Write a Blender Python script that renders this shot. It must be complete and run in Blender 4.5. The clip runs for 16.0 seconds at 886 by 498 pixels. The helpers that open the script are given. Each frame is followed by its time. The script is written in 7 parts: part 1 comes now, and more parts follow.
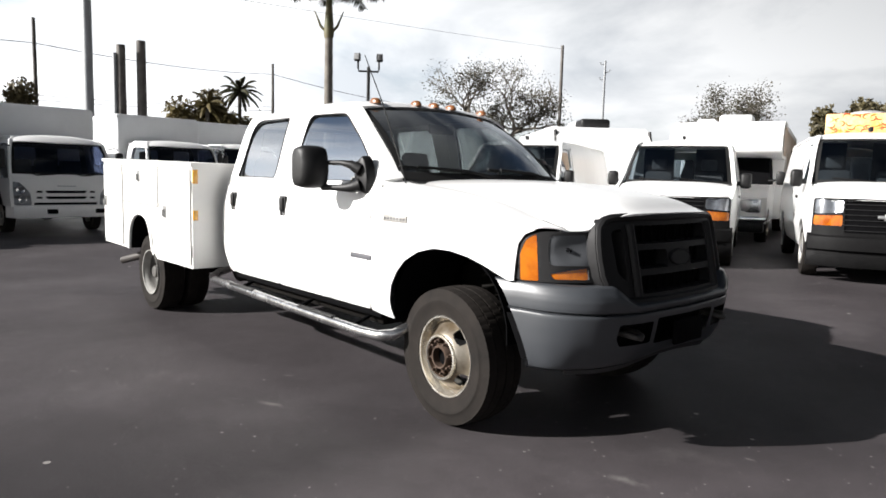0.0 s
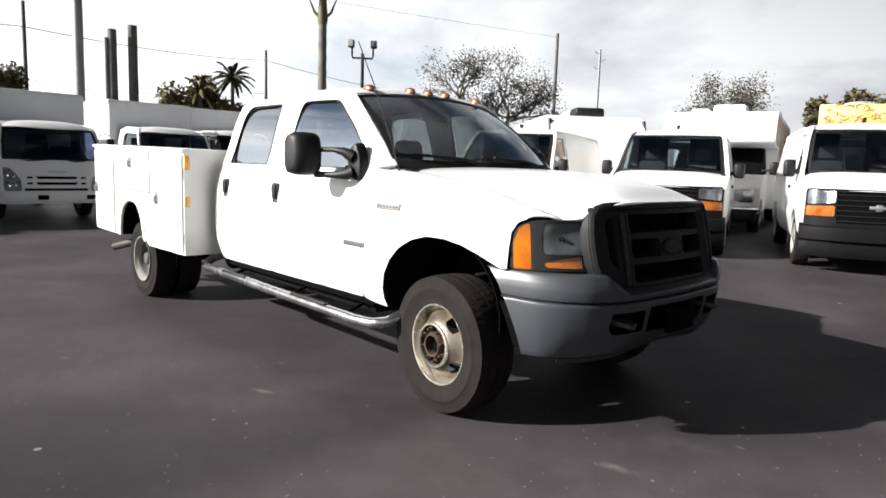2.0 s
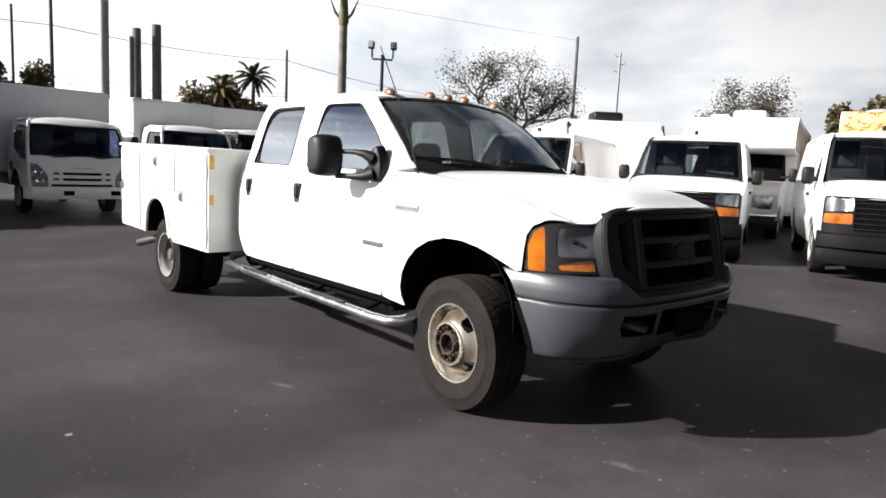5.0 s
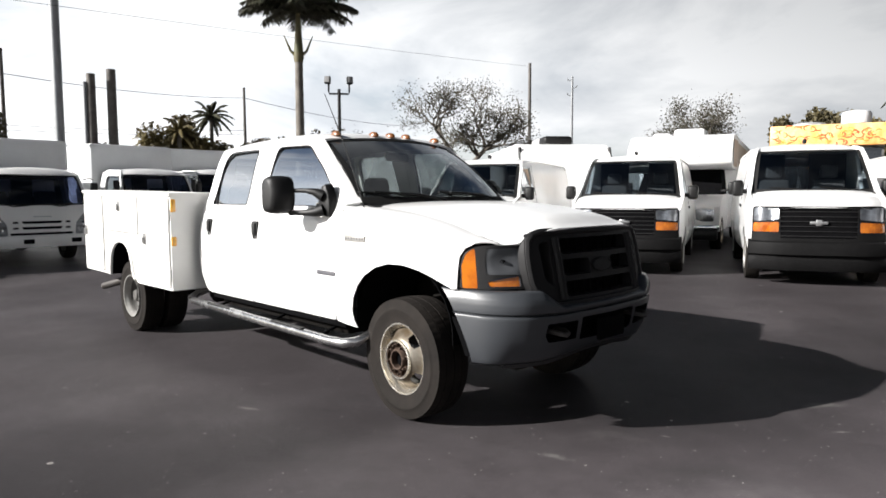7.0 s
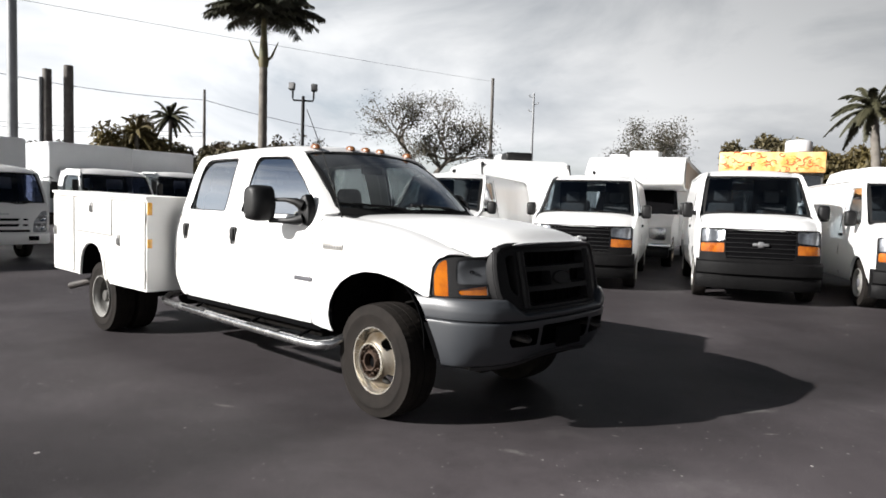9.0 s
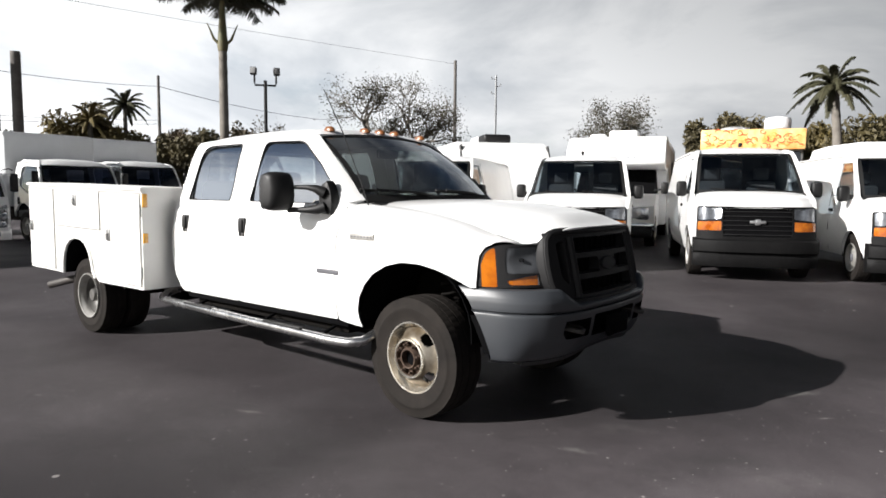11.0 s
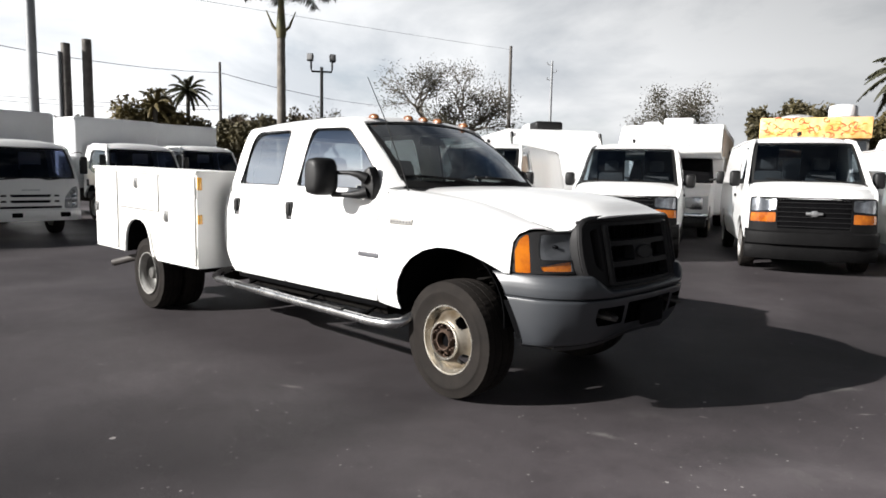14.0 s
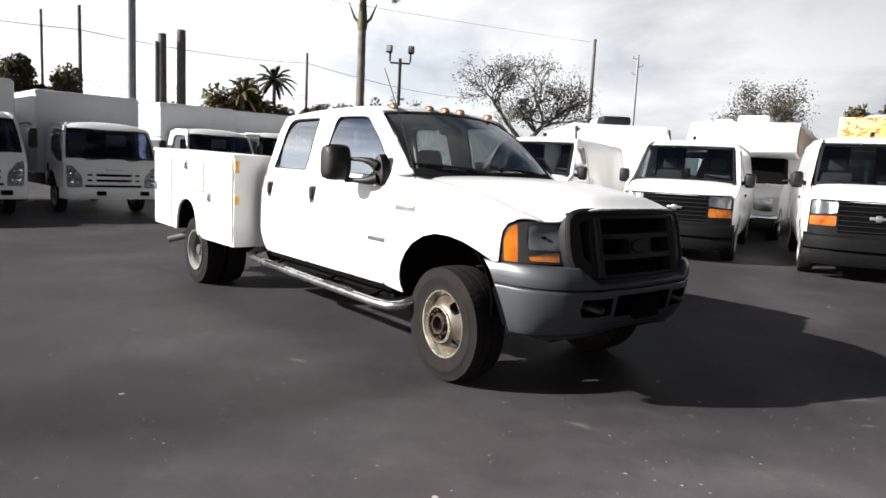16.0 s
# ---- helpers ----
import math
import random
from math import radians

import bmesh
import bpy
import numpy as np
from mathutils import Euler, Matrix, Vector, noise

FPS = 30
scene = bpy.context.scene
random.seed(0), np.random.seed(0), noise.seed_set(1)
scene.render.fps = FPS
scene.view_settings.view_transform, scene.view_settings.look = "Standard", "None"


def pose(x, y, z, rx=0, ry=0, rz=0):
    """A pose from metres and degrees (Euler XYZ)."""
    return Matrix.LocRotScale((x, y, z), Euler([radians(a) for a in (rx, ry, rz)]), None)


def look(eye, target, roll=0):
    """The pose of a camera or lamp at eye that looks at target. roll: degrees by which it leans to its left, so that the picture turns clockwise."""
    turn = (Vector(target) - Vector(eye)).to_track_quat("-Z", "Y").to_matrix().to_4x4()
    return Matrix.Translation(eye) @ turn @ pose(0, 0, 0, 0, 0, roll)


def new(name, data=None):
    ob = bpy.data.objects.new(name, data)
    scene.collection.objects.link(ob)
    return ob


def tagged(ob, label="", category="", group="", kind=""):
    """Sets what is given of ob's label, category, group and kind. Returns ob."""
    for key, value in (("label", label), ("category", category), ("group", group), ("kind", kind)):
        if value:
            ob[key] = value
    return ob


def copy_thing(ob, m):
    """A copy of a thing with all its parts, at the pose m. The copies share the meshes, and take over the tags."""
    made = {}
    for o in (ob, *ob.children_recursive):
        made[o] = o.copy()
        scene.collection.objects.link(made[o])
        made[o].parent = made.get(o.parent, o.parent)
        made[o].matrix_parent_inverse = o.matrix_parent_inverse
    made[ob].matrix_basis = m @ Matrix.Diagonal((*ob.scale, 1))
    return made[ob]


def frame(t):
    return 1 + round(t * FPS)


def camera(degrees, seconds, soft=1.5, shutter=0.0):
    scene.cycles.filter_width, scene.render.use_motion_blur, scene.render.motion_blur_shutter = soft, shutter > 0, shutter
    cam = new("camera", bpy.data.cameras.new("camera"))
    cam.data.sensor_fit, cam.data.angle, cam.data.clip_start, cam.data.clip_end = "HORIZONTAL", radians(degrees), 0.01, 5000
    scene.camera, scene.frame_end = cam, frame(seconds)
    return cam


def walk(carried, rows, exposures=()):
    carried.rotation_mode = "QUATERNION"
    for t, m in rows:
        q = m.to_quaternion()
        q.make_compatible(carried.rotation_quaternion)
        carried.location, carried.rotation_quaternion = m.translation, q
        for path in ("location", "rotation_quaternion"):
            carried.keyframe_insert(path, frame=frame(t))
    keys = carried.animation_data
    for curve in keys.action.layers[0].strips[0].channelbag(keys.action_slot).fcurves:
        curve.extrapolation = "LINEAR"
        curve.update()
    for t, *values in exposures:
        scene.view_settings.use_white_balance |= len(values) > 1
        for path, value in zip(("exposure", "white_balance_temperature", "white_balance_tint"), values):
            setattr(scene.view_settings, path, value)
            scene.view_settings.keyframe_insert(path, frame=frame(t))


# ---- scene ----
cam = camera(67.3, 16.0, 1.7)
PATH = [
    (0, (2.801, -3.558, 1.481), (1.331, -2.219, 1.266), 1.54),
    (0.5, (2.787, -3.552, 1.480), (1.310, -2.223, 1.252), 1.89),
    (1, (2.786, -3.546, 1.477), (1.324, -2.203, 1.232), 1.70),
    (1.5, (2.787, -3.552, 1.477), (1.329, -2.204, 1.242), 1.75),
    (2, (2.796, -3.550, 1.478), (1.343, -2.199, 1.229), 1.90),
    (2.5, (2.792, -3.552, 1.478), (1.340, -2.198, 1.234), 1.78),
    (3, (2.787, -3.558, 1.475), (1.330, -2.212, 1.224), 1.93),
    (3.5, (2.780, -3.563, 1.480), (1.307, -2.228, 1.254), 3.13),
    (4, (2.787, -3.571, 1.483), (1.307, -2.246, 1.256), 3.19),
    (6.3, (3.147, -3.685, 1.495), (1.664, -2.374, 1.214), 1.05),
    (6.5, (3.204, -3.686, 1.492), (1.738, -2.353, 1.226), -0.09),
    (7, (3.321, -3.816, 1.524), (1.894, -2.425, 1.361), -0.17),
    (7.5, (3.395, -3.977, 1.527), (2.014, -2.550, 1.291), 0.34),
    (8, (3.461, -4.024, 1.543), (2.021, -2.647, 1.365), 0.57),
    (8.5, (3.562, -4.059, 1.544), (2.139, -2.666, 1.360), 1.14),
    (9, (3.484, -4.130, 1.550), (2.146, -2.650, 1.420), 1.81),
    (9.2, (3.486, -4.209, 1.545), (2.183, -2.702, 1.367), 1.31),
    (11.3, (2.807, -4.244, 1.542), (1.568, -2.685, 1.358), 0.73),
    (11.5, (2.794, -4.248, 1.537), (1.558, -2.688, 1.340), 0.93),
    (12, (2.787, -4.244, 1.535), (1.514, -2.713, 1.349), 0.68),
    (12.5, (2.783, -4.244, 1.539), (1.461, -2.757, 1.336), 0.99),
    (13, (2.792, -4.249, 1.540), (1.464, -2.769, 1.330), 1.03),
    (13.5, (2.863, -4.245, 1.544), (1.520, -2.779, 1.329), 1.29),
    (14, (3.024, -4.249, 1.545), (1.660, -2.803, 1.328), 1.18),
    (14.5, (3.213, -4.240, 1.540), (1.792, -2.853, 1.310), 0.86),
    (15, (3.368, -4.184, 1.542), (1.905, -2.843, 1.296), 0.50),
    (15.5, (3.522, -4.069, 1.552), (1.956, -2.837, 1.385), 1.90),
    (16, (3.511, -3.932, 1.534), (1.988, -2.658, 1.288), 2.87),
]
walk(cam, [(t, look(eye, target, roll)) for t, eye, target, roll in PATH], ((0.0, 1.18), (4.0, 1.18), (7.0, 1.10), (8.2, 1.16), (9.0, 0.96), (13.0, 0.98), (15.0, 1.03), (15.5, 1.16), (16.0, 1.12)))

# ---- world, sun, light ----
SUN_TO = Vector((-0.89, -1.72, 1.0)).normalized()
world = bpy.data.worlds.new("sky")
scene.world = world
world.use_nodes = True
wn, wl = world.node_tree.nodes, world.node_tree.links
wn.clear()


def wnode(kind, **values):
    n = wn.new(kind)
    for k, v in values.items():
        n.inputs[k].default_value = v
    return n


w_out = wn.new("ShaderNodeOutputWorld")
w_bg = wn.new("ShaderNodeBackground")
w_sky = wn.new("ShaderNodeTexSky")
w_sky.sky_type = "NISHITA"
w_sky.sun_disc = False
w_sky.sun_elevation = math.asin(SUN_TO.z)
w_sky.sun_rotation = math.atan2(SUN_TO.x, SUN_TO.y)
w_gain = wn.new("ShaderNodeVectorMath")
w_gain.operation = "SCALE"
w_gain.inputs["Scale"].default_value = 0.09
wl.new(w_sky.outputs["Color"], w_gain.inputs[0])
w_tc = wn.new("ShaderNodeTexCoord")
w_map = wn.new("ShaderNodeMapping")
w_map.inputs["Scale"].default_value = (1.0, 1.0, 2.3)
wl.new(w_tc.outputs["Generated"], w_map.inputs["Vector"])
w_cov = wnode("ShaderNodeTexNoise", Scale=1.7, Detail=7.0, Roughness=0.55, Distortion=0.4)
w_tone = wnode("ShaderNodeTexNoise", Scale=2.2, Detail=7.0, Roughness=0.56, Distortion=0.4)
wl.new(w_map.outputs["Vector"], w_cov.inputs["Vector"])
wl.new(w_map.outputs["Vector"], w_tone.inputs["Vector"])
w_r1 = wn.new("ShaderNodeValToRGB")
w_r1.color_ramp.elements[0].position, w_r1.color_ramp.elements[1].position = 0.30, 0.50
w_sep = wn.new("ShaderNodeSeparateXYZ")
wl.new(w_tc.outputs["Generated"], w_sep.inputs[0])
w_open = wn.new("ShaderNodeMapRange")
for k, x in (("From Min", 0.33), ("From Max", 0.62), ("To Min", 0.0), ("To Max", 0.19)):
    w_open.inputs[k].default_value = x
wl.new(w_sep.outputs["Z"], w_open.inputs["Value"])
w_gap = wn.new("ShaderNodeMath")
w_gap.operation = "SUBTRACT"
wl.new(w_cov.outputs["Fac"], w_gap.inputs[0])
wl.new(w_open.outputs["Result"], w_gap.inputs[1])
# blue gaps open in the cover on the sunny side
w_blue = wn.new("ShaderNodeVectorMath")
w_blue.operation = "DOT_PRODUCT"
w_blue.inputs[1].default_value = Vector((-0.75, -0.66, 0.25)).normalized()
wl.new(w_tc.outputs["Generated"], w_blue.inputs[0])
w_tear = wn.new("ShaderNodeMapRange")
for k, x in (("From Min", 0.70), ("From Max", 0.92), ("To Min", 0.0), ("To Max", 0.06)):
    w_tear.inputs[k].default_value = x
wl.new(w_blue.outputs["Value"], w_tear.inputs["Value"])
w_gap2 = wn.new("ShaderNodeMath")
w_gap2.operation = "SUBTRACT"
wl.new(w_gap.outputs["Value"], w_gap2.inputs[0])
wl.new(w_tear.outputs["Result"], w_gap2.inputs[1])
wl.new(w_gap2.outputs["Value"], w_r1.inputs["Fac"])
w_r2 = wn.new("ShaderNodeValToRGB")
w_r2.color_ramp.elements[0].position, w_r2.color_ramp.elements[0].color = 0.36, (0.58, 0.61, 0.65, 1)
w_r2.color_ramp.elements[1].position, w_r2.color_ramp.elements[1].color = 0.57, (0.97, 0.978, 0.99, 1)
wl.new(w_tone.outputs["Fac"], w_r2.inputs["Fac"])
w_mix = wn.new("ShaderNodeMix")
w_mix.data_type = "RGBA"
wl.new(w_r1.outputs["Color"], w_mix.inputs["Factor"])
wl.new(w_gain.outputs["Vector"], w_mix.inputs["A"])
wl.new(w_r2.outputs["Color"], w_mix.inputs["B"])
# the cloud cover is brightest low over the horizon and towards the sun, and dim and grey overhead
w_r3 = wn.new("ShaderNodeValToRGB")
for k, (p, c) in enumerate(((0.0, (1.0, 1.0, 1.0)), (0.16, (0.97, 0.975, 0.98)), (0.38, (0.54, 0.55, 0.562)), (0.62, (0.24, 0.246, 0.255)), (1.0, (0.16, 0.164, 0.170)))):
    e = w_r3.color_ramp.elements[k] if k < 2 else w_r3.color_ramp.elements.new(p)
    e.position, e.color = p, (*c, 1)
wl.new(w_sep.outputs["Z"], w_r3.inputs["Fac"])
w_side = wn.new("ShaderNodeVectorMath")
w_side.operation = "DOT_PRODUCT"
w_side.inputs[1].default_value = Vector((-0.88, -0.47, 0)).normalized()
wl.new(w_tc.outputs["Generated"], w_side.inputs[0])
w_lift = wn.new("ShaderNodeMapRange")
w_lift.inputs["From Min"].default_value, w_lift.inputs["From Max"].default_value = -0.9, 0.5
w_lift.inputs["To Min"].default_value, w_lift.inputs["To Max"].default_value = 0.17, 1.06
wl.new(w_side.outputs["Value"], w_lift.inputs["Value"])
w_m1 = wn.new("ShaderNodeVectorMath")
w_m1.operation = "MULTIPLY"
wl.new(w_mix.outputs["Result"], w_m1.inputs[0])
wl.new(w_r3.outputs["Color"], w_m1.inputs[1])
w_m2 = wn.new("ShaderNodeVectorMath")
w_m2.operation = "SCALE"
wl.new(w_m1.outputs["Vector"], w_m2.inputs[0])
wl.new(w_lift.outputs["Result"], w_m2.inputs["Scale"])
wl.new(w_m2.outputs["Vector"], w_bg.inputs["Color"])
wl.new(w_bg.outputs["Background"], w_out.inputs["Surface"])
w_bg.inputs["Strength"].default_value = 0.64

sun = new("sun", bpy.data.lights.new("sun", "SUN"))
sun.data.energy = 5.0
sun.data.angle = radians(0.6)
sun.data.color = (1.0, 0.972, 0.945)
sun.matrix_world = look(SUN_TO * 60, (0, 0, 0))


# ---- materials ----
def material(name, color, rough=0.5, metal=0.0, vary=0.0, scale=8.0, bump=0.0, bump_scale=40.0, coat=0.0, rough_vary=0.0, second=None, glow=0.0, spec=None, vary_rand=0.0):
    m = bpy.data.materials.new(name)
    m.use_nodes = True
    n, l = m.node_tree.nodes, m.node_tree.links
    b = n["Principled BSDF"]
    b.inputs["Base Color"].default_value = (*color, 1)
    b.inputs["Roughness"].default_value = rough
    b.inputs["Metallic"].default_value = metal
    if coat:
        b.inputs["Coat Weight"].default_value = coat
        b.inputs["Coat Roughness"].default_value = 0.06
    if spec is not None:
        b.inputs["Specular IOR Level"].default_value = spec
    tc = n.new("ShaderNodeTexCoord")
    if vary or second:
        a = n.new("ShaderNodeTexNoise")
        a.inputs["Scale"].default_value, a.inputs["Detail"].default_value = scale, 8
        a.inputs["Roughness"].default_value = 0.62
        l.new(tc.outputs["Object"], a.inputs["Vector"])
        r = n.new("ShaderNodeValToRGB")
        lo, hi = r.color_ramp.elements
        lo.position, hi.position = 0.36, 0.66
        other = second or [c * (1 - vary) for c in color]
        lo.color, hi.color = (*other, 1), (*color, 1)
        l.new(a.outputs["Fac"], r.inputs["Fac"])
        last = r.outputs["Color"]
        if vary_rand:
            oi = n.new("ShaderNodeObjectInfo")
            mp = n.new("ShaderNodeMapRange")
            mp.inputs["To Min"].default_value, mp.inputs["To Max"].default_value = 1 - vary_rand, 1 + vary_rand
            l.new(oi.outputs["Random"], mp.inputs["Value"])
            sc = n.new("ShaderNodeVectorMath")
            sc.operation = "SCALE"
            l.new(last, sc.inputs[0])
            l.new(mp.outputs["Result"], sc.inputs["Scale"])
            last = sc.outputs["Vector"]
        l.new(last, b.inputs["Base Color"])
        if rough_vary:
            mr = n.new("ShaderNodeMapRange")
            mr.inputs["To Min"].default_value, mr.inputs["To Max"].default_value = rough - rough_vary, rough + rough_vary
            l.new(a.outputs["Fac"], mr.inputs["Value"])
            l.new(mr.outputs["Result"], b.inputs["Roughness"])
    if bump:
        t = n.new("ShaderNodeTexNoise")
        t.inputs["Scale"].default_value, t.inputs["Detail"].default_value = bump_scale, 6
        l.new(tc.outputs["Object"], t.inputs["Vector"])
        bp = n.new("ShaderNodeBump")
        bp.inputs["Strength"].default_value, bp.inputs["Distance"].default_value = bump, 0.01
        l.new(t.outputs["Fac"], bp.inputs["Height"])
        l.new(bp.outputs["Normal"], b.inputs["Normal"])
    if glow:
        b.inputs["Emission Color"].default_value = (*color, 1)
        b.inputs["Emission Strength"].default_value = glow
    return m


def glass_material(name, tint, rough=0.01, gloss=0.08, rise=4.0, haze=0.0):
    """Car glass: a clear tinted sheet with a mirror gloss that grows at grazing angles."""
    m = bpy.data.materials.new(name)
    m.use_nodes = True
    n, l = m.node_tree.nodes, m.node_tree.links
    n.clear()
    out = n.new("ShaderNodeOutputMaterial")
    tr = n.new("ShaderNodeBsdfTransparent")
    tr.inputs["Color"].default_value = (*tint, 1)
    gl = n.new("ShaderNodeBsdfGlossy")
    gl.inputs["Roughness"].default_value = rough
    gl.inputs["Color"].default_value = (0.95, 0.97, 1.0, 1)
    lw = n.new("ShaderNodeLayerWeight")
    lw.inputs["Blend"].default_value = 0.5
    pw = n.new("ShaderNodeMath")
    pw.operation = "POWER"
    pw.inputs[1].default_value = rise
    l.new(lw.outputs["Facing"], pw.inputs[0])
    fr = n.new("ShaderNodeMapRange")
    fr.inputs["To Min"].default_value = gloss
    l.new(pw.outputs["Value"], fr.inputs["Value"])
    mx = n.new("ShaderNodeMixShader")
    l.new(fr.outputs["Result"], mx.inputs["Fac"])
    l.new(tr.outputs["BSDF"], mx.inputs[1])
    l.new(gl.outputs["BSDF"], mx.inputs[2])
    if haze:
        # an uneven pale film paints in the haze of the reflected sky
        film = n.new("ShaderNodeBsdfDiffuse")
        film.inputs["Color"].default_value = (0.74, 0.76, 0.74, 1)
        spots = n.new("ShaderNodeTexNoise")
        spots.inputs["Scale"].default_value, spots.inputs["Detail"].default_value = 2.4, 6
        tc = n.new("ShaderNodeTexCoord")
        l.new(tc.outputs["Object"], spots.inputs["Vector"])
        amount = n.new("ShaderNodeMath")
        amount.operation = "MULTIPLY"
        amount.inputs[1].default_value = haze * 2
        l.new(spots.outputs["Fac"], amount.inputs[0])
        top = n.new("ShaderNodeMixShader")
        l.new(amount.outputs["Value"], top.inputs["Fac"])
        l.new(mx.outputs["Shader"], top.inputs[1])
        l.new(film.outputs["BSDF"], top.inputs[2])
        mx = top
    l.new(mx.outputs["Shader"], out.inputs["Surface"])
    return m


SCUFFS = [(-1.0, -1.56, 0.17, 0.05, 20, (0.17, 0.16, 0.15)), (-0.17, 3.55, 0.08, 0.03, 60, (0.22, 0.21, 0.20)), (1.37, 0.04, 0.05, 0.03, 10, (0.20, 0.19, 0.18)),
          (-1.47, -1.17, 0.06, 0.02, 40, (0.15, 0.14, 0.135)), (-2.5, -2.35, 0.05, 0.02, 30, (0.15, 0.14, 0.135)), (1.06, -0.72, 0.22, 0.06, 15, (0.12, 0.115, 0.11)),
          (1.87, 1.42, 0.28, 0.10, 50, (0.11, 0.107, 0.10)), (2.13, 0.91, 0.10, 0.03, 45, (0.16, 0.15, 0.145))]


def scuff_fac(n, l, value):
    mr = n.new("ShaderNodeMapRange")
    for k, x in (("From Min", 1.15), ("From Max", 1.75), ("To Min", 0.55), ("To Max", 0.0)):
        mr.inputs[k].default_value = x
    l.new(value, mr.inputs["Value"])
    return mr.outputs["Result"]


def asphalt_material():
    m = bpy.data.materials.new("asphalt")
    m.use_nodes = True
    n, l = m.node_tree.nodes, m.node_tree.links
    b = n["Principled BSDF"]
    tc = n.new("ShaderNodeTexCoord")

    def noise_at(scale, detail, rough=0.6):
        t = n.new("ShaderNodeTexNoise")
        t.inputs["Scale"].default_value, t.inputs["Detail"].default_value, t.inputs["Roughness"].default_value = scale, detail, rough
        l.new(tc.outputs["Object"], t.inputs["Vector"])
        return t.outputs["Fac"]

    def ramp(fac, stops):
        r = n.new("ShaderNodeValToRGB")
        while len(r.color_ramp.elements) < len(stops):
            r.color_ramp.elements.new(0.5)
        for e, (p, c) in zip(r.color_ramp.elements, stops):
            e.position, e.color = p, (*c, 1)
        l.new(fac, r.inputs["Fac"])
        return r.outputs["Color"]

    def mix(kind, fac, a, c):
        x = n.new("ShaderNodeMix")
        x.data_type, x.blend_type = "RGBA", kind
        if isinstance(fac, float):
            x.inputs["Factor"].default_value = fac
        else:
            l.new(fac, x.inputs["Factor"])
        l.new(a, x.inputs["A"])
        if isinstance(c, tuple):
            x.inputs["B"].default_value = (*c, 1)
        else:
            l.new(c, x.inputs["B"])
        return x.outputs["Result"]

    base = ramp(noise_at(0.35, 7), [(0.3, (0.0240, 0.0207, 0.0222)), (0.52, (0.0380, 0.0332, 0.0354)), (0.72, (0.070, 0.0626, 0.0660))])
    grain = ramp(noise_at(210, 3), [(0.35, (0.62, 0.62, 0.62)), (0.6, (1.0, 1.0, 1.0)), (0.75, (1.6, 1.57, 1.52))])
    col = mix("MULTIPLY", 0.75, base, grain)
    col = mix("MULTIPLY", 1.0, col, ramp(noise_at(7.0, 8, 0.75), [(0.34, (0.91, 0.91, 0.91)), (0.5, (1.0, 1.0, 1.0)), (0.68, (1.09, 1.085, 1.08))]))
    stain = ramp(noise_at(1.3, 9, 0.7), [(0.60, (0, 0, 0)), (0.74, (1, 1, 1))])
    col = mix("MIX", mix("MULTIPLY", 1.0, stain, (0.35, 0.35, 0.35)), col, (0.088, 0.083, 0.080))
    oil = ramp(noise_at(0.8, 5, 0.5), [(0.62, (0, 0, 0)), (0.72, (1, 1, 1))])
    col = mix("MIX", mix("MULTIPLY", 1.0, oil, (0.4, 0.4, 0.4)), col, (0.016, 0.0152, 0.0155))
    # pale scuffs and specks
    for density, size, tone, amount in ((2.3, 0.045, (0.30, 0.285, 0.27), 0.75), (5.5, 0.06, (0.22, 0.21, 0.20), 0.6), (13.0, 0.12, (0.16, 0.152, 0.147), 0.6), (34.0, 0.14, (0.13, 0.125, 0.12), 0.5)):
        vo = n.new("ShaderNodeTexVoronoi")
        vo.inputs["Scale"].default_value = density
        vo.inputs["Randomness"].default_value = 1.0
        l.new(tc.outputs["Object"], vo.inputs["Vector"])
        pick = n.new("ShaderNodeSeparateColor")
        l.new(vo.outputs["Color"], pick.inputs["Color"])
        lim = n.new("ShaderNodeMath")
        lim.operation = "MULTIPLY"
        lim.inputs[1].default_value = size
        l.new(pick.outputs["Red"], lim.inputs[0])
        sp = n.new("ShaderNodeMath")
        sp.operation = "LESS_THAN"
        l.new(vo.outputs["Distance"], sp.inputs[0])
        l.new(lim.outputs["Value"], sp.inputs[1])
        sc = n.new("ShaderNodeMath")
        sc.operation = "MULTIPLY"
        sc.inputs[1].default_value = amount
        l.new(sp.outputs["Value"], sc.inputs[0])
        col = mix("MIX", sc.outputs["Value"], col, tone)
    # worn pale scuffs at their places: centre, half length, half width, turn
    wob = n.new("ShaderNodeTexNoise")
    wob.inputs["Scale"].default_value, wob.inputs["Detail"].default_value, wob.inputs["Roughness"].default_value = 9, 8, 0.7
    l.new(tc.outputs["Object"], wob.inputs["Vector"])
    for cx, cy, la, lb, turn, tone in SCUFFS:
        mp = n.new("ShaderNodeMapping")
        mp.vector_type = "TEXTURE"
        mp.inputs["Location"].default_value = (cx, cy, 0)
        mp.inputs["Rotation"].default_value = (0, 0, radians(turn))
        mp.inputs["Scale"].default_value = (la, lb, 1)
        l.new(tc.outputs["Object"], mp.inputs["Vector"])
        ln = n.new("ShaderNodeVectorMath")
        ln.operation = "LENGTH"
        l.new(mp.outputs["Vector"], ln.inputs[0])
        ad = n.new("ShaderNodeMath")
        ad.operation = "MULTIPLY_ADD"
        ad.inputs[1].default_value = 2.2
        l.new(wob.outputs["Fac"], ad.inputs[0])
        l.new(ln.outputs["Value"], ad.inputs[2])
        col = mix("MIX", scuff_fac(n, l, ad.outputs["Value"]), col, tone)
    # a darker band paints in the truck's shade; asphalt on both sides is paler
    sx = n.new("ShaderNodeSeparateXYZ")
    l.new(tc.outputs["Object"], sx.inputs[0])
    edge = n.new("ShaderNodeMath")
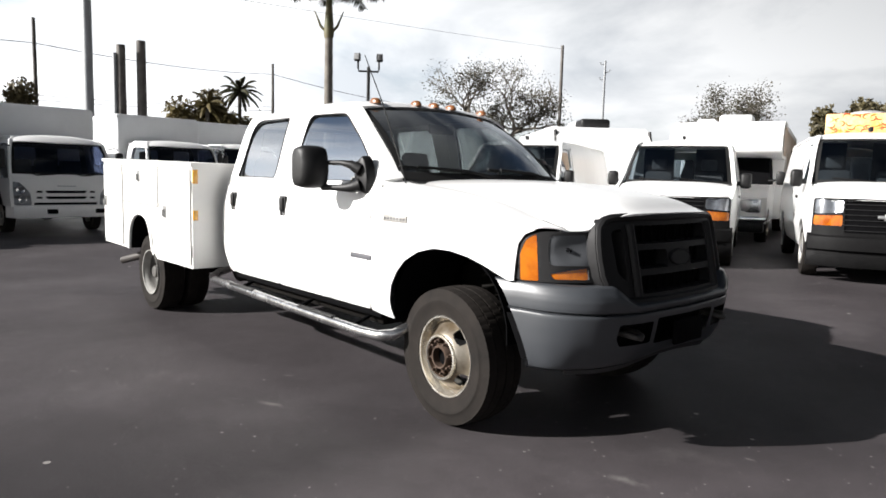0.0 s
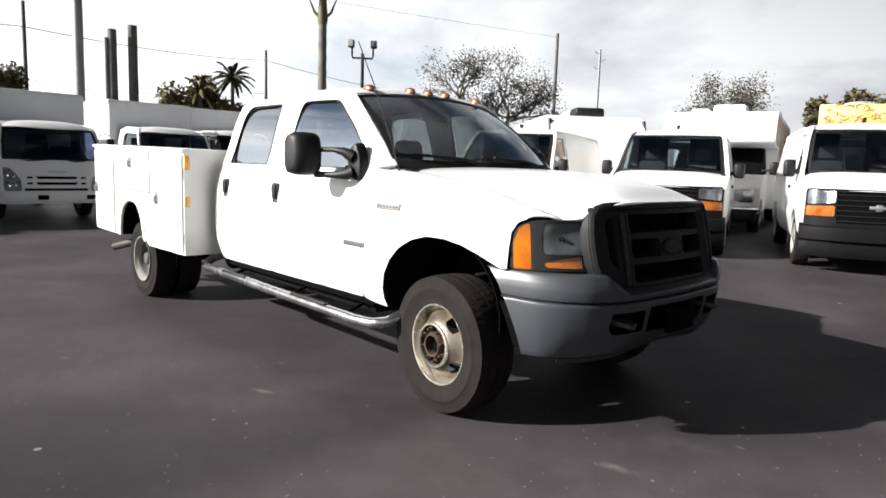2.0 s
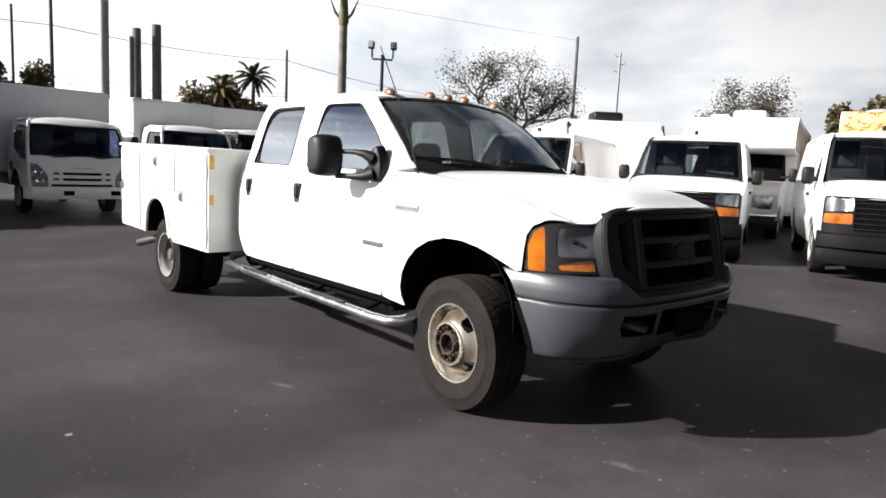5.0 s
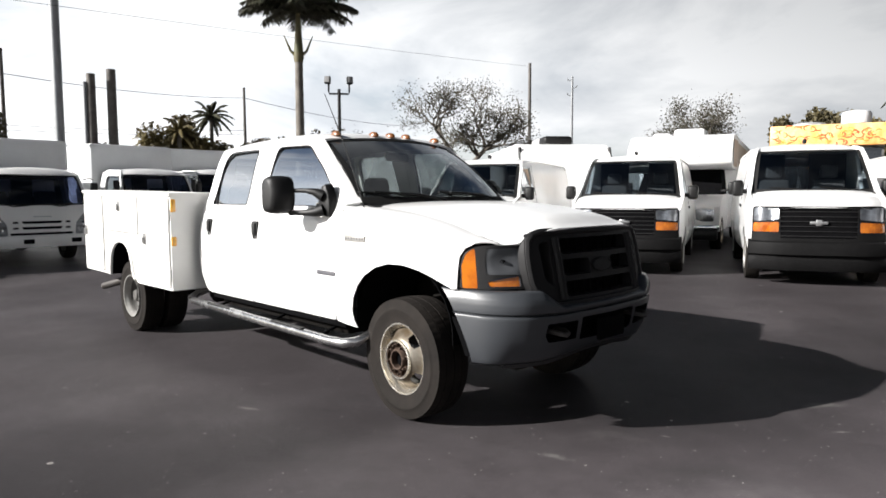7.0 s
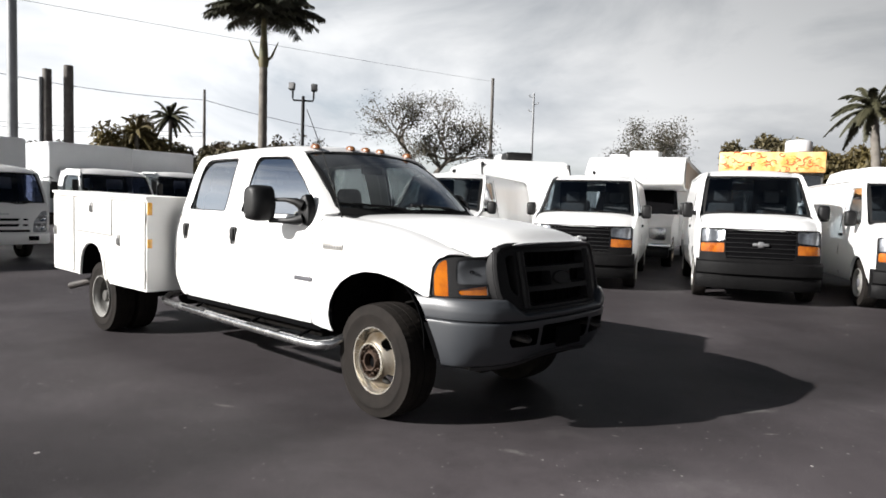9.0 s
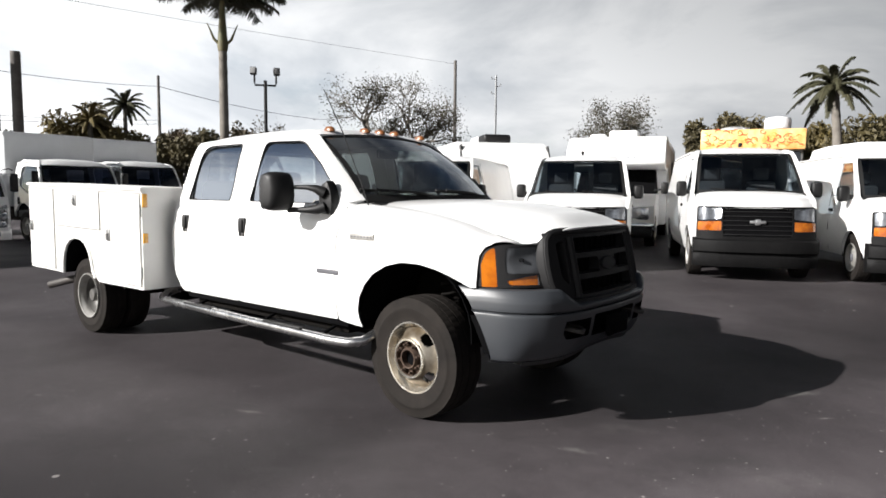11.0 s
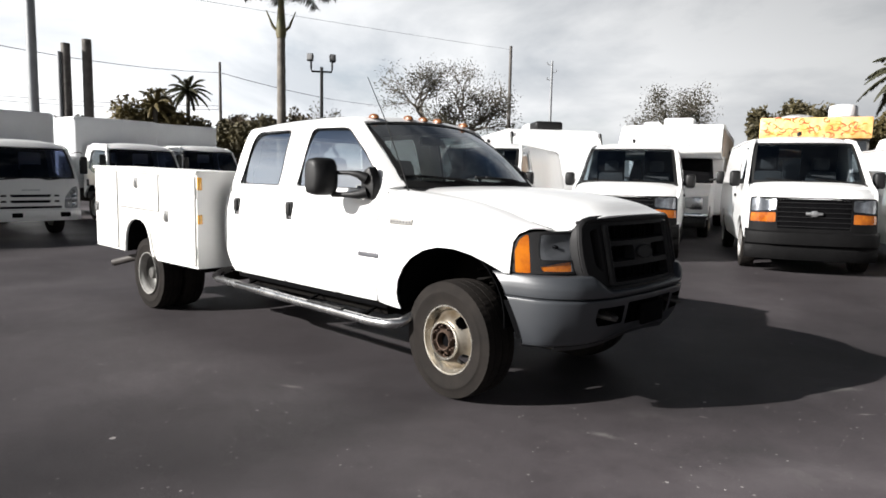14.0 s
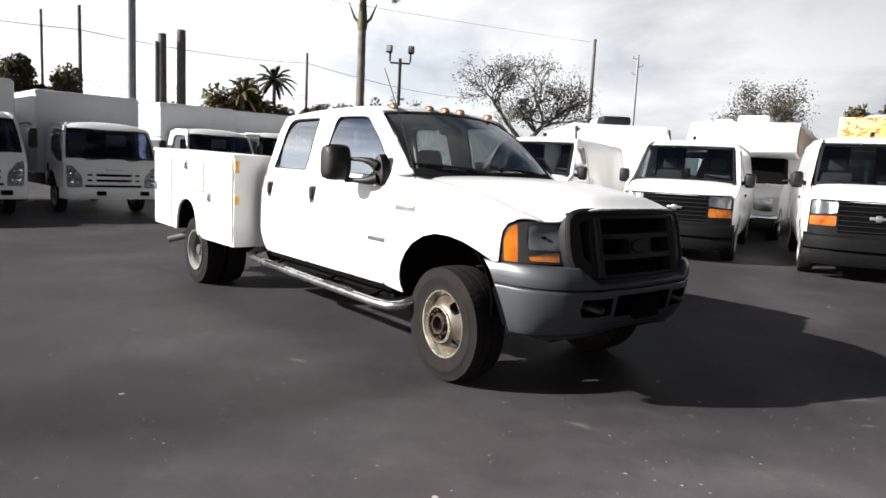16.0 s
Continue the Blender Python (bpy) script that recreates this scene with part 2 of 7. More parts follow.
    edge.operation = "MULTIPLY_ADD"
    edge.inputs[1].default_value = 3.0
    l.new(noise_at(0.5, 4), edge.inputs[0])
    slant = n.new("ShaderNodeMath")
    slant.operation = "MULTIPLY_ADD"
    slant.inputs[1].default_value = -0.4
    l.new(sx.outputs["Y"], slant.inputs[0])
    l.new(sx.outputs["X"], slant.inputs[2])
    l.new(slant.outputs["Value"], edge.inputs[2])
    # scales the colour: 0.75 for the band's shade, up to 2.3 for paler asphalt
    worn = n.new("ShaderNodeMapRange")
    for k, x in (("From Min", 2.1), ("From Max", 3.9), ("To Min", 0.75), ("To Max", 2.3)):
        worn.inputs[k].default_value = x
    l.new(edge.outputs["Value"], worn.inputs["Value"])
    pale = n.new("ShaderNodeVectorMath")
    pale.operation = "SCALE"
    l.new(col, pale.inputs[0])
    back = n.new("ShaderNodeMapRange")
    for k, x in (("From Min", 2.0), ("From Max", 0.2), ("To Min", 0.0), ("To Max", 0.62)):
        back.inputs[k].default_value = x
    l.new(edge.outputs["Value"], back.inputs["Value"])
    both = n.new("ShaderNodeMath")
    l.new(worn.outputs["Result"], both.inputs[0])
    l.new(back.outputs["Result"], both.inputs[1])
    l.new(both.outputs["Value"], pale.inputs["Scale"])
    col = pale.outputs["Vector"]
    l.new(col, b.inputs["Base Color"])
    rr = n.new("ShaderNodeMapRange")
    rr.inputs["To Min"].default_value, rr.inputs["To Max"].default_value = 0.52, 0.80
    l.new(noise_at(0.9, 5), rr.inputs["Value"])
    l.new(rr.outputs["Result"], b.inputs["Roughness"])
    b.inputs["Specular IOR Level"].default_value = 0.24
    bp = n.new("ShaderNodeBump")
    bp.inputs["Strength"].default_value, bp.inputs["Distance"].default_value = 0.5, 0.006
    l.new(noise_at(160, 4), bp.inputs["Height"])
    l.new(bp.outputs["Normal"], b.inputs["Normal"])
    return m


ASPHALT = asphalt_material()
WHITE = material("white_paint", (0.84, 0.84, 0.83), 0.32, vary=0.05, scale=3.0, coat=0.6, bump=0.02, bump_scale=6, rough_vary=0.06)
WHITE_BOX = material("white_body_paint", (0.78, 0.775, 0.75), 0.42, vary=0.07, scale=2.5, coat=0.2, bump=0.03, bump_scale=9)
WHITE_DULL = material("white_fibreglass", (0.81, 0.82, 0.83), 0.5, vary=0.08, scale=1.5, bump=0.02, bump_scale=4)
BLACK = material("black_plastic", (0.008, 0.0078, 0.008), 0.5, vary=0.3, scale=12, bump=0.12, bump_scale=220, spec=0.35)
VAN_BLACK = material("matt_black_plastic", (0.007, 0.0068, 0.007), 0.6, vary=0.3, scale=12, bump=0.1, bump_scale=160, spec=0.12)
GRILLE = material("charcoal_plastic", (0.009, 0.0087, 0.0093), 0.6, vary=0.25, scale=6, bump=0.1, bump_scale=160, spec=0.3)
# near-black: the shade of recesses and openings is put into this colour
VOID = material("cavity_shade_and_black", (0.004, 0.004, 0.0045), 0.95, vary=0.3, spec=0.05)
SEAM = material("black_rubber_seal", (0.010, 0.010, 0.010), 0.7, vary=0.2, spec=0.25)
BUMPER = material("grey_painted_steel", (0.036, 0.0395, 0.045), 0.42, vary=0.12, scale=3, coat=0.15, bump=0.04, bump_scale=20, rough_vary=0.08)
# darker than the bumper grey: the valance's shade is put into the colour
DAM = material("grey_plastic_and_valance_shade", (0.022, 0.023, 0.025), 0.6, vary=0.2, scale=5, bump=0.05, bump_scale=40)
RUBBER = material("tyre_rubber", (0.0115, 0.0103, 0.0095), 0.85, spec=0.12, second=(0.020, 0.017, 0.015), scale=5, bump=0.25, bump_scale=90)
RIM = material("weathered_rim_steel", (0.36, 0.33, 0.28), 0.36, metal=0.7, second=(0.15, 0.11, 0.065), scale=5, bump=0.08, bump_scale=60, rough_vary=0.15)
RIM_BRIGHT = material("polished_rim_edge", (0.70, 0.68, 0.63), 0.26, metal=0.85, second=(0.42, 0.38, 0.31), scale=9, rough_vary=0.1)
RIM_GREY = material("dull_grey_rim", (0.36, 0.355, 0.34), 0.5, metal=0.4, second=(0.24, 0.23, 0.21), scale=8, bump=0.06)
RIM_DARK = material("dark_dished_steel", (0.12, 0.117, 0.110), 0.55, metal=0.3, second=(0.05, 0.047, 0.042), scale=8, bump=0.06)
PIPE = material("sooty_exhaust_steel", (0.055, 0.052, 0.05), 0.6, metal=0.4, second=(0.04, 0.034, 0.03), scale=10)
LAMP_CLEAR = material("van_lamp_reflector", (0.30, 0.31, 0.33), 0.28, metal=0.7, vary=0.4, scale=12)
RUST = material("rusty_hub_steel", (0.075, 0.046, 0.030), 0.75, metal=0.4, second=(0.06, 0.04, 0.03), scale=22, bump=0.3, bump_scale=80)
RUST_DARK = material("dark_rusted_steel", (0.030, 0.021, 0.016), 0.85, second=(0.055, 0.034, 0.022), scale=18, bump=0.3, bump_scale=80, spec=0.1)
CHROME = material("chrome", (0.78, 0.78, 0.78), 0.12, metal=1.0, vary=0.12, scale=9, rough_vary=0.08)
STEEL = material("brushed_steel", (0.5, 0.5, 0.5), 0.34, metal=0.9, vary=0.15, scale=14)
AMBER = material("amber_lens", (0.50, 0.140, 0.002), 0.14, second=(0.27, 0.055, 0.001), scale=7, bump=0.10, bump_scale=60, coat=0.8)
AMBER_TAG = material("amber_reflector", (0.85, 0.42, 0.05), 0.25, vary=0.3, scale=40, coat=0.4)
AMBER_DEEP = material("amber_lens_shaded", (0.30, 0.11, 0.03), 0.35, vary=0.6, scale=40, coat=0.6)
REFLECT = material("lamp_reflector", (0.50, 0.51, 0.53), 0.22, metal=0.9, vary=0.3, scale=16)
REFLECT_OLD = material("dulled_reflector", (0.070, 0.072, 0.077), 0.55, metal=0.0, vary=0.12, scale=9)
LENS = glass_material("lamp_lens", (0.82, 0.84, 0.86), 0.04, 0.025)
GLASS = glass_material("windshield_glass", (0.70, 0.745, 0.735), 0.012, 0.19, 2.6, 0.03)
GLASS_SIDE = glass_material("side_window_glass", (0.62, 0.68, 0.68), 0.012, 0.60)
GLASS_TRUCK = glass_material("dark_cab_glass", (0.24, 0.27, 0.36), 0.015, 0.08)
GLASS_DARK = glass_material("tinted_van_glass", (0.46, 0.51, 0.54), 0.015, 0.12)
MIRROR = material("mirror_glass", (0.85, 0.87, 0.88), 0.02, metal=1.0)
VAN_SEAT = material("grey_seat_cloth", (0.075, 0.075, 0.077), 0.85, vary=0.2, scale=10, bump=0.1)
FABRIC = material("dark_grey_seat_vinyl", (0.045, 0.045, 0.05), 0.75, vary=0.3, scale=10, bump=0.1)
TRIM = material("grey_interior_trim", (0.022, 0.022, 0.024), 0.75, vary=0.2, scale=6)
LINER = material("headliner_grey", (0.22, 0.22, 0.22), 0.9, vary=0.1)
CHASSIS = material("chassis_black", (0.008, 0.0075, 0.007), 0.9, second=(0.009, 0.008, 0.0072), scale=8, spec=0.05)
STEP_METAL = material("worn_polished_tube", (0.56, 0.56, 0.56), 0.26, metal=0.95, vary=0.35, scale=7, rough_vary=0.12)
BADGE = material("badge_silver", (0.55, 0.55, 0.55), 0.28, metal=0.8, vary=0.3, scale=30)
BADGE_DARK = material("badge_dark", (0.10, 0.10, 0.11), 0.4, vary=0.2)
WOOD_POLE = material("weathered_timber_pole", (0.17, 0.158, 0.145), 0.9, second=(0.09, 0.082, 0.075), scale=2.0, bump=0.5, bump_scale=14)
GALV = material("galvanised_steel", (0.30, 0.31, 0.32), 0.55, metal=0.35, vary=0.2, scale=1.2)
BARK = material("grey_bark", (0.16, 0.14, 0.12), 0.9, second=(0.09, 0.078, 0.066), scale=3, bump=0.6, bump_scale=10)
PALM_BARK = material("palm_trunk", (0.21, 0.19, 0.165), 0.9, second=(0.12, 0.108, 0.093), scale=2.2, bump=0.5, bump_scale=8)
PALM_SHAFT = material("palm_crownshaft", (0.075, 0.08, 0.032), 0.6, second=(0.13, 0.105, 0.05), scale=1.6)
LEAF_PALM = material("palm_leaf", (0.026, 0.030, 0.015), 0.6, second=(0.055, 0.05, 0.024), scale=0.6, vary_rand=0.2)
LEAF_SPARSE = material("small_grey_green_leaf", (0.048, 0.048, 0.028), 0.7, second=(0.085, 0.072, 0.048), scale=0.7, vary_rand=0.2)
LEAF_DARK = material("dark_green_leaf", (0.048, 0.040, 0.017), 0.65, second=(0.085, 0.068, 0.026), scale=0.5)
LEAF_BROWN = material("brown_green_leaf", (0.085, 0.055, 0.026), 0.7, second=(0.038, 0.034, 0.016), scale=0.5)
LEAF_YELLOW = material("yellow_green_leaf", (0.15, 0.115, 0.034), 0.65, second=(0.055, 0.042, 0.016), scale=0.5)
FOOD_YELLOW = material("food_truck_wrap", (0.90, 0.66, 0.30), 0.45, second=(0.86, 0.34, 0.08), scale=3.2)
FOOD_ORANGE = material("orange_print", (0.85, 0.36, 0.06), 0.5, vary=0.2)
FOOD_RED = material("red_orange_print", (0.62, 0.12, 0.04), 0.5, vary=0.2)
BEIGE = material("beige_panel", (0.42, 0.33, 0.24), 0.5, second=(0.30, 0.20, 0.13), scale=1.2)
RV_WHITE = material("motorhome_white", (0.86, 0.86, 0.855), 0.38, vary=0.06, scale=1.4, coat=0.3)
ALU = material("spun_aluminium", (0.70, 0.70, 0.70), 0.35, metal=0.55, vary=0.2, scale=5)
PRINT = material("grey_print", (0.45, 0.46, 0.48), 0.5, vary=0.1)
CABLE = material("cable_black", (0.03, 0.03, 0.032), 0.7)


# ---- mesh helpers ----
def finish(bm, name, smooth=38.0):
    me = bpy.data.meshes.new(name)
    bmesh.ops.recalc_face_normals(bm, faces=bm.faces)
    bm.to_mesh(me)
    bm.free()
    if smooth:
        me.shade_smooth()
        me.set_sharp_from_angle(angle=radians(smooth))
    return me


def part(name, bm, mat, parent, label="", smooth=38.0):
    """One mesh under a thing or a part."""
    ob = new(name, finish(bm, name, smooth))
    ob.data.materials.append(mat)
    ob.parent = parent
    if label:
        ob["label"] = label
    return ob


def thing(name, label, category, m=None, group="", kind=""):
    ob = new(name)
    ob.empty_display_size = 0.3
    if m is not None:
        ob.matrix_world = m
    return tagged(ob, label, category, group, kind)


def solid(name, bm, mat, label, category, group="", kind="", smooth=38.0):
    ob = new(name, finish(bm, name, smooth))
    ob.data.materials.append(mat)
    return tagged(ob, label, category, group, kind)


def rbox(bm, lo, hi, r=0.01, seg=2, m=None):
    """A block from corner lo to corner hi with rounded edges."""
    lo, hi = Vector(lo), Vector(hi)
    res = bmesh.ops.create_cube(bm, size=1.0)
    vs = res["verts"]
    size, mid = hi - lo, (hi + lo) / 2
    for v in vs:
        v.co = Vector((v.co.x * size.x, v.co.y * size.y, v.co.z * size.z)) + mid
    if r > 0:
        es = list({e for v in vs for e in v.link_edges})
        out = bmesh.ops.bevel(bm, geom=es, offset=min(r, min(abs(s) for s in size) * 0.45), segments=seg, affect="EDGES", profile=0.5)
        vs = list({v for f in out["faces"] for v in f.verts} | {v for v in vs if v.is_valid})
    if m is not None:
        seen, todo = set(), [v for v in vs if v.is_valid]
        while todo:
            v = todo.pop()
            if v in seen:
                continue
            seen.add(v)
            todo.extend(e.other_vert(v) for e in v.link_edges)
        for v in seen:
            v.co = m @ v.co
    return bm


def B():
    return bmesh.new()


def tube(bm, pts, r, seg=10, cap=True):
    """A tube through pts; r is one radius or a list of them."""
    pts = [Vector(p) for p in pts]
    rs = r if isinstance(r, (list, tuple)) else [r] * len(pts)
    rings, side = [], None
    for i, p in enumerate(pts):
        d = (pts[min(i + 1, len(pts) - 1)] - pts[max(i - 1, 0)]).normalized()
        if side is None:
            side = d.orthogonal().normalized()
        side = (side - d * side.dot(d)).normalized()
        up = d.cross(side)
        rings.append([bm.verts.new(p + (side * math.cos(a) + up * math.sin(a)) * rs[i]) for a in (2 * math.pi * k / seg for k in range(seg))])
    for a, b in zip(rings, rings[1:]):
        for k in range(seg):
            bm.faces.new((a[k], a[(k + 1) % seg], b[(k + 1) % seg], b[k]))
    if cap:
        bm.faces.new(rings[0][::-1])
        bm.faces.new(rings[-1])
    return bm


def lathe(bm, profile, seg=48, axis="y", center=(0, 0, 0), closed=False):
    """Turn a profile of (radius, along) round an axis."""
    c = Vector(center)
    rings = []
    for r, h in profile:
        ring = []
        for k in range(seg):
            a = 2 * math.pi * k / seg
            u, v = r * math.cos(a), r * math.sin(a)
            ring.append(bm.verts.new(c + Vector((u, h, v) if axis == "y" else (u, v, h) if axis == "z" else (h, u, v))))
        rings.append(ring)
    pairs = list(zip(rings, rings[1:])) + ([(rings[-1], rings[0])] if closed else [])
    for a, b in pairs:
        for k in range(seg):
            bm.faces.new((a[k], a[(k + 1) % seg], b[(k + 1) % seg], b[k]))
    return bm


def grid(bm, nu, nv, fn, wrap=False):
    """A sheet of nu x nv points fn(u, v), u and v from 0 to 1."""
    g = [[bm.verts.new(fn(i / (nu - 1), j / (nv - 1))) for j in range(nv)] for i in range(nu)]
    for i in range(nu - 1):
        for j in range(nv - 1):
            bm.faces.new((g[i][j], g[i + 1][j], g[i + 1][j + 1], g[i][j + 1]))
    return bm


def loft(bm, sections, cap=True):
    """Skin closed sections with the same number of points."""
    rings = [[bm.verts.new(p) for p in s] for s in sections]
    n = len(rings[0])
    for a, b in zip(rings, rings[1:]):
        for k in range(n):
            bm.faces.new((a[k], a[(k + 1) % n], b[(k + 1) % n], b[k]))
    if cap:
        bm.faces.new(rings[0][::-1])
        bm.faces.new(rings[-1])
    return bm


def thicken(bm, t):
    """Give an open sheet a thickness t along its normals."""
    bmesh.ops.recalc_face_normals(bm, faces=bm.faces)
    bmesh.ops.solidify(bm, geom=bm.faces[:], thickness=t)
    return bm


def inside(p, poly):
    x, y = p
    hit = False
    for (x1, y1), (x2, y2) in zip(poly, poly[1:] + poly[:1]):
        if (y1 > y) != (y2 > y) and x < (x2 - x1) * (y - y1) / (y2 - y1) + x1:
            hit = not hit
    return hit


def rounded(poly, r, seg=4):
    """Round the corners of a polygon of (x, y); a corner may carry its own radius as a third number."""
    out = []
    n = len(poly)
    for i in range(n):
        p = Vector(poly[i][:2])
        a, b = Vector(poly[i - 1][:2]), Vector(poly[(i + 1) % n][:2])
        rr = poly[i][2] if len(poly[i]) > 2 else r
        da, db = a - p, b - p
        k = min(rr, da.length * 0.45, db.length * 0.45)
        if k < 1e-4:
            out.append(tuple(p))
            continue
        s, e = p + da.normalized() * k, p + db.normalized() * k
        for j in range(seg + 1):
            t = j / seg
            q = s * (1 - t) ** 2 + p * 2 * t * (1 - t) + e * t * t
            out.append((q.x, q.y))
    return out


from mathutils.geometry import delaunay_2d_cdt


def resample(poly, step):
    out = []
    for a, b in zip(poly, poly[1:] + poly[:1]):
        n = max(1, int(math.dist(a, b) / step))
        out += [(a[0] + (b[0] - a[0]) * k / n, a[1] + (b[1] - a[1]) * k / n) for k in range(n)]
    return out


def panel(bm, outline, fn, holes=(), step=0.08, thick=None):
    """A skin over a polygon with holes, laid into space by fn(x, z); thick(x, z) gives the inner side."""
    rings = [resample(list(outline), step)] + [resample(list(h), step) for h in holes]
    pts, edges = [], []
    for r in rings:
        k = len(pts)
        pts += [Vector(p) for p in r]
        edges += [(k + i, k + (i + 1) % len(r)) for i in range(len(r))]
    x0, x1 = min(p.x for p in pts), max(p.x for p in pts)
    y0, y1 = min(p.y for p in pts), max(p.y for p in pts)
    ring_pts = list(pts)
    i = 0
    y = y0 + step * 0.5
    while y < y1:
        x = x0 + step * (0.25 if i % 2 else 0.75)
        while x < x1:
            if inside((x, y), rings[0]) and not any(inside((x, y), h) for h in rings[1:]) and min((q - Vector((x, y))).length_squared for q in ring_pts) > (0.45 * step) ** 2:
                pts.append(Vector((x, y)))
            x += step
        y += step * 0.87
        i += 1
    vs, _, fs, *_ = delaunay_2d_cdt(pts, edges, [], 0, 1e-6)
    keep = []
    for f in fs:
        c = sum((vs[k] for k in f), Vector((0, 0))) / len(f)
        if inside(c, rings[0]) and not any(inside(c, h) for h in rings[1:]):
            keep.append(f)
    a = {}
    for f in keep:
        for k in f:
            if k not in a:
                a[k] = bm.verts.new(fn(vs[k].x, vs[k].y))
    for f in keep:
        bm.faces.new([a[k] for k in f])
    if thick:
        b = {k: bm.verts.new(thick(vs[k].x, vs[k].y)) for k in a}
        count = {}
        for f in keep:
            bm.faces.new([b[k] for k in reversed(f)])
            for p, q in zip(f, f[1:] + f[:1]):
                count[(p, q)] = count.get((p, q), 0) + 1
        for (p, q) in list(count):
            if (q, p) not in count:
                bm.faces.new((a[q], a[p], b[p], b[q]))
    return bm


def lerp_table(x, xs, ys):
    if x <= xs[0]:
        return ys[0]
    for a, b, c, d in zip(xs, xs[1:], ys, ys[1:]):
        if x <= b:
            t = (x - a) / (b - a)
            return c + (d - c) * t
    return ys[-1]


def smooth_table(x, xs, ys):
    """Like lerp_table, with a soft join (monotone cubic)."""
    if x <= xs[0]:
        return ys[0]
    if x >= xs[-1]:
        return ys[-1]
    n = len(xs)
    i = max(k for k in range(n - 1) if xs[k] <= x)
    h = xs[i + 1] - xs[i]

    def slope(k):
        if k == 0:
            return (ys[1] - ys[0]) / (xs[1] - xs[0])
        if k == n - 1:
            return (ys[-1] - ys[-2]) / (xs[-1] - xs[-2])
        p, q = (ys[k] - ys[k - 1]) / (xs[k] - xs[k - 1]), (ys[k + 1] - ys[k]) / (xs[k + 1] - xs[k])
        return 0.0 if p * q <= 0 else 2 * p * q / (p + q)
    t = (x - xs[i]) / h
    return ((2 * t ** 3 - 3 * t * t + 1) * ys[i] + (t ** 3 - 2 * t * t + t) * h * slope(i) + (-2 * t ** 3 + 3 * t * t) * ys[i + 1] + (t ** 3 - t * t) * h * slope(i + 1))


# ---- ground ----
RISE = 0.15


def ground_z(y):
    """The lot is level round the truck and rises a little towards the row of vans."""
    t = min(1.0, max(0.0, (y - 2.5) / 4.5))
    return RISE * t * t * (3 - 2 * t)


LINES = [-900, -300, -100, -40, -15, 0, 2.5] + [2.5 + 4.5 * k / 12 for k in range(1, 13)] + [15, 40, 100, 300, 900]
bm = B()
grid(bm, 25, len(LINES), lambda u, v: Vector((-900 + 1800 * u, LINES[round(v * (len(LINES) - 1))], ground_z(LINES[round(v * (len(LINES) - 1))]))))
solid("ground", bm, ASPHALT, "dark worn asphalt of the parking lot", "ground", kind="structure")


# ---- wheels ----
TYRE_R = 0.415


def tyre_mesh(radius=TYRE_R, width=0.25, rim=0.235, lugs=44):
    """A tyre round the y axis with its tread blocks, centred on the origin."""
    bm = B()
    w = width / 2
    seg = lugs * 6
    top, low = radius, radius - 0.010
    # rings of (radius, along, pattern): pattern None is plain, else the phase of its cross grooves
    side = [(rim, 0.78), (rim + 0.010, 0.84), (rim + 0.013, 0.895), (rim + 0.019, 0.885), (rim + 0.048, 0.97), (radius - 0.096, 0.998), (radius - 0.092, 1.012), (radius - 0.076, 1.012), (radius - 0.073, 0.990), (radius - 0.046, 0.965)]
    rings = [(r, -w * h, None) for r, h in side] + [(radius - 0.026, -w * 0.92, 0)]
    for h0, h1, off in ((-0.90, -0.52, 0), (-0.46, -0.05, 3), (0.05, 0.46, 1), (0.52, 0.90, 4)):
        crown = lambda h: 0.012 * abs(h) ** 2.5
        rings += [(low - crown(h0), w * (h0 - 0.008), None), (top - crown(h0), w * h0, off), (top - crown(h1), w * h1, off), (low - crown(h1), w * (h1 + 0.008), None)]
    rings += [(radius - 0.026, w * 0.92, 3)] + [(r, w * h, None) for r, h in side[::-1]]
    g = []
    for r, h, off in rings:
        row = []
        for k in range(seg):
            a = 2 * math.pi * k / seg
            rr = r if off is None or (k + off) % 6 else r - 0.0025
            row.append(bm.verts.new((rr * math.cos(a), h, rr * math.sin(a))))
        g.append(row)
    for p, q in zip(g, g[1:]):
        for k in range(seg):
            bm.faces.new((p[k], p[(k + 1) % seg], q[(k + 1) % seg], q[k]))
    return bm


def polar_disc(bm, r_of, y_of, holes, n_rad=6, seg=96):
    """A wheel face: rings from v=0 (hub) to v=1 (rim); holes are (angle, half angle, v0, v1)."""
    g = []
    for j in range(n_rad * 3 + 1):
        v = j / (n_rad * 3)
        g.append([bm.verts.new((r_of(v) * math.cos(2 * math.pi * k / seg), y_of(v), r_of(v) * math.sin(2 * math.pi * k / seg))) for k in range(seg)])
    for j in range(len(g) - 1):
        v = (j + 0.5) / (len(g) - 1)
        for k in range(seg):
            a = 2 * math.pi * (k + 0.5) / seg
            if any(abs((a - h[0] + math.pi) % (2 * math.pi) - math.pi) < h[1] * (1.0 if h[2] + 0.08 < v < h[3] - 0.08 else 0.72) and h[2] < v < h[3] for h in holes):
                continue
            bm.faces.new((g[j][k], g[j][(k + 1) % seg], g[j + 1][(k + 1) % seg], g[j + 1][k]))
    return bm


